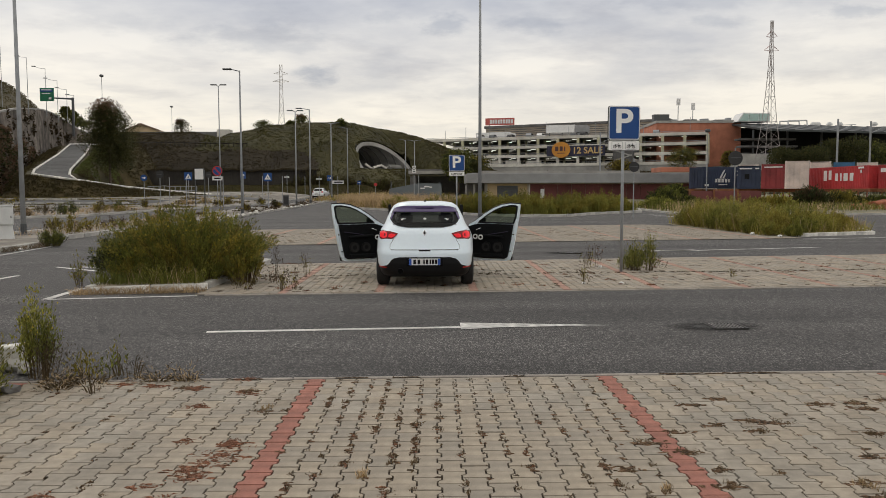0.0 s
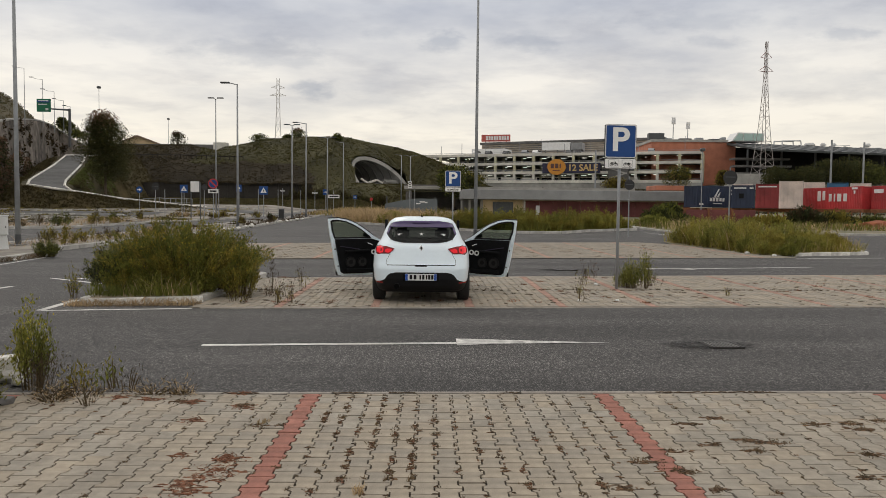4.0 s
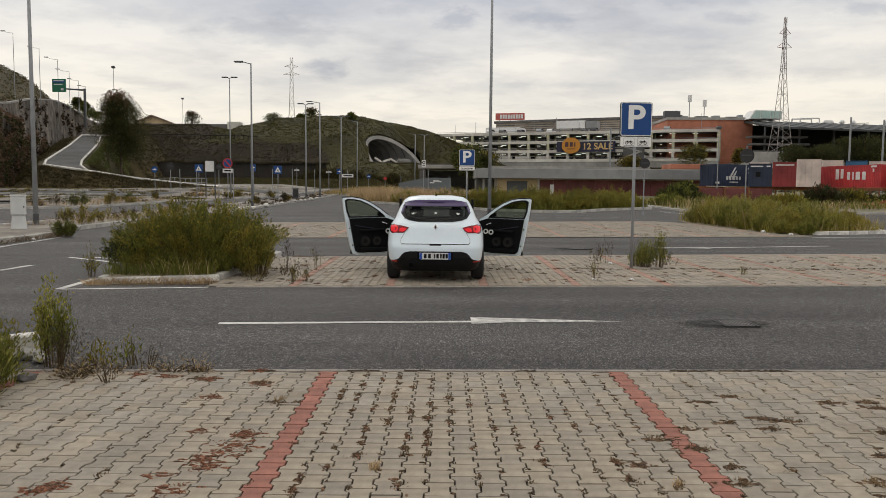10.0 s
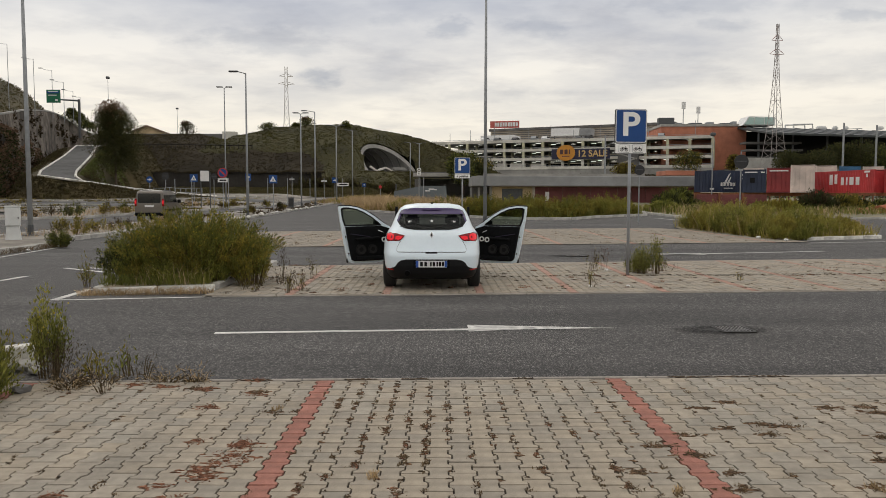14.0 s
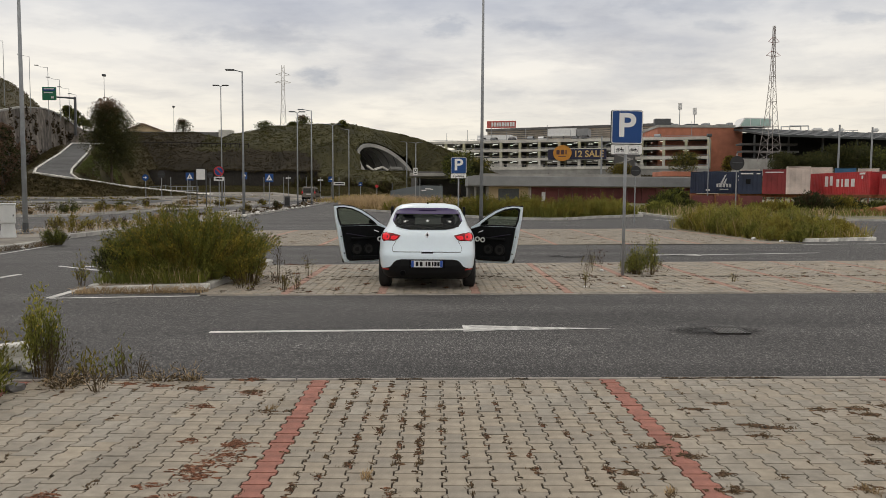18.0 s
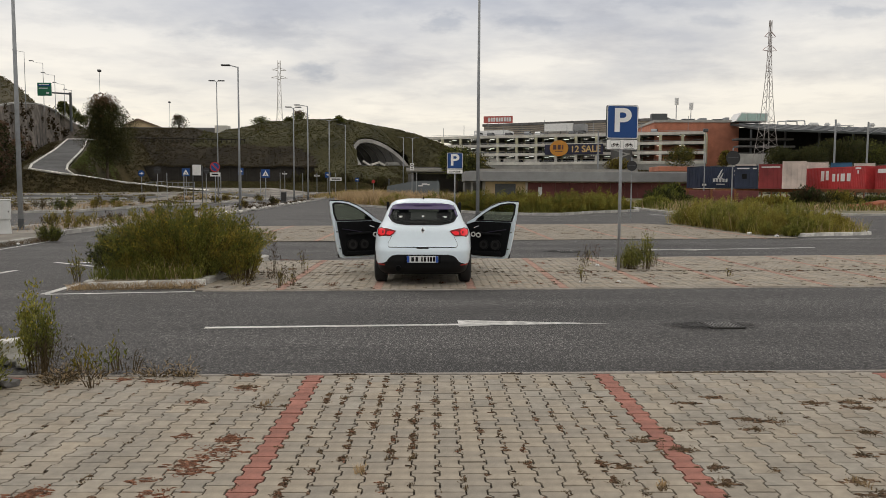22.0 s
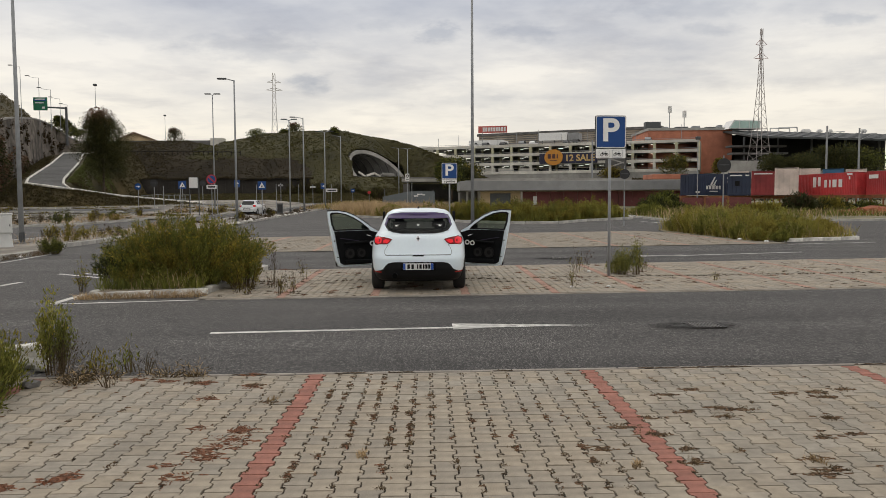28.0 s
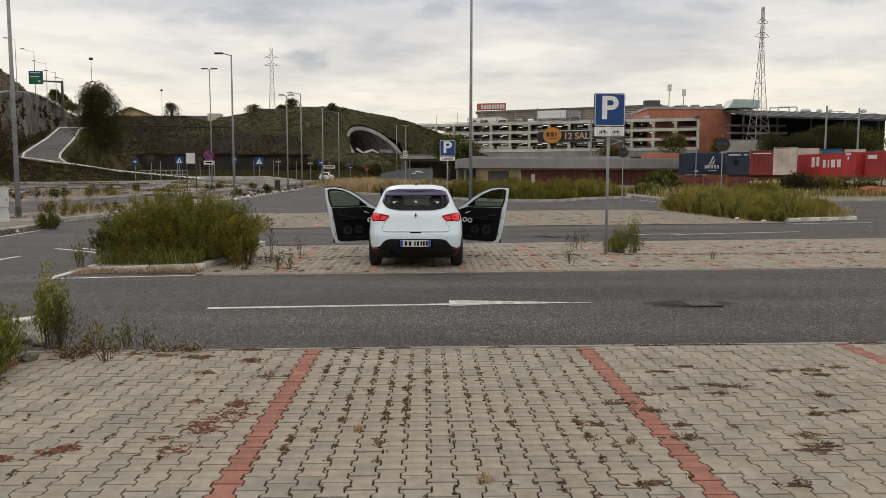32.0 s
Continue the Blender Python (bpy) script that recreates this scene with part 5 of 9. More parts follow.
def terrain(name, xs, ys, height, material, label, category="hill", split=None):
    verts = [(x, y, height(x, y)) for y in ys for x in xs]
    n = len(xs)
    faces = [(j * n + i, j * n + i + 1, (j + 1) * n + i + 1, (j + 1) * n + i) for j in range(len(ys) - 1) for i in range(n - 1)]
    if split:
        side = [split(v[0], v[1]) for v in verts]
        faces = [f for f in faces if not ({"open", "cover"} <= {side[k] for k in f})]
    return tagged(raw(name, verts, faces, material, smooth=True), label, category, kind="structure")


def steps(a, b, s):
    n = max(1, round((b - a) / s))
    return [a + (b - a) * i / n for i in range(n + 1)]


RIDGE = [(-140, 15.4), (-75, 15.2), (-54, 15.0), (-52, 14.3), (-48.5, 14.3), (-46.5, 15.4), (-39, 17.6), (-30, 17.9), (-24, 18.2), (-18, 18.2), (-9, 16.5), (1.5, 13.2), (8, 10.5), (16, 6.5), (30, 4.0)]


TUNNEL = (682, 178)
TUNNEL_C = ray_at(TUNNEL[0], 299, TUNNEL[1])
TUNNEL_Z = TUNNEL_C[2]


def tunnel_side(x, y):
    """Where a place lies: in the cutting before the slanted mouth, over the lining, or elsewhere."""
    dx, dy = x - TUNNEL_C[0], y - TUNNEL_C[1]
    c, s = math.cos(radians(50)), math.sin(radians(50))
    u, v = dx * c + dy * s, -dx * s + dy * c
    rim = 5.6 * math.sqrt(max(0.0, 1 - (u / 7.9) ** 2)) - 0.4
    if -7.9 + min(v, 0.0) * 1.4 < u < 7.9 and -26 < v < rim:
        return "open"
    return "cover" if abs(u) < 8.4 and rim <= v < 21 else ""


def lining_top(x, y):
    dx, dy = x - TUNNEL_C[0], y - TUNNEL_C[1]
    u = dx * math.cos(radians(50)) + dy * math.sin(radians(50))
    return TUNNEL_Z + 6.44 * math.sqrt(max(0.0, 1 - (u / 8.62) ** 2))


def tunnel_hill(x, y):
    base = min(gz(y), 2.2) - 0.3
    front = 150 + 10 * smooth((x + 20) / 30)
    f = smooth((y - front) / (24 + 10 * smooth((x + 54) / 14)))
    h = interp(x, RIDGE)
    terrace = 0.16 * math.sin(f * 12.0)
    back = 1 - 0.25 * smooth((y - 215) / 40)
    n = noise.noise((x * 0.09, y * 0.09, 3.1)) * 0.9 + noise.noise((x * 0.3, y * 0.3, 1.7)) * 0.45 + noise.noise((x * 0.8, y * 0.8, 6.1)) * 0.22
    z = base + (h - base) * max(0.0, f + terrace * f * (1 - f)) * back + n * smooth(f * 3) * (1 - 0.4 * f)
    side = tunnel_side(x, y)
    if side == "open":
        return min(z, TUNNEL_Z - 0.5)
    # the soil comes down to the rim of the lining
    dx, dy = x - TUNNEL_C[0], y - TUNNEL_C[1]
    c, s = math.cos(radians(50)), math.sin(radians(50))
    u, v = dx * c + dy * s, -dx * s + dy * c
    if -26 < v < 21:
        rim = 5.6 * math.sqrt(max(0.0, 1 - (u / 7.9) ** 2)) - 0.4
        out = max(0.0, -7.9 + min(v, 0.0) * 1.4 - u, u - 7.9)
        top = lining_top(x, y) if v > rim else TUNNEL_Z - 0.5
        z = min(z, top + 0.2 + 0.75 * max(0.0, v - rim) + 1.3 * out)
    return max(z, lining_top(x, y) + 0.12) if side == "cover" else z


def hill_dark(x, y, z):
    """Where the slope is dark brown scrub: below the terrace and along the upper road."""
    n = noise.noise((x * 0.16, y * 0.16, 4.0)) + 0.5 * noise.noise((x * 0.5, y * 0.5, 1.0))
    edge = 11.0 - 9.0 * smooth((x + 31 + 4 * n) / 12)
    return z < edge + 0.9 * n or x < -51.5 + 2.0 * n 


HILL = terrain("hill", steps(-140, -80, 2.0) + steps(-79, -24, 0.8) + steps(-23.5, -1, 0.42) + steps(-0.4, 4, 0.8) + steps(5, 34, 2.0), steps(144, 160, 1.6) + steps(160.7, 168, 0.7) + steps(168.4, 190, 0.42) + steps(190.7, 196, 0.7) + steps(198, 250, 3.0), tunnel_hill, M["hill"], "dark grassy hill with dry patches above the tunnel mouth", split=tunnel_side)
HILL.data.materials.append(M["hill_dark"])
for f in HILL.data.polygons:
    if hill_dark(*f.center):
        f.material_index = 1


# dark retaining wall at the hill's foot
def foot_wall():
    w = thing("wall_hill_foot", pose(0, 0, 0), "low dark stained concrete wall at the hill's foot", "wall", kind="structure")
    for i in range(12):
        x = -59.2 + i * 3.2
        part("panel", bx(3.19, 0.5, 5.4, x, 146 + 0.04 * i, 0.6), M["wall_dark"], w)
    part("coping", bx(38.4, 0.7, 0.2, -41.6, 146.2, 5.8), M["wall_dark"], w)


M["wall_dark"] = mat("dark_overgrown_wall", (0.045, 0.040, 0.034), 0.97, var=0.4, scale=0.35, bump=0.5, bscale=3, stain=0.3)
foot_wall()


def foot_bank(x, y):
    return gz(y) - 0.2 + 1.5 * smooth((y - 126) / 19) * smooth((x + 62) / 8) * smooth((-8 - x) / 6) + noise.noise((x * 0.3, y * 0.3, 8.0)) * 0.15


terrain("bank_foot", steps(-62, -8, 1.5), steps(126, 146, 1.5), foot_bank, M["hill_dry"], "low weedy bank before the dark wall")

# the slope with the ramp, on the wall's side
WALL_A, WALL_B = 70.0, 153.0


def wall_x(y):
    return interp(y, [(30, -36.0), (70, -47.5), (141, -68.0), (153, -64.5), (200, -50.0)])


WALL_TOP = [(70, 11.0), (95, 11.3), (100, 11.9), (105, 12.7), (111, 13.6), (125, 15.0), (133, 15.35), (141, 15.3), (145, 13.6), (149, 12.5), (153, 12.3), (200, 12.6)]


def stone_wall():
    w = thing("wall_stone", pose(0, 0, 0), "tall rough stone retaining wall with rusty weeds", "wall", kind="structure")
    rnd = random.Random(5)
    n = 22
    for i in range(n):
        ya, yb = WALL_A + (WALL_B - WALL_A) * i / n, WALL_A + (WALL_B - WALL_A) * (i + 1) / n
        a, b = Vector((wall_x(ya), ya)), Vector((wall_x(yb), yb))
        zb0, zb1 = 1.0, 1.0
        t0, t1 = interp(ya, WALL_TOP), interp(yb, WALL_TOP)
        o = rnd.uniform(-0.05, 0.05)
        v = [(a.x + 0.6 + o, a.y, zb0), (b.x + 0.6 + o, b.y, zb1), (b.x + o, b.y, t1), (a.x + o, a.y, t0),
             (a.x - 1.2, a.y, zb0), (b.x - 1.2, b.y, zb1), (b.x - 1.2, b.y, t1), (a.x - 1.2, a.y, t0)]
        raw("wall_panel", v, [(0, 1, 2, 3), (3, 2, 6, 7), (4, 7, 6, 5), (0, 3, 7, 4), (1, 5, 6, 2)], M["stone"], w)
        part("coping", bx((b - a).length + 0.02, 0.5, 0.22, 0, 0, 0.06), M["concrete"], w).matrix_basis = pose((a.x + b.x) / 2 - 0.2 + o, (a.y + b.y) / 2, (t0 + t1) / 2 - 0.02, 0, math.degrees(-math.atan2(t1 - t0, (b - a).length)), math.degrees(math.atan2(b.y - a.y, b.x - a.x)))


stone_wall()


def left_hill(x, y):
    top = interp(y, WALL_TOP) - 0.2
    d = wall_x(y) - 0.8 - x
    rise = interp(y, [(60, 7.0), (100, 6.4), (112, 5.8), (125, 5.2), (138, 4.6), (147, 2.8), (160, 0.8), (200, 1.0)])
    n = noise.noise((x * 0.12, y * 0.12, 7.7)) * 0.7 + noise.noise((x * 0.5, y * 0.5, 2.2)) * 0.25
    return top + rise * smooth(d / 7) + n * smooth(d / 3)


def left_hill_grid():
    ys = steps(40, 157, 2.5)
    us = [0, 0.6, 1.5, 3, 5, 7, 9, 11, 14, 20, 30, 50, 80]
    verts, faces = [], []
    for y in ys:
        for u in us:
            x = wall_x(y) - 0.7 - u
            verts.append((x, y, left_hill(x, y)))
    n = len(us)
    for j in range(len(ys) - 1):
        for i in range(n - 1):
            faces.append((j * n + i, (j + 1) * n + i, (j + 1) * n + i + 1, j * n + i + 1)[::-1])
    tagged(raw("hill_side", verts, faces, M["hill_dry"], smooth=True), "dry grassy hillside above the stone wall", "hill", kind="structure")


left_hill_grid()

# ramp road: from the lanes, round the bend, up along the wall
RAMP = [(-24.5, 116.0, 1.05), (-27.5, 111.0, 1.15), (-33.0, 103.0, 1.5), (-39.1, 96.1, 2.3), (-43.1, 92.8, 3.15), (-46.3, 93.2, 3.85), (-48.7, 98.5, 4.6), (-56.3, 120.0, 7.6), (-64.0, 140.0, 10.4), (-61.8, 149.0, 11.0)]
RAMP_W = [1.6, 1.7, 1.8, 1.9, 2.05, 2.1, 2.05, 1.85, 1.75, 1.75]


def ramp():
    left, right = [], []
    for i, p in enumerate(RAMP):
        a, b = Vector(RAMP[max(0, i - 1)][:2]), Vector(RAMP[min(len(RAMP) - 1, i + 1)][:2])
        d = (b - a).normalized()
        n = Vector((-d.y, d.x)) * RAMP_W[i]
        left.append((p[0] + n.x, p[1] + n.y, p[2])), right.append((p[0] - n.x, p[1] - n.y, p[2]))
    n = len(RAMP)
    tagged(raw("ramp_road", left + right, [(i, n + i, n + i + 1, i + 1) for i in range(n - 1)], M["asphalt_far"]), "grey asphalt ramp climbing along the wall", "road", kind="structure")
    for side in (left, right):
        bm = None
        for a, b in zip(side, side[1:]):
            bm = tube((a[0], a[1], a[2] + 0.04), (b[0], b[1], b[2] + 0.04), 0.15, 0.15, 6, bm)
        tagged(part("ramp_kerb", bm, M["kerb_white"], None), "white painted kerb along the ramp", "kerb", kind="structure")


ramp()


def plateau(x, y):
    """The outer ground rises towards the ramp."""
    return min(gz(y), 2.2) + 0.09 + 0.50 * smooth((y - 60) / 27) * smooth((-20.5 - x) / 7) + 0.03 * noise.noise((x * 0.3, y * 0.3, 1.0))


def outer_ground():
    terrain("pavement_outer", steps(-62, -21, 1.2), steps(60, 128, 1.5), plateau, M["pavement"], "pale worn paving that rises towards the ramp", "pavement")
    for name, ya, yb, xa, xb in (("road_outer", 71, 80, -62, -27), ("road_outer", 92, 99, -30, -21)):
        terrain(name, steps(xa, xb, 1.2), steps(ya, yb, 1.5), lambda x, y: plateau(x, y) + 0.03, M["asphalt_far"], "worn asphalt of the outer cross road", "road")
    for name, y0, xa, xb in (("kerb_11", 70.9, -58, -27), ("kerb_12", 80.2, -58, -27), ("kerb_13", 66.0, -58, -24), ("kerb_14", 104.0, -30, -21.5), ("kerb_15", 87.0, -32, -21.5)):
        k = thing(name, pose(0, 0, 0), "pale broken kerb of the outer paving", "kerb", kind="structure")
        rnd = random.Random(int(y0))
        for i in range(int((xb - xa) / 1.5)):
            if rnd.random() < 0.15:
                continue
            x = xa + 1.5 * i
            y = y0 + 0.05 * (x - xa)
            part("kerb_stone", bx(1.42, 0.2, 0.26, 0, 0, -0.10, bevel=0.02), M["kerb"], k).matrix_basis = pose(x, y, plateau(x, y) + rnd.uniform(-0.03, 0.02), rnd.uniform(-3, 3), 0, 3 + rnd.uniform(-2, 2))


outer_ground()


def bank(x, y):
    """The weedy bank below the ramp."""
    best = 1e9
    zz = 0.0
    for a, b in zip(RAMP, RAMP[1:]):
        ax, ay, az = a
        dx, dy = b[0] - ax, b[1] - ay
        t = max(0, min(1, ((x - ax) * dx + (y - ay) * dy) / (dx * dx + dy * dy)))
        d = math.hypot(x - ax - t * dx, y - ay - t * dy)
        if d < best:
            best, zz = d, az + t * (b[2] - az)
    g = min(gz(y), 2.2) - 0.3
    f = smooth(2.1 - best / 2.9) if y < 112 else smooth(1.7 - best / 5) if y < 140 else smooth(1.6 - best / 7)
    n = noise.noise((x * 0.2, y * 0.2, 5.5)) * 0.45
    low = 0.28 if best < 3.2 else 0.12
    return max(g, g + (zz - low - g) * f + n * smooth((best - 3) / 4))


terrain("bank", steps(-70, -26, 1.0), steps(74, 152, 1.4), bank, M["hill_dry"], "weedy dirt bank below the ramp")


def tunnel_mouth():
    c = ray_at(TUNNEL[0], 299, TUNNEL[1])
    t = thing("tunnel_mouth", pose(c[0], c[1], c[2], 0, 0, 50), "grey concrete tunnel mouth cut at a slant into the hill", "tunnel")
    n = 24

    def arc(a, k, y):
        return (7.5 * k * math.cos(a), y, 5.6 * k * math.sin(a))
    verts, faces = [], []
    for i in range(n + 1):
        a = math.pi * i / n
        rim = 5.6 * math.sin(a) - 0.6
        verts += [arc(a, 1.15, rim), arc(a, 1.15, 20.0), arc(a, 1.0, rim), arc(a, 1.0, 20.0)]
    for i in range(n):
        k, q = i * 4, i * 4 + 4
        faces += [(k, q, q + 1, k + 1), (k + 2, k + 3, q + 3, q + 2), (k, k + 2, q + 2, q)]
    for k, (name, key, label) in enumerate((("outer_shell", "concrete_dark", ""), ("lining", "concrete", ""), ("rim", "concrete", "pale concrete rim"))):
        own = faces[k::3]
        used = sorted({q for f in own for q in f})
        at = {q: i for i, q in enumerate(used)}
        raw(name, [verts[q] for q in used], [tuple(at[q] for q in f) for f in own], M[key], t, label)
    # black sheet closes the bore; the depth's darkness is put into its colour
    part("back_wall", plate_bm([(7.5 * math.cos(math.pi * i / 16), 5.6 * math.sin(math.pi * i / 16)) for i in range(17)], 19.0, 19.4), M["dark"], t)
    for i in range(7):
        bm = None
        y = 1.0 + i * 2.4
        for k in range(14):
            a, b = math.pi * k / 14, math.pi * (k + 1) / 14
            if 5.6 * math.sin((a + b) / 2) - 0.4 > y:
                continue
            bm = tube(arc(a, 0.99, y), arc(b, 0.99, y), 0.13, 0.13, 5, bm)
        if bm:
            part("rib", bm, M["concrete_dark"], t)
    part("sill", bx(15.4, 21, 0.8, 0, 9.5, -0.8), M["concrete_dark"], t)
    for x, a in ((-4.8, 24), (-2.2, -14), (0.2, 20)):
        part("fallen_slab", bx(2.4, 0.4, 0.45, x, 0.6, 0.25, bevel=0.05, rot=(0, a, 0)), M["concrete_pale"], t, "pale slab lying in the mouth")
    part("spoil_ridge", bx(5.0, 1.4, 1.1, 4.6, 1.6, 0.0, bevel=0.4, seg=2), M["concrete"], t)


tunnel_mouth()


# ---- overpass, grey hoarding, low building by the rail yard ----
def overpass():
    o = thing("overpass", pose(-5.5, 128, 0), "small grey concrete overpass with a dark passage below", "bridge", kind="structure")
    part("deck", bx(10.5, 9, 0.55, 6.4, 4, 4.7, bevel=0.05), M["concrete"], o)
    part("parapet", bx(10.5, 0.3, 0.4, 6.4, -0.3, 5.1), M["concrete_dark"], o)
    for x in (2.0, 12.0):
        part("abutment", bx(0.9, 8, 5.0, x, 4, -0.6), M["concrete_dark"], o)
    part("back_wall", bx(10.5, 0.3, 5.0, 6.4, 8.2, -0.5), M["concrete_dark"], o)


overpass()


def hoarding():
    h = thing("hoarding", pose(0, 0, 0), "plain grey sheet-metal hoarding with a sloped top", "fence")
    y = 82.0
    k = (y + 0.35) / 1358
    pts = [(710, 325), (735, 320), (756, 316), (772, 315), (802, 316), (804, 365), (710, 365)]
    out = [((px - 790) * k, 1.6 + (332 - py) * k + 0.0) for px, py in pts]
    part("panel", plate_bm(out, y, y + 0.12), M["hoard"], h)
    for px, py, w, hh in ((721, 350, 0.35, 0.5), (727, 346, 0.4, 0.28), (724, 342, 0.25, 0.3), (769, 324, 0.5, 0.12), (776, 321, 0.6, 0.14), (783, 322, 0.3, 0.12)):
        part("paint_mark", plate_bm(rounded(w, hh, 0.05, (px - 790) * k, 1.6 + (332 - py) * k), y - 0.012, y + 0.001), M["white"], h, "white paint mark")
    for x in (out[0][0] + 0.2, (out[0][0] + out[4][0]) / 2, out[4][0] - 0.2):
        part("post", bx(0.12, 0.12, 2.4, x, y + 0.2, gz(y)), M["steel_dark"], h)


M["hoard"] = mat("grey_sheet", (0.135, 0.155, 0.17), 0.6, var=0.08, scale=1.0, bump=0.05, stain=0.1)
hoarding()


def low_building():
    b = thing("low_building", pose(0, 0, 0), "long low building with grey roof edge and maroon wall panels", "building")
    y, x0, x1 = 100.0, 4.2, 34.5
    part("wall", bx(x1 - x0 - 2.4, 8, 4.0, (x0 + x1) / 2 + 1.2, y + 5, 0.0), M["beige"], b)
    part("fascia", bx(x1 - x0, 10.5, 1.25, (x0 + x1) / 2, y + 4.6, 2.85, bevel=0.03), M["grey_roof"], b)
    part("roof", bx(x1 - x0 - 1.5, 9, 0.15, (x0 + x1) / 2, y + 5, 4.05), M["concrete"], b)
    for i in range(12):
        x = 12.6 + i * 1.82
        part("wall_panel", bx(1.78, 0.12, 2.7, x + 0.9, y + 0.94, 0.0), M["maroon"], b)
    part("wall_panel", bx(5.4, 0.12, 2.75, 9.5, y + 0.95, 0.0), M["ochre"], b, "ochre plaster panel")
    d = part("door", bx(2.7, 0.14, 2.5, 9.6, y + 0.85, 0.0, bevel=0.02), M["steel_dark"], b, "dark metal roller door")
    for i in range(7):
        part("slat", bx(2.6, 0.03, 0.06, 9.6, y + 0.77, 0.3 + i * 0.33), M["steel_dark"], d)
    for x in (5.2, 6.0, 6.8):
        part("column", bx(0.28, 0.28, 2.8, x, y + 0.8, 0.0), M["concrete"], b)
    part("side_wall", bx(2.2, 6, 2.7, 5.4, y + 5, 0.0), M["concrete_dark"], b)
    part("notice", bx(0.5, 0.05, 1.2, 14.2, y + 0.85, 0.9), M["white"], b)
    part("downpipe", tube((12.45, y + 0.85, 0), (12.45, y + 0.85, 2.75), 0.06, 0.06, 8), M["white"], b)
    # upper set-back storey strip
    part("rear_roof", bx(8.5, 5, 0.7, 36.6, y + 12, 4.5, bevel=0.05), M["brick"], b, "faded terracotta low roof")
    part("rear_wall", bx(8, 4.4, 4.6, 36.6, y + 12, 0.0), M["beige"], b)
    part("parapet", bx(24, 0.4, 0.5, 18.5, y + 14, 4.35), M["concrete"], b)
    part("plinth", bx(26, 8, 4.3, 19, y + 18.4, 0.0), M["concrete_dark"], b)


low_building()


def boundary_wall():
    w = thing("wall_yard", pose(0, 0, 0), "maroon boundary wall of the rail yard", "wall", kind="structure")
    for i in range(3):
        part("panel", bx(2.46, 0.18, 1.75, 28.5 + i * 2.5, 81.4 - i * 0.13, 0.0, bevel=0.02), M["maroon"], w)
        part("post", bx(0.16, 0.26, 1.9, 27.25 + i * 2.5, 81.4 - i * 0.13, 0.0), M["rust"], w)


M["rust"] = mat("rusty_steel", (0.22, 0.085, 0.035), 0.85, var=0.4, scale=3, bump=0.2)
boundary_wall()


# ---- freight containers on flat wagons ----
def container(x, y, z, length, rz, material, label, logo=None, h=2.6, w=2.44):
    c = thing("container", pose(x, y, z, 0, 0, rz), label, "container", group="freight containers in the rail yard")
    # corrugated long side
    for side in (-1, 1):
        verts, faces = [], []
        n = int(length / 0.28)
        for i in range(n * 4 + 1):
            u = -length / 2 + 0.1 + (length - 0.2) * i / (n * 4)
            off = (0, 0.04, 0.04, 0)[i % 4]
            verts += [(u, side * (w / 2 - 0.045 + off), 0.15), (u, side * (w / 2 - 0.045 + off), h - 0.12)]
        faces = [(2 * i, 2 * i + 2, 2 * i + 3, 2 * i + 1) for i in range(n * 4)]
        raw("side_panel", verts, faces, material, c)
    part("roof", bx(length - 0.1, w - 0.1, 0.06, 0, 0, h - 0.08), material, c)
    part("floor_frame", bx(length - 0.1, w - 0.06, 0.14, 0, 0, 0.02), material, c)
    for sx in (-1, 1):
        for sy in (-1, 1):
            part("corner_post", bx(0.16, 0.16, h, sx * (length / 2 - 0.08), sy * (w / 2 - 0.08), 0, bevel=0.01), material, c)
        part("end_panel", bx(0.06, w - 0.3, h - 0.25, sx * (length / 2 - 0.06), 0, 0.12), material, c)
        for k in (-0.75, -0.3, 0.3, 0.75):
            part("lock_rod", tube((sx * (length / 2 - 0.0), k, 0.2), (sx * (length / 2 - 0.0), k, h - 0.2), 0.03, 0.03, 6), material, c)
    for side in (-1, 1):
        part("top_rail", bx(length - 0.2, 0.08, 0.12, 0, side * (w / 2 - 0.04), h - 0.12), material, c)
    if logo:
        for u, zc, lw, lh, mt in logo:
            part("marking", bx(lw, 0.012, lh, u, -w / 2 - 0.012, zc - lh / 2, bevel=0.003), M[mt], c, "white painted marking")
    return c


def cmat(n, c):
    return mat(n, c, 0.6, var=0.2, scale=1.0, bump=0.08, stain=0.3)


CM = {"navy": cmat("navy_container", (0.028, 0.042, 0.085)), "red": cmat("red_container", (0.50, 0.042, 0.045)), "dark_red": cmat("dark_red_container", (0.32, 0.040, 0.042)),
      "white": cmat("cream_container", (0.84, 0.71, 0.64)), "blue": cmat("blue_container", (0.05, 0.17, 0.33))}
ZC, ZN = 2.05, 1.98


def end_on(px, d, z, material, label, h=2.6):
    """A container whose doors face the car park."""
    x = ray_at(px, 300, d)[0]
    a = math.atan2(d + 0.35, x)
    c = (x + 3.03 * math.cos(a), d + 3.03 * math.sin(a))
    return container(c[0], c[1], z, 6.06, math.degrees(a), material, label, None, h=h)


def sail_mark(c, u, z):
    """A white sail-like painted mark on a container's side."""
    for pts in ([(0, 0), (0.62, 0.95), (0.86, 1.02), (0.30, 0)], [(0.42, 0), (0.90, 0.62), (1.0, 0.60), (0.72, 0)], [(-0.3, -0.05), (0.9, -0.05), (0.9, -0.12), (-0.2, -0.12)]):
        part("marking", plate_bm([(u + x, z + q) for x, q in pts], -1.235, -1.215), M["white"], c, "white painted mark")


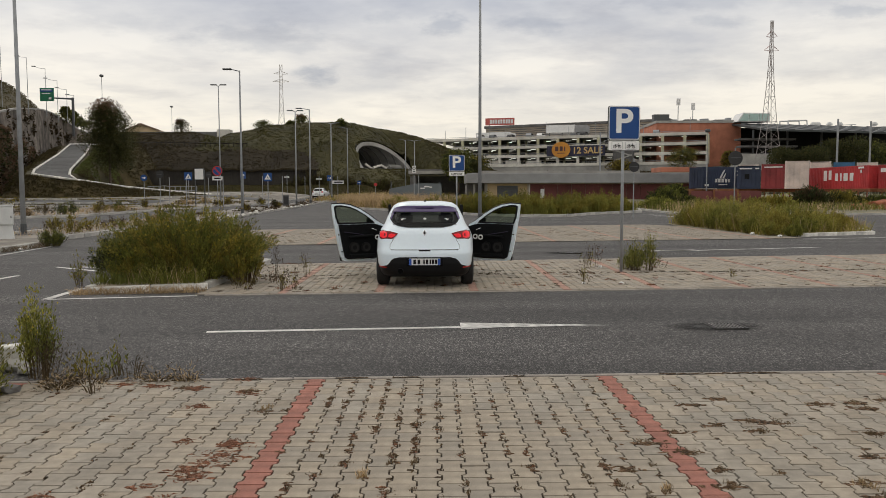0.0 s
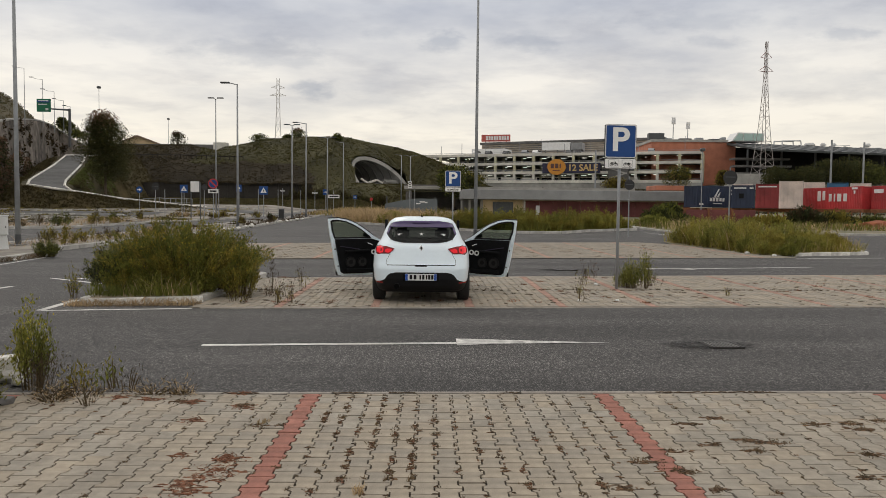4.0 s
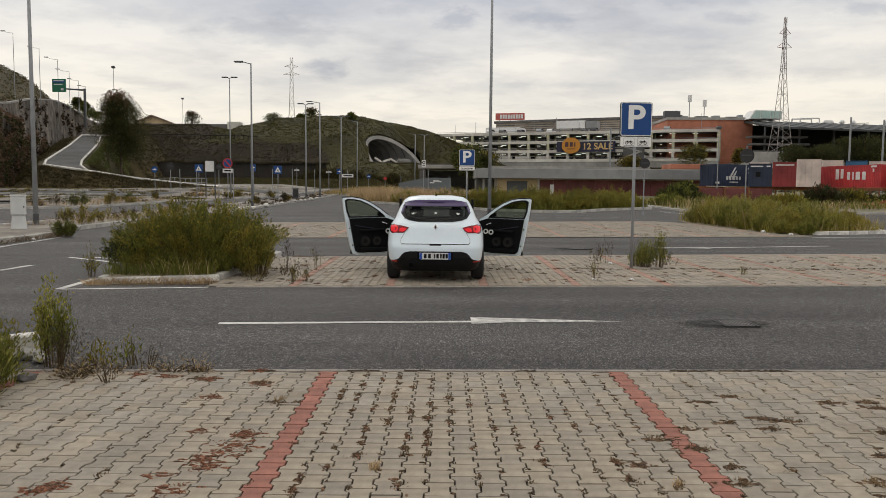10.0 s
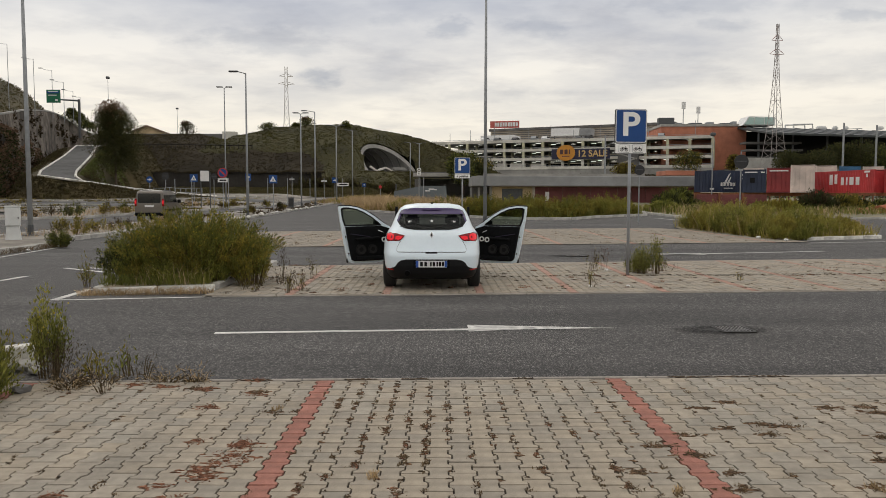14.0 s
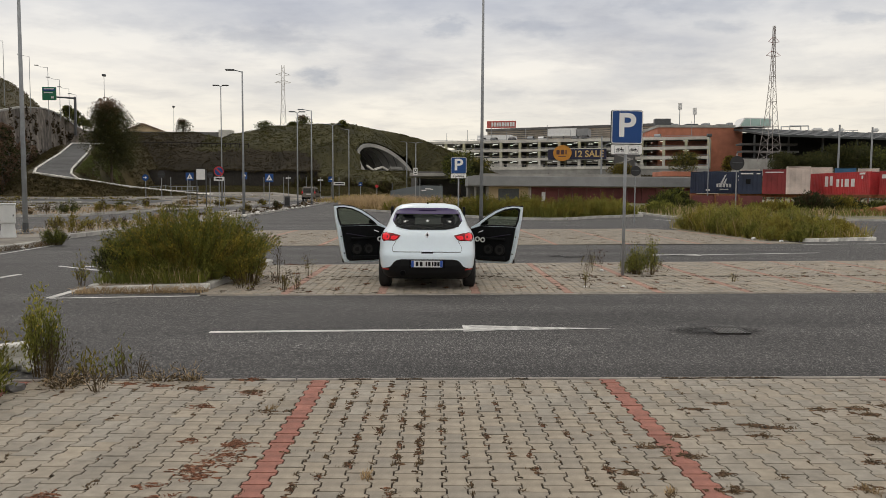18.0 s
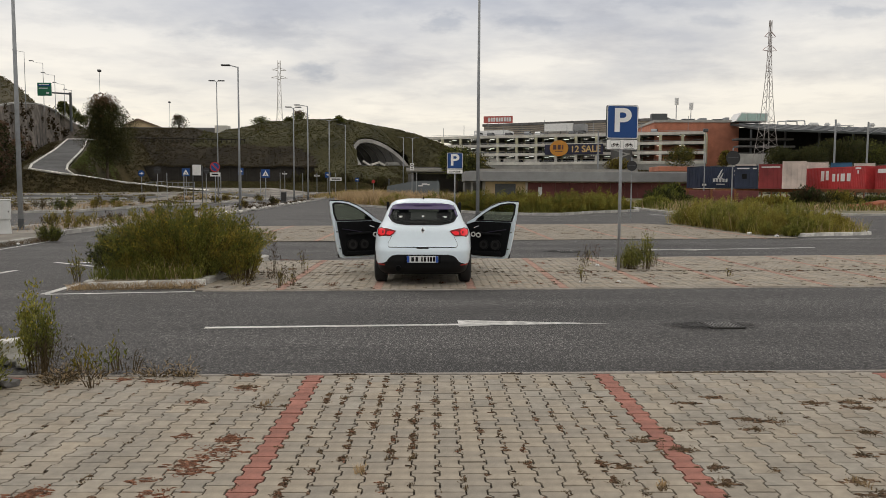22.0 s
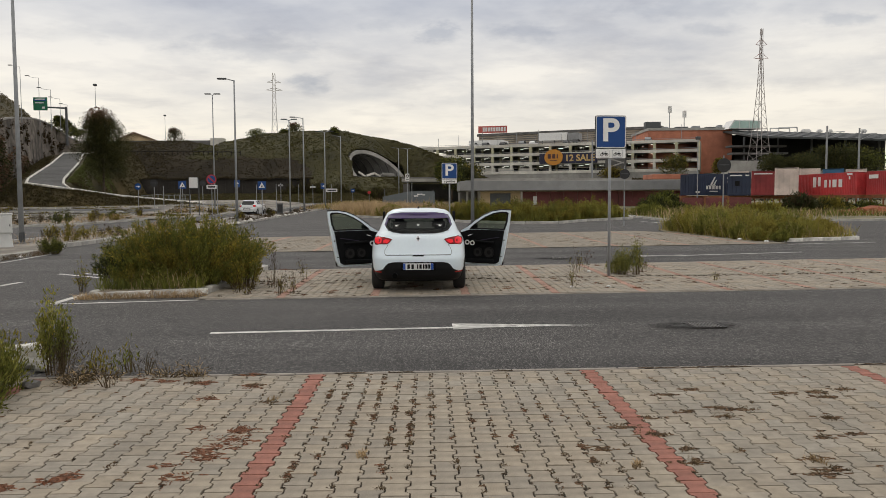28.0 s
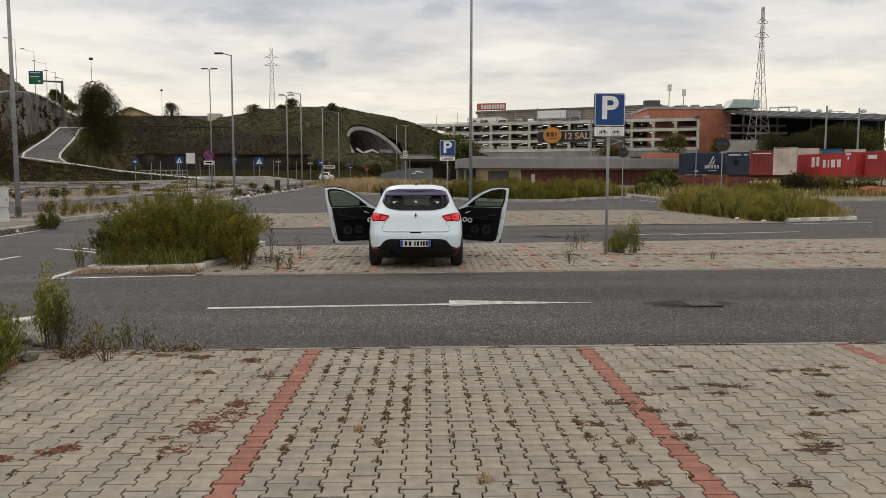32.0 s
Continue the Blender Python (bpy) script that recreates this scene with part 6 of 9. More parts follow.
navy = container(ray_at(1268, 300, 93.5)[0], 93.5, ZC, 6.06, 20, CM["navy"], "navy blue freight container with white markings",
                 [(-1.0, 0.95, 0.30, 0.42, "white"), (-0.55, 0.95, 0.36, 0.42, "white"), (-0.05, 0.95, 0.36, 0.42, "white"), (0.45, 0.95, 0.34, 0.42, "white"), (0.9, 0.95, 0.3, 0.42, "white"), (0.0, 0.48, 1.3, 0.13, "white"), (-2.4, 0.4, 0.6, 0.22, "white"), (2.4, 2.1, 0.7, 0.16, "white"), (2.2, 1.65, 0.25, 0.16, "white")])
sail_mark(navy, -0.55, 1.25)
second = end_on(1326, 86.0, ZN, CM["navy"], "navy container with its doors towards the car park")
for y, z, w, h in ((0.35, 2.2, 1.3, 0.14), (-0.85, 2.2, 0.4, 0.14)):
    part("marking", bx(0.012, w, h, -3.07, y, z), M["white"], second, "white painted marking")
part("door_plate", bx(0.02, 0.5, 0.55, -3.07, 0.2, 1.1), M["black"], second)
dark = end_on(1369, 85.0, ZN, CM["dark_red"], "dark red freight container with faded lettering", 2.75)
part("marking", bx(0.012, 1.9, 0.12, -3.07, 0, 2.35), M["white"], dark, "faded white lettering bar")
end_on(1411, 84.0, ZN, CM["white"], "cream freight container with corrugated sides", 3.05)
end_on(1452, 96.5, ZC + 0.3, CM["white"], "cream freight container behind the red one", 3.1)
end_on(1325, 101.0, ZC, CM["white"], "cream freight container behind the navy one", 3.2)
end_on(1494, 98.0, ZC + 0.3, CM["blue"], "blue freight container at the back of the yard", 3.1)
end_on(1535, 99.0, ZC + 0.3, CM["white"], "cream freight container at the back of the yard", 3.1)
container(45.95, 86.1, ZC - 0.1, 12.19, -83, CM["red"], "long bright red freight container with large white lettering bars",
          [(-1.15, 1.5, 0.6, 1.15, "white"), (-0.3, 1.55, 0.5, 1.05, "white"), (0.85, 1.3, 0.5, 0.85, "white"), (1.6, 1.3, 0.26, 0.85, "white"), (2.4, 1.3, 0.7, 0.85, "white"), (3.4, 1.3, 0.6, 0.85, "white"), (-5.0, 1.75, 0.8, 0.7, "white"), (4.9, 2.25, 0.9, 0.2, "white"), (4.9, 1.85, 0.25, 0.35, "white")], h=2.45)
container(48.2, 73.6, ZC - 0.1, 12.19, -83, CM["red"], "bright red freight container with white lettering", [(-5.0, 1.9, 1.4, 0.4, "white")], h=2.45)


def wagon(x, y, length, rz):
    w = thing("flat_wagon", pose(x, y, 0, 0, 0, rz), "rusty flat rail wagon under the containers", "rail wagon", group="rail wagons")
    part("deck", bx(length, 2.5, 0.35, 0, 0, 1.62, bevel=0.02), M["rust"], w)
    for i in range(int(length / 2)):
        part("stake", bx(0.12, 0.12, 1.1, -length / 2 + 1 + i * 2, -1.2, 0.6), M["rust"], w)
    for sx in (-0.38, -0.28, 0.28, 0.38):
        for sy in (-0.75, 0.75):
            part("wheel", tube((sx * length, sy - 0.07, 0.46), (sx * length, sy + 0.07, 0.46), 0.46, 0.46, 16), M["steel_dark"], w)
    part("bogie", bx(length * 0.22, 1.9, 0.4, length * 0.33, 0, 0.5), M["rust"], w)
    part("bogie", bx(length * 0.22, 1.9, 0.4, -length * 0.33, 0, 0.5), M["rust"], w)


wagon(32.9, 93.6, 7, 20)
wagon(37.3, 87.4, 9.5, -14)
wagon(50.5, 99.0, 16, 0)
wagon(45.95, 86.1, 13, -83)
wagon(48.2, 73.6, 13, -83)


# ---- lattice pylons ----
def pylon(x, y, z0, h, wbase, wtop, arms, label, bar=0.09, panels=14, metal="pylon"):
    p = thing("pylon", pose(x, y, z0, 0, 0, 8), label, "pylon", group="lattice pylons")
    wid = lambda f: wtop + (wbase - wtop) * (1 - f) ** 2.0
    for sx, sy in ((1, 1), (1, -1), (-1, -1), (-1, 1)):
        v, f = [], []
        for k in range(panels + 1):
            w, n = wid(k / panels) / 2, 4 * k
            v.extend((sx * w + bar * 0.7 * dx, sy * w + bar * 0.7 * dy, h * k / panels) for dx, dy in ((1, 1), (-1, 1), (-1, -1), (1, -1)))
            if k:
                f.extend((n - 4 + q, n - 4 + (q + 1) % 4, n + (q + 1) % 4, n + q) for q in range(4))
        raw("leg", v, f + [(3, 2, 1, 0), tuple(len(v) - 4 + q for q in range(4))], M[metal], p)
    bm = None
    c = ((1, 1), (1, -1), (-1, -1), (-1, 1))
    for k in range(panels):
        f0, f1 = k / panels, (k + 1) / panels
        for q in range(4):
            a, b = c[q], c[(q + 1) % 4]
            w0, w1 = wid(f0) / 2, wid(f1) / 2
            if k % 2:
                a, b = b, a
            bm = tube((a[0] * w0, a[1] * w0, f0 * h), (b[0] * w1, b[1] * w1, f1 * h), bar * 0.55, bar * 0.55, 4, bm)
            if k % 3 == 0:
                bm = tube((a[0] * w0, a[1] * w0, f0 * h), (b[0] * w0, b[1] * w0, f0 * h), bar * 0.5, bar * 0.5, 4, bm)
    part("bracing", bm, M[metal], p)
    for fz, ln in arms:
        bm = None
        for s in (1, -1):
            for dy in (-wtop / 2, wtop / 2):
                bm = tube((s * wtop / 2, dy, fz * h), (s * ln, 0, fz * h + 0.15), bar * 0.6, bar * 0.5, 4, bm)
                bm = tube((s * wtop / 2, dy, fz * h + 1.2), (s * ln, 0, fz * h + 0.15), bar * 0.5, bar * 0.5, 4, bm)
        part("cross_arm", bm, M["pylon_red"] if metal == "pylon" else M[metal], p)
    return p


M["pylon_red"] = mat("faded_red_steel", (0.34, 0.15, 0.14), 0.6, 0.2, var=0.15, scale=1.0, bump=0)
M["pylon"] = mat("pylon_steel", (0.36, 0.33, 0.32), 0.6, 0.3, var=0.15, scale=1.0, bump=0)
# distance haze is mixed into the far pylon's paler steel colour
M["pylon_far"] = mat("hazy_pylon_steel", (0.62, 0.61, 0.60), 0.7, 0.0, var=0.1, scale=1.0, bump=0)
pylon(ray_at(1364, 200, 165)[0] - 0.2, 165, 6.0, 32.0, 4.4, 0.40, ((0.80, 1.7), (0.89, 1.3)), "tall lattice steel pylon with short reddish cross arms", 0.065, 18)
pylon(ray_at(498, 160, 400)[0], 400, 1.5, 66.0, 9.0, 1.3, ((0.865, 4.2), (0.925, 3.6)), "lattice pylon far beyond the hill, haze painted into its pale colour", 0.15, 14, "pylon_far")


def mast(x, y, h, r, label, z=0.0, arm=0.0):
    p = thing("lamp_mast", pose(x, y, z), label, "street lamp", group="lamps on the upper road")
    part("pole", tube((0, 0, 0), (0, 0, h), r, r * 0.6, 8), M["steel"], p)
    if arm:
        bm = None
        for i in range(5):
            a, b = math.pi / 2 * i / 5, math.pi / 2 * (i + 1) / 5
            bm = tube((-arm * math.sin(a), 0, h + 0.5 * arm * (1 - math.cos(a)) * 0.5), (-arm * math.sin(b), 0, h + 0.5 * arm * (1 - math.cos(b)) * 0.5), r * 0.5, r * 0.5, 5, bm)
        part("arm", bm, M["steel"], p)
        part("lamp_head", bx(0.55, 0.25, 0.10, -arm - 0.2, 0, h + arm * 0.25 - 0.08), M["steel_dark"], p)
    else:
        part("lamp_head", bx(0.5, 0.5, 0.35, 0, 0, h - 0.2, bevel=0.08), M["steel_dark"], p)
    return p


for px, top, base, d, arm in ((0, 70, 200, 110, 1.2), (47, 97, 200, 115, 1.2), (101, 137, 215, 122, 1.6), (118, 154, 215, 130, 1.4), (131, 166, 215, 134, 0.9), (80, 116, 205, 118, 1.5), (180, 133, 250, 118, 0), (304, 188, 245, 172, 0), (961, 228, 250, 260, 0)):
    a, b = ray_at(px, top, d), ray_at(px, base, d)
    mast(a[0], d, a[2] - b[2] - arm * 0.25, 0.055, "slim lamp post on the upper road", b[2], arm)


def road_gantry():
    a, b = ray_at(130, 205, 118), ray_at(130, 172, 118)
    g = thing("gantry_sign", pose(a[0], 118, a[2] - 3), "green motorway direction sign on a bent steel gantry", "road sign")
    h = b[2] - a[2] + 3
    part("post", tube((0, 0, 0), (0, 0, h), 0.19, 0.16, 10), M["steel_dark"], g)
    part("beam", tube((0, 0, h - 0.2), (-3.6, 0, h), 0.14, 0.10, 8), M["steel_dark"], g)
    part("panel", bx(2.1, 0.15, 1.95, -3.7, -0.3, h - 0.55, bevel=0.03), M["green"], g)
    part("panel_band", bx(1.8, 0.02, 0.35, -3.7, -0.4, h + 0.85), M["blue"], g)
    part("text_bar", bx(1.5, 0.02, 0.14, -3.7, -0.42, h + 1.05), M["white"], g)
    part("text_bar", bx(1.3, 0.02, 0.14, -3.8, -0.4, h + 0.5), M["white"], g)
    part("text_bar", bx(0.4, 0.02, 0.3, -3.2, -0.4, h - 0.3), M["white"], g)


road_gantry()


M["roof_tan"] = mat("weathered_roof_tiles", (0.27, 0.19, 0.14), 0.9, var=0.25, scale=1.2, bump=0.3, bscale=6)


def house():
    c = ray_at(246, 239, 195)
    h = thing("house", pose(c[0], 200, c[2] - 2.6, 0, 0, 8), "small cream house with a low gabled roof", "house")
    part("wall", bx(8.0, 8, 3.8, 0, 0, 0), M["ochre"], h)
    part("gable", plate_bm([(-4.0, 3.8), (4.0, 3.8), (-0.3, 5.4)], -4.0, 4.0), M["ochre"], h)
    for s, q in ((-1, (-4.5, 3.65)), (1, (4.6, 3.6))):
        part("roof", plate_bm([(-0.3, 5.4), (-0.3, 5.75), (q[0], q[1] + 0.35), (q[0], q[1])], -4.5, 4.5), M["roof_tan"], h)


house()


def upper_wall():
    """Parapet and rail along the upper road."""
    w = thing("parapet_upper_road", pose(0, 0, 0), "dark parapet wall with a rail along the upper road", "wall", kind="structure")
    for i in range(10):
        part("panel", bx(3.99, 0.4, 2.3, -88 + i * 4, 186, 14.0), M["concrete_dark"], w)
    part("abutment", bx(3.0, 3.0, 2.6, -49.8, 184, 14.0, bevel=0.05), M["concrete_pale"], w)


upper_wall()


def terrace_rail():
    r = thing("guard_rail", pose(0, 0, 0), "dark rusty guard rail along the hill's terrace", "guard rail")
    a, b = Vector(ray_at(212, 250, 163)), Vector(ray_at(425, 252, 163))
    n = 26
    prev = None
    for i in range(n + 1):
        x = a.x + (b.x - a.x) * i / n
        y = next((q for q in steps(154, 184, 0.25) if tunnel_hill(x, q) > 11.6), 170.0)
        z = tunnel_hill(x, y)
        part("post", bx(0.14, 0.14, 1.3, x, y, z - 0.3), M["wall_dark"], r)
        if prev:
            part("rail", tube((prev[0], prev[1] - 0.1, prev[2] + 0.8), (x, y - 0.1, z + 0.8), 0.10, 0.10, 6), M["wall_dark"], r)
        prev = (x, y, z)


terrace_rail()


def hill_core():
    """Solid earth inside the hill, behind the tunnel."""
    bm = bx(37, 3, 12.0, -21.5, 201, 0.2)
    bm = bx(8, 3, 9.3, 1.0, 201, 0.2, bm=bm)
    bm = bx(3, 18, 6.0, 3.0, 192, 0.2, bm=bm)
    tagged(part("hill_core", bm, M["hill"], None), "brown earth of the hill behind the tunnel", "hill", kind="structure")


hill_core()


def low_fence():
    f = thing("low_fence", pose(0, 0, 0), "pale galvanised low railing beside the ramp's foot", "railing")
    a, b = Vector(ray_at(262, 318, 104)), Vector(ray_at(348, 322, 104))
    n = 9
    for i in range(n + 1):
        x = a.x + (b.x - a.x) * i / n
        z = max(plateau(x, 104), bank(x, 104))
        part("post", tube((x, 104, z - 0.2), (x, 104, z + 1.15), 0.05, 0.05, 6), M["steel"], f)
        if i < n:
            x1 = a.x + (b.x - a.x) * (i + 1) / n
            z1 = max(plateau(x1, 104), bank(x1, 104))
            for h in (0.55, 1.1):
                part("rail", tube((x, 103.95, z + h), (x1, 103.95, z1 + h), 0.035, 0.035, 6), M["steel"], f)


low_fence()


def soil_heap():
    bm = bmesh.new()
    bmesh.ops.create_icosphere(bm, subdivisions=3, radius=1.0)
    for v in bm.verts:
        n = noise.noise(v.co * 1.7 + Vector((3, 0, 0))) + 0.5 * noise.noise(v.co * 4.0)
        v.co *= 1 + 0.35 * n
        v.co.x *= 2.6
        v.co.z = max(-0.2, v.co.z * 0.62)
    ob = part("soil_heap", bm, M["red_soil"], None)
    c = ray_at(1560, 362, 62)
    ob.matrix_basis = pose(c[0], 62, gz(62) + 0.1)
    tagged(ob, "low heap of orange-red soil on the verge", "soil heap")


M["red_soil"] = mat("orange_red_soil", (0.30, 0.10, 0.05), 0.97, var=0.35, scale=2.0, bump=0.8, bscale=9)
soil_heap()


# ---- the shopping centre and its parking decks ----
def garage():
    g = thing("parking_garage", pose(-2.5, 244, 0, 0, 0, -21.8), "pale concrete multi-storey car park with open decks", "building")
    L, D = 84.0, 26.0
    levels = (9.7, 12.4, 15.1, 17.8)
    part("ground_slab", bx(L, D, 9.7, L / 2, D / 2, 0), M["concrete"], g)
    # pale infill walls, shutters and white hangings on the lowest open deck
    for x, w, h in ((28.0, 4.8, 1.5), (34.5, 4.6, 1.3), (22.5, 4.2, 1.6), (64.5, 4.0, 1.2)):
        part("infill_wall", bx(w, 0.2, h, x, 1.2, 9.9), M["concrete_pale"], g)
    for i in range(9):
        part("white_hanging", bx(0.45, 0.12, 0.75, 12.6 + i * 0.95, 0.7, 11.3), M["white"], g)
    for k, z in enumerate(levels):
        part("deck", bx(L, D, 0.3, L / 2, D / 2 + 0.2, z - 0.15), M["concrete"], g)
        band = part("parapet", bx(L, 0.3, 0.85, L / 2, 0, z - 0.25, bevel=0.02), M["concrete_pale"], g)
        part("rail", bx(L, 0.08, 0.08, L / 2, -0.2, z + 0.85), M["steel"], band)
        if k < 3:
            # sheet behind each deck, coloured near-black for the deck's inner shade
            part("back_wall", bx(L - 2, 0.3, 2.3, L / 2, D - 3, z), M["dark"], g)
            n = 14
            for i in range(n + 1):
                x = i * L / n
                part("column", bx(0.75, 0.75, 2.7, x, 0.25, z), M["column"] if k else M["concrete_pale"], g)
                part("column", bx(0.6, 0.6, 2.7, x, 9.0, z), M["column"], g)
            for i in range(26):
                part("ceiling_light", bx(1.5, 0.25, 0.08, 2 + i * 3.15, 4.5 + (i % 2) * 6, z + 2.35), M["lamp"], g)
    part("end_wall", bx(0.4, D, 8.4, L, D / 2, 9.7), M["concrete"], g)
    # stair tower
    part("stair_tower", bx(5.5, 4, 11.0, 61.5, -1.6, 7.5, bevel=0.05), M["concrete_dark"], g)
    for i in range(6):
        part("stair_flight", bx(5.3, 0.2, 0.35, 61.5, -3.7, 8.4 + i * 1.4, rot=(0, 18 if i % 2 else -18, 0)), M["concrete"], g)
    # dark banner under the second deck with the round orange sign
    part("banner", bx(17.2, 0.15, 3.0, 47.45, -0.45, 12.35), M["banner"], g, "dark blue banner with large letters")
    words("12 SALE", 2.6, M["banner_text"], g, pose(50.9, -0.56, 13.85, 90), 0.02, bold=0.06)
    part("round_sign", plate_bm(disc(2.75, 43.2, 14.2, 30, 2.35), -1.0, -0.6), M["sign_orange"], g, "round orange sign")
    for u, w in ((-1.25, 0.95), (0.1, 0.9), (1.15, 0.35)):
        part("sign_symbol", plate_bm(rounded(w, 1.35, 0.16, 43.2 + u, 14.5), -1.1, -1.0), M["symbol"], g)
    part("sign_symbol", plate_bm(rounded(2.2, 0.22, 0.05, 43.2, 13.2), -1.1, -1.0), M["symbol"], g)
    # things on the roof deck
    for i, x in enumerate((4, 11, 19, 24, 30, 37, 44, 52, 58, 66, 72, 79)):
        p = part("roof_lamp", tube((x, 6, 17.9), (x, 6, 21.5 + (i % 3) * 0.8), 0.09, 0.07, 6), M["steel"], g)
    part("stair_head", bx(11, 8, 2.9, 18.5, 14, 17.9), M["white"], g)
    part("roof_plant", bx(9.0, 5, 2.4, 39.5, 17, 20.4, bevel=0.05), M["white"], g, "pale grey plant room on posts")
    part("roof_plant", bx(3.6, 5, 2.2, 46.0, 17, 20.4, bevel=0.05), M["grey_roof"], g)
    for x in (36, 40, 44, 47):
        part("plant_post", tube((x, 15, 17.9), (x, 15, 20.5), 0.15, 0.15, 6), M["steel_dark"], g)


M["column"] = mat("cream_column", (0.55, 0.53, 0.36), 0.8, var=0.15, scale=0.8, bump=0.05)
M["lamp"] = mat("fluorescent_tube", (0.8, 0.8, 0.75), 0.4, var=0.02, bump=0, emit=((1.0, 0.97, 0.85), 1.6))
M["banner"] = mat("banner_navy", (0.030, 0.030, 0.065), 0.7, var=0.1, scale=0.6, bump=0)
M["symbol"] = mat("dull_plum_symbol", (0.11, 0.05, 0.045), 0.6, var=0.1, scale=0.6, bump=0)
M["banner_text"] = mat("banner_gold", (0.62, 0.43, 0.17), 0.6, var=0.1, scale=0.6, bump=0)
M["sign_orange"] = mat("sign_orange", (0.62, 0.27, 0.035), 0.55, var=0.08, scale=0.6, bump=0)
garage()


def deck_car(x, z, color, k):
    m = pose(-2.5, 244, 0, 0, 0, -21.8) @ pose(x, 1.9 + (k % 3) * 1.2, z, 0, 0, 90 if k % 2 else 84)
    c = thing("parked_car", m, "small parked car on the top deck", "car", group="cars on the top deck")
    bm = bmesh.new()
    prof = [(-2.0, 0.3), (2.0, 0.3), (2.05, 0.8), (1.1, 0.95), (0.55, 1.42), (-1.3, 1.45), (-1.95, 0.95)]
    plate_bm(prof, -0.82, 0.82, bm)
    part("body", bm, color, c)
    part("window_band", plate_bm([(-1.55, 0.98), (0.95, 0.98), (0.5, 1.36), (-1.25, 1.38)], -0.84, 0.84), M["black"], c)
    for wx in (-1.25, 1.3):
        for wy in (-0.78, 0.78):
            part("wheel", tube((wx, wy - 0.1, 0.31), (wx, wy + 0.1, 0.31), 0.31, 0.31, 12), M["black"], c)


for k, x in enumerate((17.5, 21.0, 26.5, 33.0, 36.2, 46.0, 49.5, 70.0)):
    deck_car(x, 17.98, (M["white"], M["steel_dark"], M["sign_back"], M["steel"])[k % 4], k)


def mall():
    b = thing("shopping_centre", pose(19.0, 286, 0, 0, 0, -27), "long beige shopping centre with flat roof", "building")
    part("wall", bx(66, 24, 23, 33, 12, 2.5), M["beige"], b)
    part("roof_edge", bx(67, 25, 0.9, 33, 12, 25.2), M["concrete_dark"], b)
    for i in range(9):
        part("cladding_line", bx(65, 0.15, 0.22, 33, -0.1, 18.6 + i * 0.72), M["concrete_dark"], b)
    for x in (9, 34.5, 50):
        part("vent_grille", bx(3.6, 0.3, 3.0, x, -0.15, 20.0), M["grey_roof"], b)
    w = thing("terracotta_hall", pose(67.0, 222, 0, 0, 0, -3), "terracotta brick hall with flat roof", "building")
    part("wall", bx(24, 22, 18.5, 9, 11, 3.0), M["brick"], w)
    part("roof_edge", bx(24.6, 22.6, 0.7, 9, 11, 21.5), M["concrete"], w)
    for i, (x, sx, sz) in enumerate(((-0.5, 4.5, 2.4), (3.5, 1.5, 1.0), (8, 3.5, 0.9), (12.5, 2, 1.2), (16.5, 3, 0.8), (19.5, 1.2, 1.4))):
        part("roof_unit", bx(sx, 2.5, sz, x, 6 + i % 2, 22.1, bevel=0.05), (M["steel_dark"], M["steel"])[i % 2], w)
    for x, hh in ((4.6, 6.8), (8.9, 5.4)):
        an = part("antenna_mast", tube((x, 6, 22), (x, 6, 22 + hh), 0.14, 0.1, 8), M["steel"], w)
        for k in range(3):
            part("antenna_panel", bx(0.34, 0.3, 2.0, x + (k - 1) * 0.4, 5.8, 20.4 + hh, bevel=0.03), M["white"], an)
    # red lettered roof sign, drawn as bars
    r = thing("roof_sign", pose(24.6, 291, 26.1, 0, 0, -14), "red roof sign with white bars of lettering", "sign")
    part("panel", bx(11.0, 0.4, 2.6, 0, 0, 0.9), M["roof_red"], r)
    for i in range(9):
        part("letter_bar", bx(0.74, 0.1, 1.5, -3.4 + i * 1.0, -0.28, 1.45), M["white"], r)
    for x in (-4, 0, 4):
        part("post", tube((x, 0.4, 0), (x, 0.4, 1.4), 0.12, 0.12, 6), M["steel_dark"], r)
    # glass skylight
    s = thing("skylight", pose(90.0, 217, 21.5), "pitched glass skylight on the roof", "skylight")
    part("frame", plate_bm([(-4.6, 0), (4.6, 0), (4.6, 2.3), (-2.9, 2.5)], 0.2, 6), M["white"], s)
    for i in range(3):
        part("pane", plate_bm([(-4.1 + i * 2.85, 0.2), (-1.5 + i * 2.85, 0.2), (-1.5 + i * 2.85, 2.1), ((-2.75 if i == 0 else -4.1 + i * 2.85), 2.2)], 0.05, 0.18), M["pane"], s)


M["roof_red"] = mat("faded_red", (0.52, 0.12, 0.10), 0.6, var=0.1, scale=0.5, bump=0)
M["pane"] = mat("greenish_pane", (0.40, 0.56, 0.52), 0.25, var=0.1, scale=0.6, bump=0)
mall()


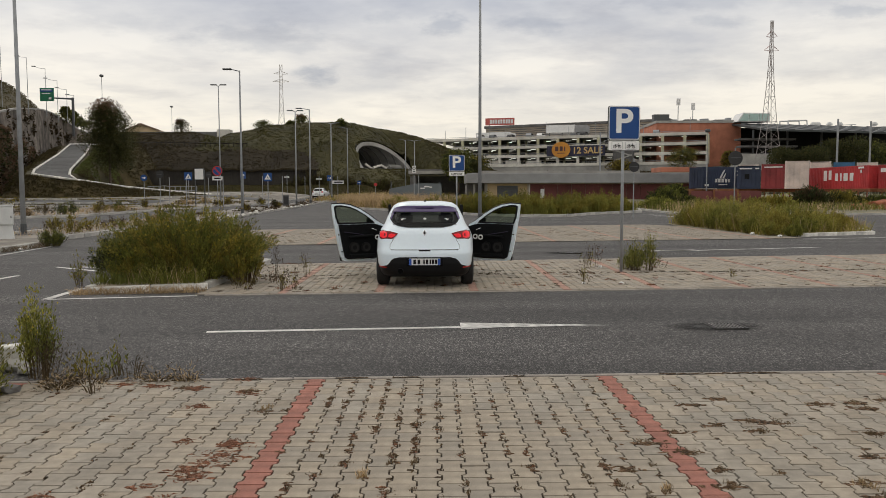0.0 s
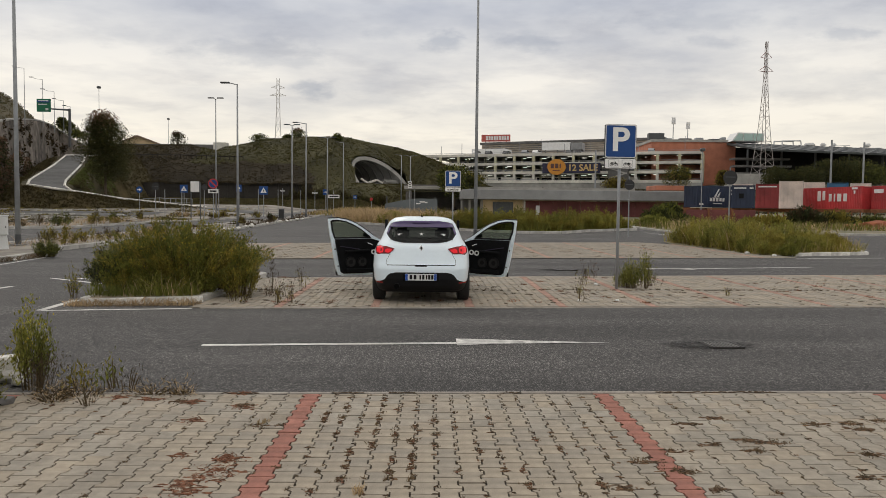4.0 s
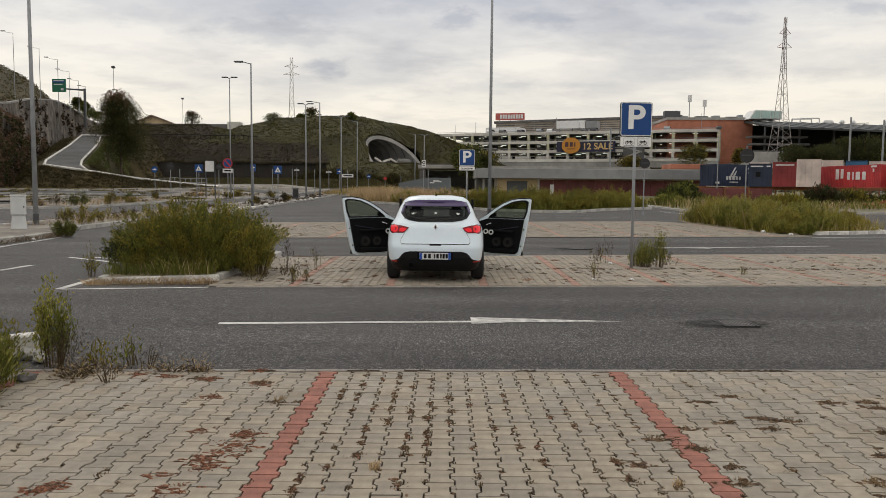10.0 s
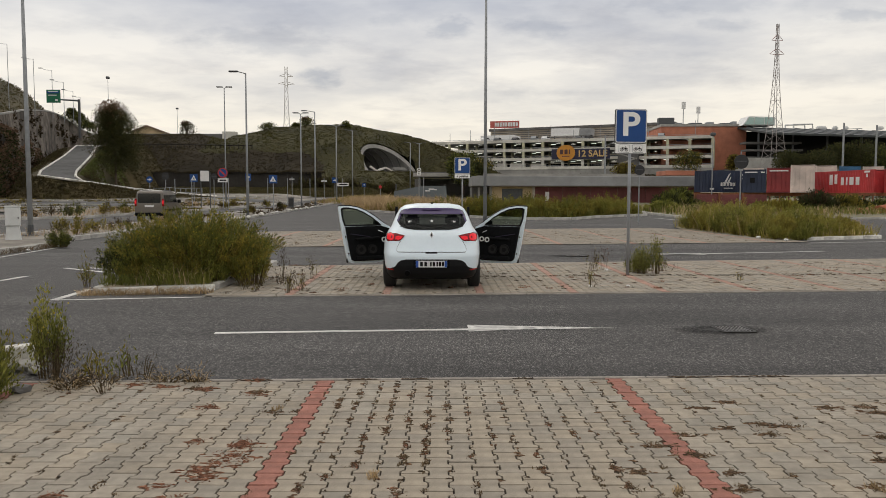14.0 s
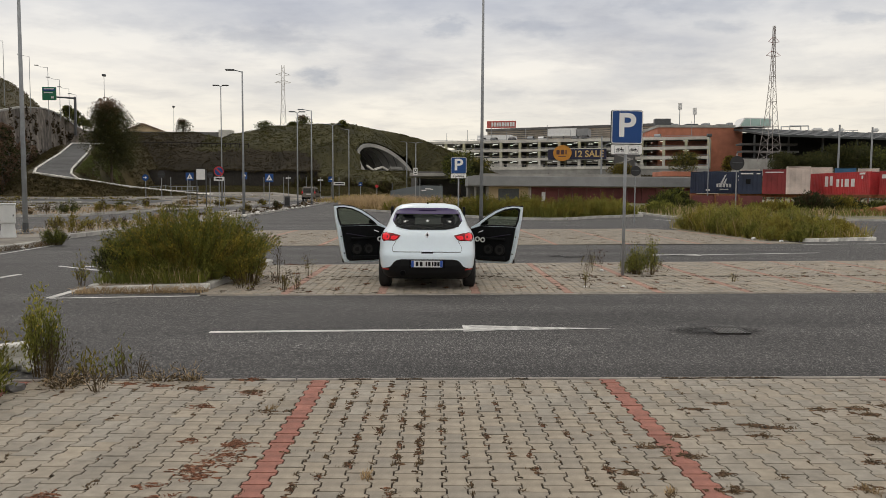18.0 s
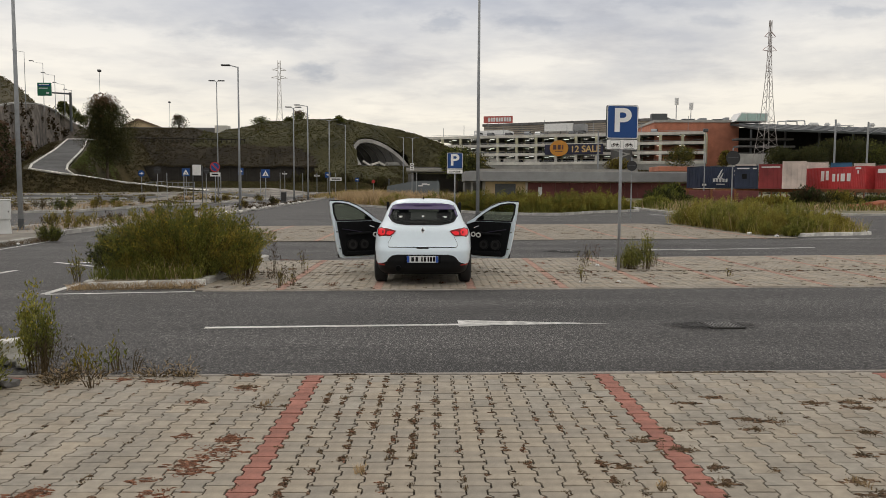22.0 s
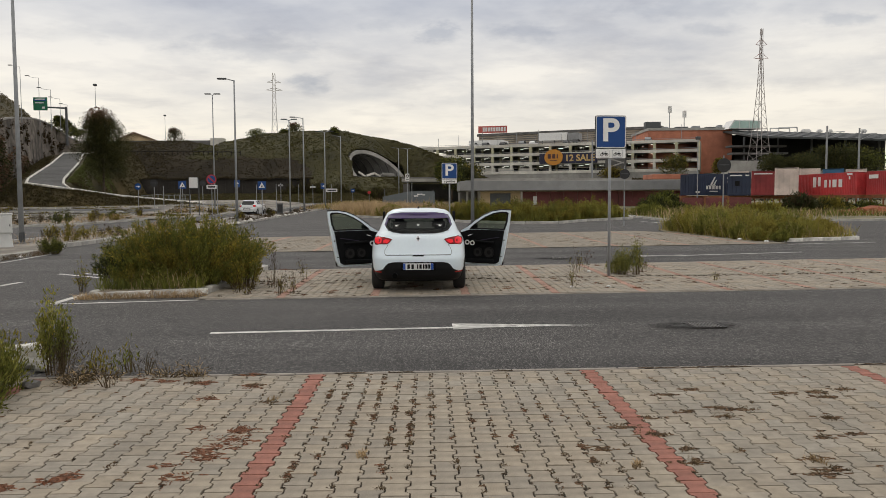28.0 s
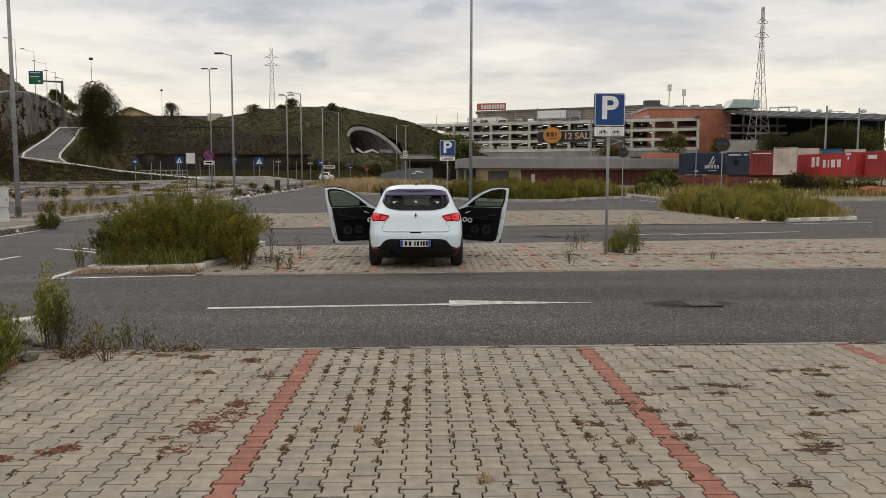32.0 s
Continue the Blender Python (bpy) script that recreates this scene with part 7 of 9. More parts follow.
def canopy():
    c = thing("canopy_hall", pose(0, 0, 0), "wide dark steel canopy over an open hall", "building")
    n = 11
    for i in range(n):
        x0, x1 = 85.4 + i * 4.6, 85.4 + (i + 1) * 4.6
        z, w = 17.9 - i * 0.12, 17.9 - (i + 1) * 0.12
        v = [(x0, 198, z), (x1, 198, w), (x1, 226, w + 4.0), (x0, 226, z + 4.0), (x0, 198, z - 0.5), (x1, 198, w - 0.5), (x1, 226, w + 3.5), (x0, 226, z + 3.5)]
        raw("roof_panel", v, [(0, 1, 2, 3), (4, 7, 6, 5), (0, 4, 5, 1), (0, 3, 7, 4), (1, 5, 6, 2), (3, 2, 6, 7)], M["canopy"], c)
        part("roof_beam", tube((x0 + 2.5, 197.6, z - 0.05), (x0, 225.5, z + 3.95), 0.16, 0.16, 6), M["steel_dark"], c)
        # near-black sheets paint the darkness below the roof
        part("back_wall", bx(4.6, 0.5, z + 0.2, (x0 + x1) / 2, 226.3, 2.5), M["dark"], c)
        if i % 2 == 0:
            part("column", tube((x0, 206, 3), (x0, 206, z + 0.4), 0.35, 0.3, 8), M["steel_dark"], c)
    for k in range(4):
        part("gallery", bx(15, 4, 0.5, 89, 204 + k, 9.5 + k * 2.0), M["concrete_dark"], c)
    part("podium", bx(56, 26, 9.0, 108, 212, 0), M["concrete"], c)
    part("ramp_wall", bx(14, 1.0, 5.5, 80, 190, 5.5), M["concrete"], c)
    for x, ln in ((100.5, 5.6), (102.0, 5.4)):
        y = 224 if ln > 5.5 else 222
        bm = tube((x, y, 20.2), (x, y, 22.2), 0.2, 0.2, 6)
        bm = tube((x, y, 22.2), (x + ln, y, 22.3), 0.2, 0.2, 6, bm)
        part("roof_pipe", tube((x + ln, y, 22.3), (x + ln + 0.3, y, 20.0), 0.2, 0.2, 6, bm), M["white"], c, "pale pipe loop on the roof")
    for x, w in ((110.0, 2.8), (114.0, 1.4), (117.2, 1.0), (127, 1.6)):
        part("roof_unit", bx(w, 1.6, 1.1, x, 222, 20.6, bevel=0.35, seg=2), M["white"], c, "white rooftop unit")


M["canopy"] = mat("dark_roof_sheet", (0.062, 0.070, 0.070), 0.55, 0.2, var=0.2, scale=0.4, bump=0.05)
canopy()


def catenary_mast(px, top, base, d):
    a, b = ray_at(px, top, d), ray_at(px, base, d)
    p = thing("catenary_mast", pose(a[0], d, 0), "grey rail catenary mast with a bracket", "mast", group="rail catenary masts")
    part("pole", tube((0, 0, 0), (0, 0, a[2]), 0.16, 0.13, 8), M["steel"], p)
    br = tube((0, 0, a[2] - 1.8), (2.0, 0, a[2] - 0.9), 0.05, 0.05, 5)
    br = tube((0, 0, a[2] - 0.9), (2.6, 0, a[2] - 0.8), 0.05, 0.05, 5, br)
    part("bracket", br, M["steel"], p)


catenary_mast(1484, 212, 290, 110)
catenary_mast(1542, 216, 290, 114)
mast(ray_at(1253, 232, 84)[0], 84, ray_at(1253, 232, 84)[2], 0.07, "plain slim pole in the rail yard")
catenary_mast(1063, 235, 300, 130)


def far_ridge():
    """Raised ground that carries the shopping centre."""
    def h(x, y):
        f = smooth((y - 128) / 40) * smooth((x - 4) / 30 + 0.35)
        return min(gz(y), 2.2) - 0.3 + 4.2 * f + noise.noise((x * 0.06, y * 0.06, 9.0)) * 0.6 * f
    terrain("bank_east", steps(2, 190, 4.0), steps(124, 330, 5.0), h, M["hill"], "grassy rise below the shopping centre")


far_ridge()


# ---- vegetation ----
LM = {
    "olive": leaf_mat("olive_leaves", (0.265, 0.212, 0.040), (0.160, 0.138, 0.028)),
    "green": leaf_mat("green_leaves", (0.175, 0.178, 0.036), (0.105, 0.116, 0.026)),
    "fresh": leaf_mat("fresh_grass", (0.31, 0.295, 0.066), (0.20, 0.20, 0.046)),
    "dark": leaf_mat("dark_leaves", (0.056, 0.063, 0.021), (0.034, 0.040, 0.015)),
    "dry": leaf_mat("dry_grass", (0.52, 0.385, 0.225), (0.32, 0.23, 0.125), 0.3),
    "rust": leaf_mat("rusty_leaves", (0.18, 0.105, 0.062), (0.080, 0.055, 0.034), 0.35),
    "creeper": leaf_mat("rusty_creeper", (0.215, 0.135, 0.088), (0.105, 0.072, 0.046), 0.3),
    "straw_green": leaf_mat("yellow_green_grass", (0.37, 0.315, 0.070), (0.225, 0.205, 0.048), 0.4),
    "bend": leaf_mat("short_green_grass", (0.125, 0.145, 0.040), (0.085, 0.100, 0.030), 0.25),
    "brown": leaf_mat("brown_weed", (0.085, 0.058, 0.030), (0.045, 0.034, 0.018), 0.4),
    "moss": leaf_mat("dark_moss", (0.070, 0.050, 0.026), (0.040, 0.030, 0.016), 0.4),
    "redweed": leaf_mat("red_brown_weed", (0.27, 0.110, 0.058), (0.13, 0.062, 0.035), 0.35),
    "yellow": leaf_mat("yellow_flowers", (0.42, 0.32, 0.03), (0.30, 0.24, 0.03), 0.2),
    "tuft": leaf_mat("brown_tufts", (0.190, 0.135, 0.078), (0.105, 0.078, 0.046), 0.35),
    "slope_green": leaf_mat("slope_grass", (0.086, 0.080, 0.026), (0.052, 0.050, 0.018), 0.2),
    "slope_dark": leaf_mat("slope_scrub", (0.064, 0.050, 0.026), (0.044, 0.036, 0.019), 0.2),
    "slope_mid": leaf_mat("slope_bushes", (0.082, 0.066, 0.028), (0.054, 0.044, 0.020), 0.2),
    "slope_dry": leaf_mat("slope_dry_grass", (0.112, 0.088, 0.042), (0.070, 0.057, 0.028), 0.22),
    "stem": leaf_mat("weed_stems", (0.12, 0.085, 0.045), (0.07, 0.055, 0.03), 0.3),
}


def unit(a):
    return a / np.maximum(np.linalg.norm(a, axis=1, keepdims=True), 1e-6)


def leaves_mesh(pos, direc, length, width, rng):
    """One diamond leaf for each place and direction."""
    n = len(pos)
    d = unit(direc)
    side = unit(np.cross(d, rng.normal(size=(n, 3))))
    L, W = np.asarray(length).reshape(-1, 1) * np.ones((n, 1)), np.asarray(width).reshape(-1, 1) * np.ones((n, 1))
    bend = np.cross(side, d) * L * 0.12
    v = np.stack([pos, pos + d * L * 0.45 + side * W / 2 + bend, pos + d * L, pos + d * L * 0.45 - side * W / 2 + bend], axis=1).reshape(-1, 3)
    i = np.arange(n).reshape(-1, 1) * 4
    return v, np.concatenate([i, i + 1, i + 2, i + 3], axis=1)


def blades_mesh(base, tip, width, rng, sag=0.15):
    """Grass blades that bend from base to tip: a quad and a triangle each."""
    n = len(base)
    d = tip - base
    side = unit(np.cross(d, rng.normal(size=(n, 3)))) * np.asarray(width).reshape(-1, 1) / 2
    mid = base + d * 0.55
    mid[:, 2] += sag * np.linalg.norm(d[:, :2], axis=1)
    v = np.stack([base - side, base + side, mid + side * 0.8, mid - side * 0.8, tip], axis=1).reshape(-1, 3)
    i = np.arange(n).reshape(-1, 1) * 5
    quads = np.concatenate([i, i + 1, i + 2, i + 3], axis=1)
    tris = np.concatenate([i + 3, i + 2, i + 4], axis=1)
    return v, quads.tolist() + tris.tolist()


def leaf_part(name, v, f, material, parent, label=""):
    return raw(name, v.tolist(), f if isinstance(f, list) else f.tolist(), material, parent, label)


def stems_paths(rng, n, rx, ry, h, spread=0.55, foot=0.0):
    a, r = rng.uniform(0, 2 * np.pi, n), np.sqrt(rng.uniform(0, 1, n))
    base = np.stack([r * np.cos(a) * rx * spread, r * np.sin(a) * ry * spread, np.full(n, foot)], axis=1)
    out = np.stack([np.cos(a) * r * rx, np.sin(a) * r * ry], axis=1)
    hh = h * (1 - 0.50 * r ** 2) * rng.uniform(0.62, 1.04, n)
    hh = hh * np.where(rng.uniform(size=n) < 0.08, rng.uniform(1.0, 1.16, n), 1.0)
    tip = np.concatenate([out * rng.uniform(0.85, 1.12, (n, 1)), hh[:, None]], axis=1)
    return base, tip


def along(base, tip, f, curve=0.25):
    p = base + (tip - base) * f
    p[:, 2] = base[:, 2] + (tip[:, 2] - base[:, 2]) * (f[:, 0] ** (1 - curve))
    return p


def shrub(name, x, y, z, rx, ry, h, stems, per, leaf, label, seed, mats=("olive", "green"), flowers=0.04, category="shrub", group="", lo=0.15, wide=0.24, rz=0.0, scatter=0.55):
    rng = np.random.default_rng(seed)
    t = thing(name, pose(x, y, z, 0, 0, rz), label, category, group)
    base, tip = stems_paths(rng, stems, rx, ry, h)
    bm_v, bm_f = blades_mesh(base, tip, np.full(stems, 0.012), rng, 0.25)
    tagged(leaf_part("stalk_work", bm_v, bm_f, LM["stem"], t), kind="stuff")
    k = np.repeat(np.arange(stems), per)
    f = rng.uniform(lo, 1.0, (len(k), 1)) ** 0.8
    p = along(base[k], tip[k], f) + rng.normal(size=(len(k), 3)) * leaf * scatter
    p[:, 2] = np.maximum(p[:, 2], 0.01)
    d = (tip - base)[k]
    d = unit(d) + rng.normal(size=d.shape) * 0.40
    pick = 0.3 * rng.uniform(size=len(k)) + 0.7 * rng.uniform(size=stems)[k]
    pick = np.where(rng.uniform(size=len(k)) < flowers, 1.0, pick * (1 - flowers) * 0.999)
    which = (pick < 0.55, (pick >= 0.55) & (pick < 1 - flowers), pick >= 1 - flowers)
    for sel, m, nm in zip(which, (mats[0], mats[1], "yellow"), ("foliage", "foliage", "blossom")):
        if sel.sum() == 0:
            continue
        if nm == "blossom":
            sel = sel & (f[:, 0] > 0.75)
            if sel.sum() == 0:
                continue
        ln = leaf * rng.uniform(0.6, 1.3, sel.sum()) * (0.5 if nm == "blossom" else 1)
        v, fc = leaves_mesh(p[sel], d[sel], ln, ln * (wide if nm == "foliage" else 0.8), rng)
        ob = leaf_part(nm, v, fc, LM[m], t)
        if nm == "blossom":
            tagged(ob, kind="stuff")
    return t


def inside(px, py, poly):
    r = np.zeros(len(px), bool)
    for (x0, y0), (x1, y1) in zip(poly, poly[1:] + poly[:1]):
        c = ((y0 > py) != (y1 > py)) & (px < (x1 - x0) * (py - y0) / ((y1 - y0) or 1e-9) + x0)
        r ^= c
    return r


def meadow(name, poly, n, h, width, label, seed, material, z=0.08, hfun=None, lean=0.35, clump=1.5, ground=None):
    rng = np.random.default_rng(seed)
    xs, ys = [p[0] for p in poly], [p[1] for p in poly]
    px, py = rng.uniform(min(xs), max(xs), n * 4), rng.uniform(min(ys), max(ys), n * 4)
    ok = inside(px, py, poly)
    px, py = px[ok][:n], py[ok][:n]
    n = len(px)
    cl = np.array([noise.noise((a * clump, b * clump, seed)) for a, b in zip(px, py)]) if n else np.zeros(0)
    hh = h * rng.uniform(0.5, 1.1, n) * (1 + 0.5 * cl)
    if hfun:
        hh *= np.array([hfun(a, b) for a, b in zip(px, py)])
    gz0 = np.array([(ground(a, b) if ground else gz(b)) for a, b in zip(px, py)]) + z
    base = np.stack([px, py, gz0], axis=1)
    tip = base + np.stack([rng.normal(size=n) * lean * hh, rng.normal(size=n) * lean * hh, hh], axis=1)
    v, f = blades_mesh(base, tip, width * rng.uniform(0.6, 1.3, n), rng)
    return tagged(raw(name, v.tolist(), f, LM[material]), label, "grass", kind="stuff")


def weed(x, y, z, h, stems, seed, label, mats=("green", "olive"), leaf=0.05, spread=0.12, per=14, wide=0.3, flowers=0.0, scatter=0.9):
    return shrub("weed", x, y, z, spread, spread, h, stems, per, leaf, label, seed, mats, flowers, "weed", "weeds in the paving", 0.12, wide, scatter=scatter)


# the big shrub on its island
shrub("shrub", -4.50, 13.65, 0.10, 1.62, 1.25, 1.30, 430, 150, 0.056, "large olive-green flowering shrub on a kerbed island", 11, ("green", "olive"), flowers=0.10, lo=0.04)
shrub("shrub", -3.35, 13.2, 0.02, 0.42, 0.5, 0.85, 70, 60, 0.06, "loose olive shrub at the paving's edge", 12)
shrub("shrub", -5.5, 13.2, 0.10, 0.5, 0.6, 0.75, 90, 60, 0.065, "low green shrub beside the large one", 13, ("green", "dark"))
meadow("dry_grass", [(-5.75, 11.70), (-3.7, 11.98), (-3.7, 12.16), (-5.75, 11.9)], 620, 0.13, 0.009, "dry grass along the kerb's foot", 14, "dry", z=-0.01, lean=0.7, clump=6.0)
meadow("dry_grass", [(-11.78, 18.2), (-11.45, 18.2), (-11.62, 23.2), (-11.9, 23.2)], 420, 0.15, 0.010, "dead weeds between the kerb and the painted line", 17, "tuft", z=0.0, lean=0.7, clump=1.6)
meadow("grass", [(-5.6, 12.1), (-3.9, 12.35), (-3.9, 12.8), (-5.6, 12.6)], 700, 0.20, 0.012, "dry and green grass inside the kerb", 15, "green", z=0.1, lean=0.4)
meadow("dry_grass", [(-5.0, 12.1), (-3.9, 12.3), (-3.9, 12.7), (-5.0, 12.5)], 50, 0.34, 0.006, "dry stalks inside the kerb", 16, "dry", z=0.1, lean=0.35)
for i, (x, y, r, h) in enumerate(((-5.2, 12.75, 0.38, 0.5), (-4.75, 12.75, 0.35, 0.42), (-4.3, 12.85, 0.35, 0.45), (-3.95, 13.0, 0.32, 0.5), (-3.45, 13.1, 0.3, 0.5))):
    shrub("shrub", x, y, 0.08, r, r * 0.7, h, 60, 56, 0.055, "low green leafy shrub at the large shrub's foot", 240 + i, ("green", "fresh") if i % 2 else ("green", "olive"), 0.03, lo=0.03)
weed(-6.05, 12.75, 0.0, 0.55, 9, 17, "tall green weed beside the kerb", ("olive", "green"), 0.05, 0.12, 26)

# weeds before the camera, at the corner of the paving
weed(-3.43, 6.25, 0.0, 0.80, 15, 21, "tall yellow-green weed at the paving's corner", ("fresh", "green"), 0.040, 0.155, 120, 0.36, 0.10, 0.8)
weed(-3.36, 6.22, 0.0, 0.36, 14, 28, "brown dead stalks below the tall weed", ("brown", "stem"), 0.03, 0.24, 60, 0.2, 0.0, 1.6)
weed(-3.62, 5.55, 0.0, 0.46, 40, 22, "bushy green weed at the paving's corner", ("green", "fresh"), 0.045, 0.24, 60, 0.28, 0.0, 1.2)
weed(-3.95, 6.1, 0.0, 0.55, 30, 27, "bushy green weed at the paving's corner", ("green", "olive"), 0.05, 0.3, 34, 0.26)
for i, (x, y, h, r) in enumerate(((-3.72, 5.15, 0.40, 0.28), (-4.0, 5.5, 0.5, 0.3), (-3.95, 4.75, 0.35, 0.3), (-3.62, 4.6, 0.22, 0.22), (-4.25, 5.9, 0.6, 0.3))):
    weed(x, y, 0.0, h, 46, 230 + i, "bushy green weed at the paving's corner", ("green", "fresh"), 0.055, r, 36, 0.28)
for i, (x, y, h, r) in enumerate(((-3.52, 5.35, 0.42, 0.2), (-3.5, 4.95, 0.26, 0.2), (-3.42, 5.0, 0.16, 0.22), (-3.6, 4.3, 0.2, 0.25))):
    weed(x, y, 0.0, h, 40, 270 + i, "leafy green weed spilling over the paving", ("green", "fresh"), 0.05, r, 36, 0.26)
weed(-3.00, 6.22, 0.0, 0.24, 5, 23, "small green weed at the paving's edge", ("olive", "green"), 0.055, 0.10, 22, 0.3)
weed(-2.72, 6.28, 0.0, 0.32, 5, 24, "small leafy weed at the paving's edge", ("green", "olive"), 0.05, 0.10, 12, 0.3)
weed(-2.62, 6.22, 0.0, 0.22, 8, 25, "dead grey-brown thistle at the paving's edge", ("brown", "moss"), 0.045, 0.24, 10, 0.14)
weed(-2.70, 5.72, 0.0, 0.16, 9, 26, "small dead weed in a paving joint", ("brown", "moss"), 0.035, 0.10, 8, 0.2)
for i, (x, y, w) in enumerate(((-3.15, 6.05, 0.22), (-2.9, 6.05, 0.25), (-2.35, 6.1, 0.20), (-3.05, 5.85, 0.16), (-2.1, 6.12, 0.12))):
    weed(x, y, 0.0, 0.045, 40, 30 + i, "flat dry litter and weeds on paving", ("brown", "dry"), 0.05, w, 6, 0.12)


def rubble(x, y, s, seed, material, name="rubble", label="grey broken concrete lump", z=0.0):
    rng = random.Random(seed)
    bm = bmesh.new()
    bmesh.ops.create_icosphere(bm, subdivisions=2, radius=s)
    for v in bm.verts:
        n = noise.noise(v.co * (2.2 / s) + Vector((seed, 0, 0)))
        v.co *= 1 + 0.45 * n
        v.co.z *= 0.62
    bmesh.ops.translate(bm, vec=(0, 0, s * 0.42), verts=bm.verts)
    ob = part(name, bm, material, None)
    ob.matrix_basis = pose(x, y, z, 0, 0, rng.uniform(0, 360))
    return tagged(ob, label, "rubble", "bits of rubble and litter")


rubble(-3.38, 5.72, 0.075, 1, M["concrete_dark"], label="grey crumpled rag-like concrete lump by the weeds")
broken = thing("kerb_stone_loose", pose(-3.98, 6.62, 0.0, 4, -5, 12), "whitewashed broken kerb stone among weeds", "kerb stone")
part("stone", bx(0.62, 0.14, 0.2, 0, 0, 0, bevel=0.02), M["kerb_white"], broken)
rubble(-3.62, 6.42, 0.07, 2, M["kerb"], label="white broken kerb lump among weeds")
rubble(-3.80, 6.55, 0.09, 3, M["kerb"], label="white broken kerb lump among weeds")
for i, (x, y, s) in enumerate(((2.62, 12.95, 0.03), (3.55, 15.9, 0.04), (12.35, 26.9, 0.08), (12.0, 28.4, 0.09), (-11.62, 21.3, 0.06), (3.3, 13.0, 0.035))):
    rubble(x, y, s, 5 + i, M["white"], "litter", "small white scrap of litter")
for i in range(28):
    rng = random.Random(i)
    rubble(-12.6 + rng.uniform(-0.5, 0.35), 47 + i * 1.05, rng.uniform(0.05, 0.19), 30 + i, M["kerb_white"], z=gz(47 + i * 1.05) + 0.05, label="broken pale kerb rubble along the strip")

# weeds on the bays beyond
for i, (x, y, h, st, sp, mt) in enumerate(((4.12, 15.25, 0.62, 44, 0.22, ("fresh", "green")), (4.40, 15.2, 0.82, 22, 0.16, ("green", "fresh")), (3.96, 15.4, 0.34, 22, 0.16, ("green", "fresh")), (3.22, 15.95, 0.62, 5, 0.16, ("brown", "olive")), (3.46, 15.95, 0.80, 5, 0.22, ("brown", "redweed")),
                                           (2.63, 12.95, 0.38, 7, 0.16, ("brown", "olive")), (-3.0, 14.2, 0.80, 4, 0.06, ("brown", "moss")), (-2.45, 14.5, 0.50, 5, 0.18, ("brown", "olive")), (-2.52, 12.25, 0.33, 7, 0.12, ("brown", "olive")), (-2.3, 12.3, 0.42, 6, 0.10, ("brown", "olive")),
                                           (-3.2, 12.4, 0.25, 12, 0.3, ("brown", "olive")), (-2.8, 13.3, 0.3, 8, 0.25, ("brown", "redweed")), (5.6, 13.9, 0.22, 4, 0.08, ("brown", "olive")), (4.75, 15.7, 0.30, 8, 0.2, ("brown", "green")))):
    weed(x, y, 0.0, h, st, 50 + i, "thin dry weed in the paving joints" if mt[0] == "brown" else "leafy green weed round the sign's pole", mt, 0.05 if h > 0.5 else 0.04, sp, 22 if st < 20 else 36, 0.26)

# planted islands: tall grass and shrubs
GI = ISLANDS["grass_island"]
GRASS = [(11.9, 36.8), (12.0, 27.9)] + GI[2:]
rise = lambda x, y: 0.7 + 0.55 * smooth((y - 28) / 5) + 0.15 * smooth((15.5 - x) / 3)
meadow("tall_grass", GRASS, 3000, 0.60, 0.016, "tall yellow-green grass on the kerbed island", 71, "straw_green", hfun=rise, z=0.012)
meadow("tall_grass", GRASS, 1600, 0.50, 0.018, "olive undergrowth on the kerbed island", 72, "olive", hfun=rise, z=0.012)
meadow("dry_stalks", GRASS, 900, 0.85, 0.012, "dry pale stalks in the tall grass", 73, "dry", hfun=rise, z=0.012)
for i, (x, y, r, h) in enumerate(((12.5, 35.6, 0.8, 1.2), (12.8, 33.2, 0.9, 1.25), (12.9, 30.6, 0.8, 1.1), (13.0, 28.6, 0.6, 0.9), (13.9, 28.4, 0.6, 0.8), (14.8, 28.9, 0.6, 0.8), (15.6, 29.4, 0.6, 0.75), (14.3, 30.8, 1.0, 1.2), (13.3, 37.2, 1.0, 1.4), (16.2, 30.4, 0.7, 0.85), (14.0, 33.5, 1.1, 1.4), (14.2, 35.8, 1.2, 1.5), (16.8, 30.9, 0.5, 0.6), (15.4, 32.4, 1.0, 1.2), (13.4, 29.4, 0.6, 1.0), (14.6, 29.8, 0.6, 0.9), (12.6, 32.0, 0.6, 1.1), (12.5, 34.4, 0.7, 1.2), (13.4, 31.9, 0.8, 1.3), (15.2, 30.6, 0.7, 1.0), (13.4, 34.7, 0.8, 1.4), (16.2, 31.8, 0.7, 0.9))):
    shrub("shrub", x, y, 0.012, r, r, h, 90, 84, 0.062, "yellow-green shrub in the island's tall grass", 80 + i, (("straw_green", "olive"), ("fresh", "green"), ("straw_green", "fresh"))[i % 3], 0.03, wide=0.30, lo=0.05)
for i, (x, y, r, h) in enumerate(((12.2, 36.8, 0.5, 0.9), (12.2, 35.0, 0.45, 0.9), (12.2, 33.0, 0.45, 0.85), (12.2, 30.8, 0.4, 0.75), (12.2, 29.0, 0.4, 0.7), (12.4, 27.7, 0.4, 0.6), (13.0, 27.2, 0.36, 0.45))):
    shrub("shrub", x, y, 0.0, r, r, h, 52, 70, 0.06, "yellow-green shrub spilling over the island's kerb", 260 + i, ("fresh", "olive") if i % 2 else ("green", "fresh"), 0.03, wide=0.30, lo=0.04)
FI = ISLANDS["far_grass_island"]
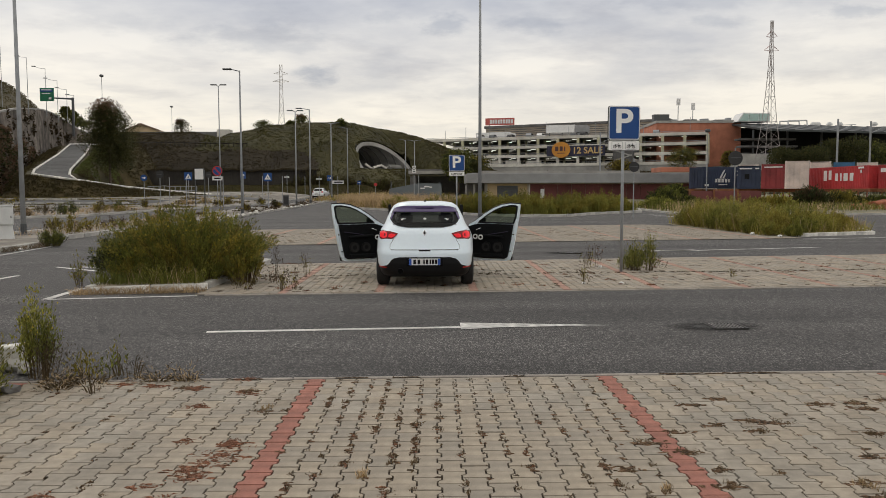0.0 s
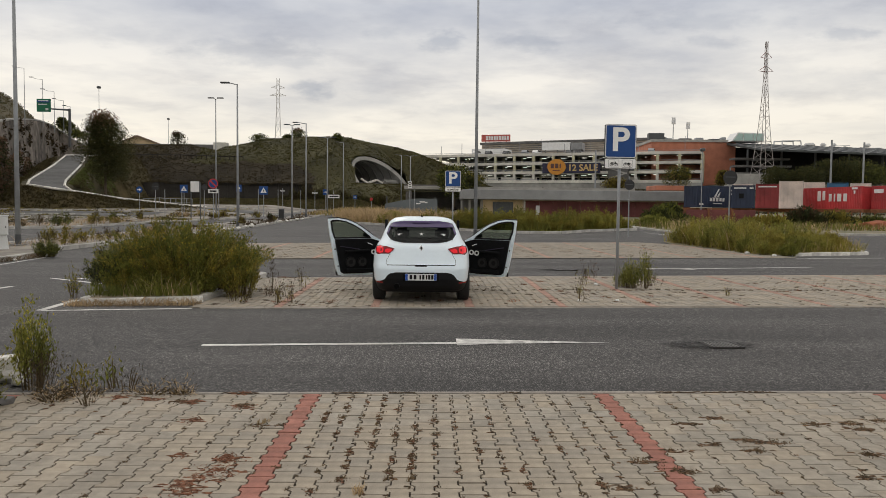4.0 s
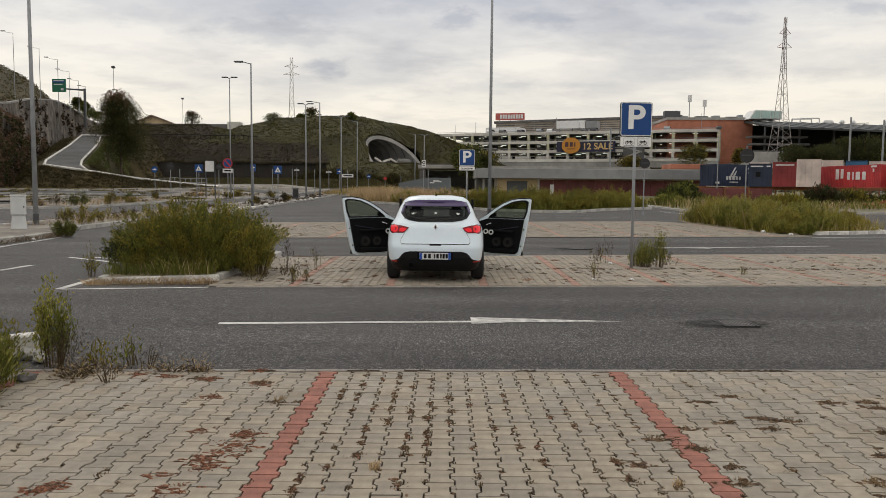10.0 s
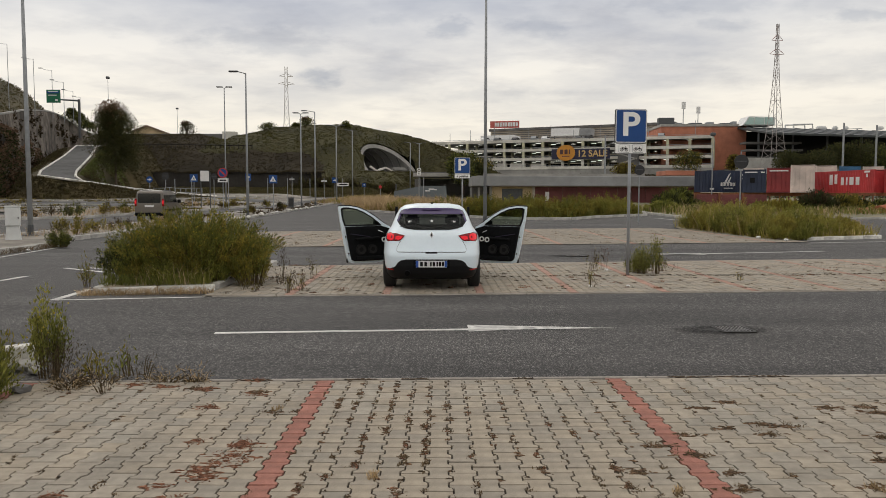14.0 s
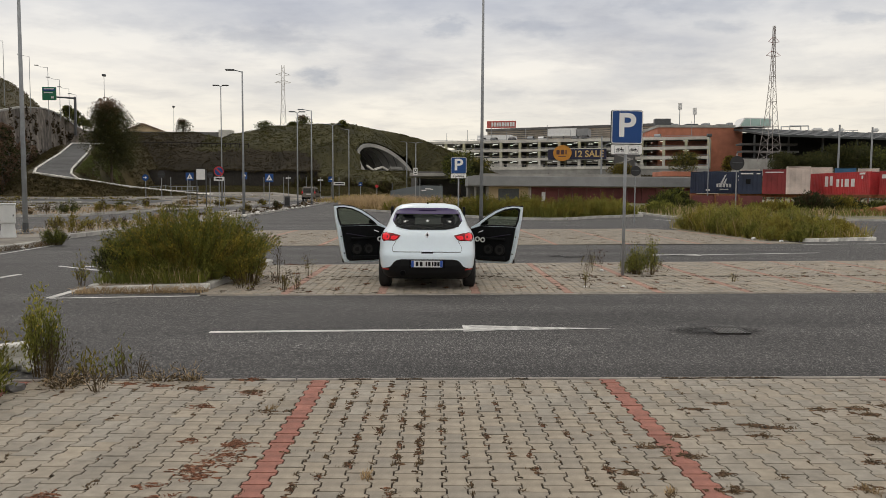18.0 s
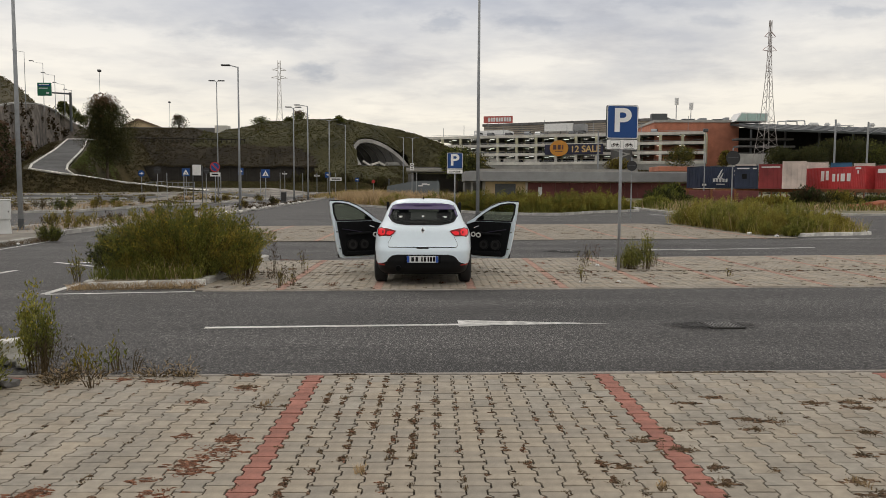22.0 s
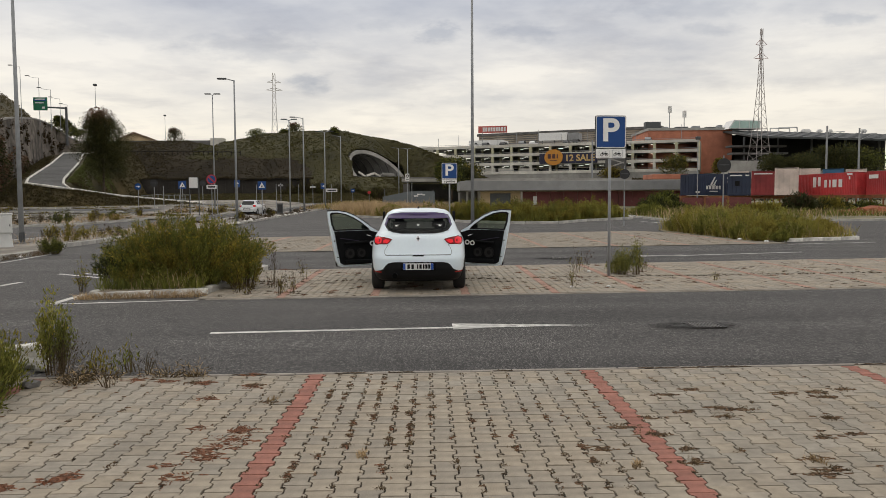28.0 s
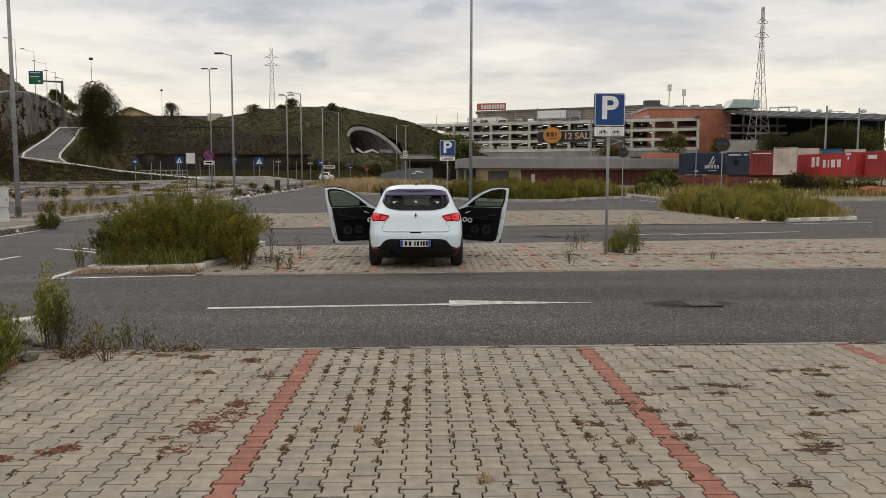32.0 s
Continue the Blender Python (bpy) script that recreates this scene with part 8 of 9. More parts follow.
green_part, dry_part = [(1.0, 54.5), (6.3, 48.5), (8.4, 48.8), (11.0, 52.5), (15.0, 56.0), (16.0, 61.0), (6, 66), (0.5, 60)], [(-8.6, 68.2), (-2.0, 59.3), (1.5, 54.0), (3.0, 60.0), (-2.0, 74.0), (-7.5, 83.0)]
meadow("tall_grass", green_part, 2400, 0.75, 0.028, "tall olive-green grass behind the kerb", 91, "green", clump=0.5)
meadow("tall_grass", green_part, 2400, 0.8, 0.026, "tall yellow-green grass behind the kerb", 92, "fresh", clump=0.5)
meadow("dry_grass", dry_part, 9500, 1.15, 0.032, "tall dry straw-coloured grass behind the kerb", 93, "dry", clump=0.5, hfun=lambda x, y: 1.0)
meadow("tall_grass", dry_part, 3000, 0.7, 0.035, "olive grass below the dry grass", 94, "olive", clump=0.5)
for i, (x, y, r, h) in enumerate(((2.2, 54.6, 1.2, 1.3), (5.0, 51.6, 1.3, 1.4), (8.2, 50.6, 1.2, 1.2), (10.8, 54.6, 1.4, 1.4), (3.5, 53.5, 1.5, 1.6), (6.8, 51.0, 1.4, 1.5), (9.5, 53.4, 1.5, 1.6), (12.5, 56.0, 1.7, 1.7), (0.5, 57.5, 1.5, 1.5), (-3.0, 62.5, 1.4, 1.3), (4.2, 52.2, 0.9, 1.2), (7.6, 50.2, 0.9, 1.0), (9.2, 51.6, 1.0, 1.1), (11.6, 54.2, 1.1, 1.3), (13.6, 56.4, 1.2, 1.2), (2.8, 55.8, 1.3, 1.6), (6.0, 53.0, 1.3, 1.7))):
    shrub("shrub", x, y, 0.08, r, r, h, 90, 70, 0.13, "olive shrub in the tall grass behind the kerb", 100 + i, ("olive", "fresh") if i % 2 else ("olive", "green"), 0.0, wide=0.34, lo=0.05)
meadow("tall_grass", [(17, 56), (60, 58), (60, 74), (17, 73)], 7000, 0.62, 0.045, "rough grass on the verge by the rail yard", 111, "green", clump=0.4)
meadow("dry_grass", [(17, 56), (60, 58), (60, 74), (17, 73)], 3200, 0.6, 0.04, "dry grass on the verge by the rail yard", 112, "dry", clump=0.4)
for i, (x, y, r, h, m) in enumerate(((21.8, 72.0, 1.7, 2.1, ("dark", "green")), (24.0, 73, 1.4, 1.3, ("dark", "green")), (32.6, 66, 1.7, 2.0, ("dark", "brown")), (35.4, 66, 1.7, 1.6, ("dark", "olive")), (28.8, 67, 1.3, 0.9, ("olive", "green")), (39, 67, 1.6, 1.2, ("dark", "green")), (27, 60, 1.5, 1.2, ("olive", "fresh")), (18.8, 64, 1.3, 1.0, ("green", "fresh")))):
    shrub("shrub", x, y, 0.0, r, r, h, 90, 70, 0.26, "dark scrubby bush on the verge by the rail yard", 120 + i, m, 0.0, wide=0.34)
# dry weeds on the strips beside the outer road
for i, (x, y, r, h, m) in enumerate(((-13.1, 27.6, 0.45, 0.75, ("olive", "dry")), (-13.7, 30.5, 0.8, 0.6, ("olive", "brown")), (-14.2, 34.0, 0.9, 0.5, ("brown", "olive")), (-13.9, 38.5, 0.8, 0.5, ("olive", "dry")), (-24.6, 50.4, 0.55, 0.85, ("green", "dark")), (-26.4, 49.6, 0.7, 0.5, ("brown", "dry")), (-23.6, 53.5, 0.4, 0.9, ("olive", "dry")), (-23.0, 56.0, 0.4, 0.6, ("olive", "dry")),
                                   (-25.5, 62.0, 0.5, 0.8, ("green", "dark")), (-24.4, 64.5, 0.5, 1.0, ("olive", "brown")), (-24.0, 74, 1.2, 0.8, ("brown", "dry")), (-23.8, 80, 1.0, 0.7, ("olive", "dry")), (-14.2, 57.5, 0.5, 0.8, ("brown", "olive")), (-13.4, 64, 0.3, 1.0, ("brown", "dark")), (-13.6, 66.5, 0.3, 0.6, ("olive", "brown")), (-21.0, 78, 0.7, 0.8, ("brown", "olive")), (-23.9, 50.0, 0.9, 1.3, ("dark", "green")), (-26.0, 51.0, 1.2, 0.9, ("brown", "slope_dry")), (-22.9, 52.6, 0.7, 1.1, ("olive", "slope_dry")), (-14.6, 29.2, 0.5, 0.8, ("olive", "slope_dry")), (-27.8, 50.5, 1.2, 0.8, ("brown", "slope_dry")), (-19.8, 70.5, 0.8, 0.8, ("olive", "brown")), (-16.9, 74.5, 0.7, 0.7, ("olive", "slope_dry")))):
    shrub("shrub", x, y, 0.05 + gz(y), r * 0.7, r * 0.7, h, 15, 34, 0.07 + 0.001 * y, "dry weedy bush on the kerbed strip", 140 + i, m, 0.0, wide=0.3)
shrub("shrub", -11.55, 22.95, 0.0, 0.38, 0.38, 0.62, 80, 60, 0.05, "compact green bush on the kerbed strip", 290, ("green", "dark"), 0.0, lo=0.03)
meadow("dry_grass", [(-13.2, 26), (-15.5, 26), (-15.6, 44), (-13.2, 44)], 600, 0.30, 0.012, "sparse dry grass on the median strip", 160, "dry", z=0.1, lean=0.5, clump=0.8)
meadow("dry_grass", [(-23.8, 51), (-28, 49), (-29, 70), (-23.0, 66)], 700, 0.30, 0.03, "sparse dry grass on the outer strip", 161, "dry", lean=0.5, clump=0.4)
meadow("grass", [(-15, 88), (-2, 88), (2, 126), (-14, 126)], 2200, 0.5, 0.06, "rough grass before the overpass", 162, "olive", clump=0.3)
meadow("dry_grass", [(-15, 88), (-2, 88), (2, 126), (-14, 126)], 2600, 0.5, 0.05, "dry grass before the overpass", 163, "dry", clump=0.3)
meadow("grass", [(-23.5, 84), (-34, 84), (-30, 118), (-24.5, 118)], 2200, 0.5, 0.07, "rough grass behind the road signs", 164, "olive", clump=0.3)


def scrub_cover(name, xr, yr, n, size, height, label, seed, material, zmin=1.0):
    """Many small clumps over a slope."""
    rng = np.random.default_rng(seed)
    x, y = rng.uniform(*xr, n), rng.uniform(*yr, n)
    z = np.array([height(a, b) for a, b in zip(x, y)])
    keep = z > zmin
    p = np.stack([x, y, z], axis=1)[keep]
    k = np.repeat(np.arange(len(p)), 7)
    s = size * rng.uniform(0.4, 1.2, len(k))
    d = rng.normal(size=(len(k), 3)) * 0.6 + np.array([0, 0, 1.0])
    v, f = leaves_mesh(p[k] + rng.normal(size=(len(k), 3)) * size * np.array([0.6, 0.6, 0.12]), d, s, s * 0.55, rng)
    return tagged(leaf_part(name, v, f, LM[material], None), label, "scrub", kind="stuff")


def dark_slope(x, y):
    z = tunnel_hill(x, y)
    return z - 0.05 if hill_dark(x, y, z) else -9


def in_mouth(x, y):
    dx, dy = x - TUNNEL_C[0], y - TUNNEL_C[1]
    u, v = dx * math.cos(radians(50)) + dy * math.sin(radians(50)), dy * math.cos(radians(50)) - dx * math.sin(radians(50))
    return abs(u) < 9 and v > -2.5 and tunnel_side(x, y) == "open"


def green_slope(x, y):
    z = tunnel_hill(x, y)
    return z - 0.05 if not hill_dark(x, y, z) and not in_mouth(x, y) else -9


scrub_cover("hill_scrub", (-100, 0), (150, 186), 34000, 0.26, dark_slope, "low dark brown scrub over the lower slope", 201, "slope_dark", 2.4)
scrub_cover("hill_grass", (-56, 16), (150, 194), 30000, 0.22, green_slope, "olive grass tussocks over the hill", 202, "slope_green", 2.4)
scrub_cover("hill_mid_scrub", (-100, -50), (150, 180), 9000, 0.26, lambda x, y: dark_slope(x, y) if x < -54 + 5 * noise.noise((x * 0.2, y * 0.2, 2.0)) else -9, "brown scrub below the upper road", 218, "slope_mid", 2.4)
scrub_cover("hill_mid_scrub", (-16, 16), (156, 194), 9000, 0.26, lambda x, y: green_slope(x, y) if x > -9 + 6 * noise.noise((x * 0.2, y * 0.2, 5.0)) else -9, "brown scrub over the tunnel's crest", 219, "slope_mid", 2.4)
scrub_cover("hill_dry_grass", (-56, 10), (150, 190), 4200, 0.25, lambda x, y: green_slope(x, y) if noise.noise((x * 0.15, y * 0.15, 7.0)) > 0.1 else -9, "dry tussocks over the hill", 203, "slope_dry", 3.0)
scrub_cover("hill_bushes", (-56, 14), (152, 190), 2600, 0.5, lambda x, y: green_slope(x, y) if noise.noise((x * 0.12, y * 0.12, 11.0)) > 0.12 else -9, "low bushes over the hill", 209, "slope_green", 2.4)
scrub_cover("foot_grass", (-60, -9), (127, 146), 6750, 0.26, foot_bank, "olive grass before the dark wall", 210, "slope_green", 0.2)
scrub_cover("foot_scrub", (-60, -9), (127, 146), 3510, 0.28, foot_bank, "dry scrub before the dark wall", 211, "slope_dry", 0.2)
scrub_cover("side_grass", (-95, -50), (66, 150), 9000, 0.22, lambda x, y: left_hill(x, y) if x < wall_x(y) - 1 else -9, "dry brown tussocks on the hillside", 204, "slope_dry", 3.0)
scrub_cover("side_scrub", (-95, -50), (66, 150), 7000, 0.22, lambda x, y: left_hill(x, y) if x < wall_x(y) - 1 else -9, "olive tussocks on the hillside", 205, "slope_green", 3.0)


def ramp_far(x, y):
    return min(math.hypot(x - a[0], y - a[1]) for a in RAMP_FINE)


def in_bend(x, y):
    return 95 < y < 138 and x > -44.6 - (y - 93) * 0.366 and ramp_far(x, y) < 6.5 + 2 * noise.noise((x * 0.3, y * 0.3, 3.0))


RAMP_FINE = [tuple(a[i] + (b[i] - a[i]) * q / 14 for i in range(3)) for a, b in zip(RAMP, RAMP[1:]) for q in range(14)]
scrub_cover("bank_scrub", (-66, -24), (76, 150), 21600, 0.259, lambda x, y: bank(x, y) - 0.1 if 3.1 < ramp_far(x, y) and not in_bend(x, y) and bank(x, y) > plateau(x, y) + 0.02 and x > wall_x(y) + 0.8 else -9, "dark scrub on the bank", 206, "slope_mid", 0.3)
scrub_cover("bank_crest_scrub", (-64, -40), (112, 152), 15000, 0.25, lambda x, y: bank(x, y) + 0.02 if ramp_far(x, y) > 2.7 and not in_bend(x, y) and x > wall_x(y) + 0.8 else -9, "brown scrub on the bank behind the tree", 220, "slope_mid", 0.3)
scrub_cover("wall_top_scrub", (-60, -22), (145.7, 147.2), 900, 0.360, lambda x, y: 5.8 + 0.5 * noise.noise((x * 0.3, 0, 0)), "brown scrub hanging over the dark wall", 212, "slope_dark", 0.3)
scrub_cover("bank_grass", (-66, -27), (76, 150), 8100, 0.216, lambda x, y: bank(x, y) if ramp_far(x, y) > 3.0 and bank(x, y) > plateau(x, y) and x > wall_x(y) + 0.8 else -9, "green grass on the bank", 207, "slope_green", 0.3)
scrub_cover("bank_front_scrub", (-57, -27), (84, 104), 18900, 0.245, lambda x, y: bank(x, y) - 0.1 if ramp_far(x, y) > 3.1 and bank(x, y) > plateau(x, y) and x > wall_x(y) + 0.8 else -9, "dense dark scrub on the bank's front", 213, "slope_mid", 0.3)


for i, (x, y, r, h) in enumerate(((-25.6, 144.5, 1.8, 3.6), (-23.2, 145.0, 2.0, 4.6), (-20.4, 146.5, 2.2, 4.2), (-17.0, 148.0, 2.2, 3.6), (-13.5, 149.0, 2.0, 3.0), (-27.5, 143.5, 1.4, 2.4), (-10.0, 149.5, 2.0, 3.2))):
    shrub("shrub", x, y, 1.2, r, r, h, 80, 60, 0.34, "dark green bush at the end of the dark wall", 280 + i, ("slope_green", "slope_dark"), 0.0, wide=0.5, lo=0.03)


def strip_weeds(x, y):
    return plateau(x, y) if noise.noise((x * 0.35, y * 0.2, 6.0)) > 0.12 else -9


scrub_cover("bend_grass", (-60, -34), (97, 138), 17000, 0.19, lambda x, y: bank(x, y) + 0.03 if 2.5 < ramp_far(x, y) and in_bend(x, y) else -9, "green grass inside the ramp's bend", 217, "bend", 0.3)
scrub_cover("strip_weeds", (-58, -21), (61, 92), 3510, 0.173, strip_weeds, "dry brown weeds on the outer paving", 214, "slope_dry", 0.05)
scrub_cover("strip_weeds", (-58, -21), (61, 92), 2025, 0.158, strip_weeds, "olive weeds on the outer paving", 215, "olive", 0.05)
scrub_cover("strip_weeds", (-16, -12.7), (44, 100), 1215, 0.144, lambda x, y: gz(y) + 0.1 if noise.noise((x * 0.8, y * 0.3, 9.0)) > 0.1 else -9, "brown weeds on the median strip", 216, "brown", 0.05)
scrub_cover("rise_scrub", (4, 150), (126, 196), 5200, 0.5, lambda x, y: min(gz(y), 2.2) + 4.2 * smooth((y - 128) / 40) * smooth((x - 4) / 30 + 0.35) - 0.3, "dark scrub below the shopping centre", 208, "slope_dark", 0.5)


def wall_creeper():
    """Rusty creeper that hangs on the stone wall."""
    rng = np.random.default_rng(9)
    n = 26000
    y = rng.uniform(68, 124, n)
    u = rng.uniform(0, 1, n)
    top = np.interp(y, [q[0] for q in WALL_TOP], [q[1] for q in WALL_TOP])
    lump = np.array([noise.noise((a * 0.25, b * 3.0, 4.4)) for a, b in zip(y, u)])
    keep = (lump > np.interp(y, [70, 96, 112, 124], [-0.5, -0.3, -0.05, 0.2])) & (u < np.interp(y, [92, 100, 112, 124], [0.96, 0.85, 0.62, 0.35]))
    z = 1.2 + (top - 1.4) * u
    x = np.array([wall_x(a) for a in y]) + 0.7 + rng.uniform(0, 0.9, n) * (1.1 - u)
    p = np.stack([x, y, z], axis=1)[keep]
    s = rng.uniform(0.16, 0.45, len(p))
    v, f = leaves_mesh(p, rng.normal(size=(len(p), 3)) + np.array([0.5, -0.5, 0.1]), s, s * 0.6, rng)
    tagged(leaf_part("creeper", v, f, LM["creeper"], None), "rusty brown creeper on the stone wall", "creeper", kind="stuff")
    k = rng.uniform(size=len(p)) < 0.35
    v, f = leaves_mesh(p[k] + np.array([0.3, -0.3, -0.5]), rng.normal(size=(k.sum(), 3)), s[k], s[k] * 0.6, rng)
    tagged(leaf_part("creeper", v, f, LM["dark"], None), "dark green creeper at the wall's foot", "creeper", kind="stuff")


wall_creeper()


def wall_tufts():
    """Dark tufts that root in the joints of the stone wall."""
    rng = np.random.default_rng(77)
    y0, u0 = rng.uniform(92, 150, 120), rng.uniform(0.2, 0.97, 120)
    k = np.repeat(np.arange(120), 26)
    s = rng.uniform(0.12, 0.55, 120)[k]
    y = y0[k] + rng.normal(size=len(k)) * s * 0.8
    top = np.interp(y, [q[0] for q in WALL_TOP], [q[1] for q in WALL_TOP])
    z = 1 + (top - 1) * u0[k] + rng.normal(size=len(k)) * s * 0.8
    x = np.array([wall_x(a) for a in y]) + 0.6 * (1 - u0[k]) + 0.08
    v, f = leaves_mesh(np.stack([x, y, z], axis=1), rng.normal(size=(len(k), 3)) + np.array([0.6, -0.4, 0]), s * 0.8 + 0.1, s * 0.5, rng)
    tagged(leaf_part("wall_tufts", v, f, LM["moss"], None), "dark tufts rooted in the stone wall", "weed", kind="stuff")


wall_tufts()


def tree(x, y, z, h, r, label, seed, mats=("dark", "green"), leaf=0.42, n=5200, trunk=0.18, cz=0.55, sparse_top=True, group="trees", spread=0.48, autumn=420, low=-0.5, clumps=26):
    rng = np.random.default_rng(seed)
    t = thing("tree", pose(x, y, z), label, "tree", group)
    bm = tube((0, 0, -0.3), (0.1, 0, h * 0.45), trunk, trunk * 0.6, 9)
    bm = tube((0.1, 0, h * 0.45), (0, 0.1, h * 0.85), trunk * 0.6, trunk * 0.2, 8, bm)
    part("trunk", bm, M["bark"], t)
    m = clumps
    a, el = rng.uniform(0, 2 * np.pi, m), rng.uniform(low, 1.25, m)
    cl = np.stack([np.cos(a) * np.cos(el) * r, np.sin(a) * np.cos(el) * r, h * cz + np.sin(el) * h * (1 - cz) * 0.95], axis=1) * np.array([1, 1, 1])
    cl[:, :2] *= rng.uniform(0.35, 0.95, (m, 1))
    bm = None
    for c in cl[:12]:
        bm = tube((0, 0, h * rng.uniform(0.25, 0.55)), tuple(c), trunk * 0.35, trunk * 0.08, 5, bm)
    part("branching", bm, M["bark"], t)
    k = rng.integers(0, m, n)
    d = rng.normal(size=(n, 3))
    p = cl[k] + unit(d) * (rng.uniform(0, 1, (n, 1)) ** 0.45) * r * np.array([spread, spread, spread * 0.88])
    p[:, 2] = np.clip(p[:, 2], h * 0.06, None)
    s = leaf * rng.uniform(0.5, 1.2, n)
    half = rng.uniform(size=n) < 0.6
    for sel, mt in ((half, mats[0]), (~half, mats[1])):
        v, f = leaves_mesh(p[sel], d[sel] + np.array([0, 0, 0.4]), s[sel], s[sel] * 0.6, rng)
        leaf_part("crown", v, f, LM[mt], t)
    if sparse_top:
        hi = np.argsort(cl[:, 2])[m // 2:]
        q = rng.choice(hi[-7:], autumn)
        tp = cl[q] + unit(rng.normal(size=(autumn, 3)) + np.array([-0.5, 0, 1.3])) * r * rng.uniform(0.3, 0.75, (autumn, 1))
        v, f = leaves_mesh(tp, rng.normal(size=(autumn, 3)), 0.26, 0.17, rng)
        leaf_part("autumn_leaves", v, f, LM["rust"], t)
    return t


T0 = ray_at(195, 316, 106)
tree(T0[0], 106, T0[2] - 0.4, 9.7, 3.0, "tall dark green tree turning brown beside the ramp", 301, cz=0.52, n=30000, leaf=0.21, spread=0.55, autumn=1500, low=-0.6, clumps=60, mats=("slope_green", "dark"))
T1 = ray_at(322, 245, 178)
tree(T1[0], 178, T1[2] - 0.5, 4.2, 1.7, "small round tree on the upper road", 302, mats=("dark", "brown"), leaf=0.26, n=2000, spread=0.6)
for i, (px, py, d, h, r) in enumerate(((466, 224, 182, 1.6, 1.8), (515, 224, 184, 1.8, 1.0), (535, 222, 184, 2.6, 1.6), (604, 223, 182, 2.0, 1.2), (245, 240, 182, 0.8, 1.2), (116, 203, 138, 1.8, 1.1), (128, 210, 142, 1.8, 1.2), (144, 222, 148, 1.8, 1.3))):
    c = ray_at(px, py, d)
    tree(c[0], d, c[2] - 0.8, h, r, "low dark bush on the crest", 310 + i, leaf=0.27, n=1900, trunk=0.07, spread=0.6, sparse_top=i in (2,), group="bushes on the crest")
for i, (px, py, d, h, r, mt) in enumerate(((1210, 296, 185, 4.0, 3.2, ("dark", "olive")), (1290, 292, 180, 2.6, 1.6, ("olive", "brown")), (1440, 296, 150, 3.0, 3.4, ("dark", "slope_green")), (1552, 296, 150, 3.6, 4.0, ("dark", "green")), (812, 322, 121, 4.6, 2.5, ("dark", "green")), (838, 318, 124, 2.6, 1.8, ("dark", "slope_green")), (1385, 296, 150, 3.2, 2.6, ("dark", "slope_green")), (1412, 296, 152, 2.6, 2.4, ("dark", "slope_green")), (1475, 296, 152, 4.6, 3.0, ("dark", "slope_green")), (1512, 296, 150, 5.0, 3.2, ("dark", "slope_green")), (1535, 294, 155, 4.4, 3.0, ("dark", "slope_green")), (805, 296, 150, 1.6, 2.6, ("dark", "green")), (840, 296, 160, 1.4, 3.0, ("dark", "olive")), (1193, 350, 84, 0.9, 1.5, ("dark", "green")), (1100, 296, 190, 0.8, 3.0, ("olive", "brown")))):
    c = ray_at(px, py, d)
    tree(c[0], d, c[2] - 1.4, h + 1.4, r, "dark green tree near the shopping centre" if d > 120 else "dense dark green bush by the wall", 330 + i, mt, leaf=0.36, n=3800, trunk=0.15, sparse_top=False, group="trees near the shopping centre")


# ---- vehicles that drive by ----
M["car_white2"] = mat("white_car_paint_matt", (0.68, 0.69, 0.70), 0.3, var=0.04, scale=2, bump=0, coat=0.6)
M["van_brown"] = mat("grey_brown_van_paint", (0.150, 0.130, 0.108), 0.35, 0.2, var=0.06, scale=2, bump=0, coat=0.6)


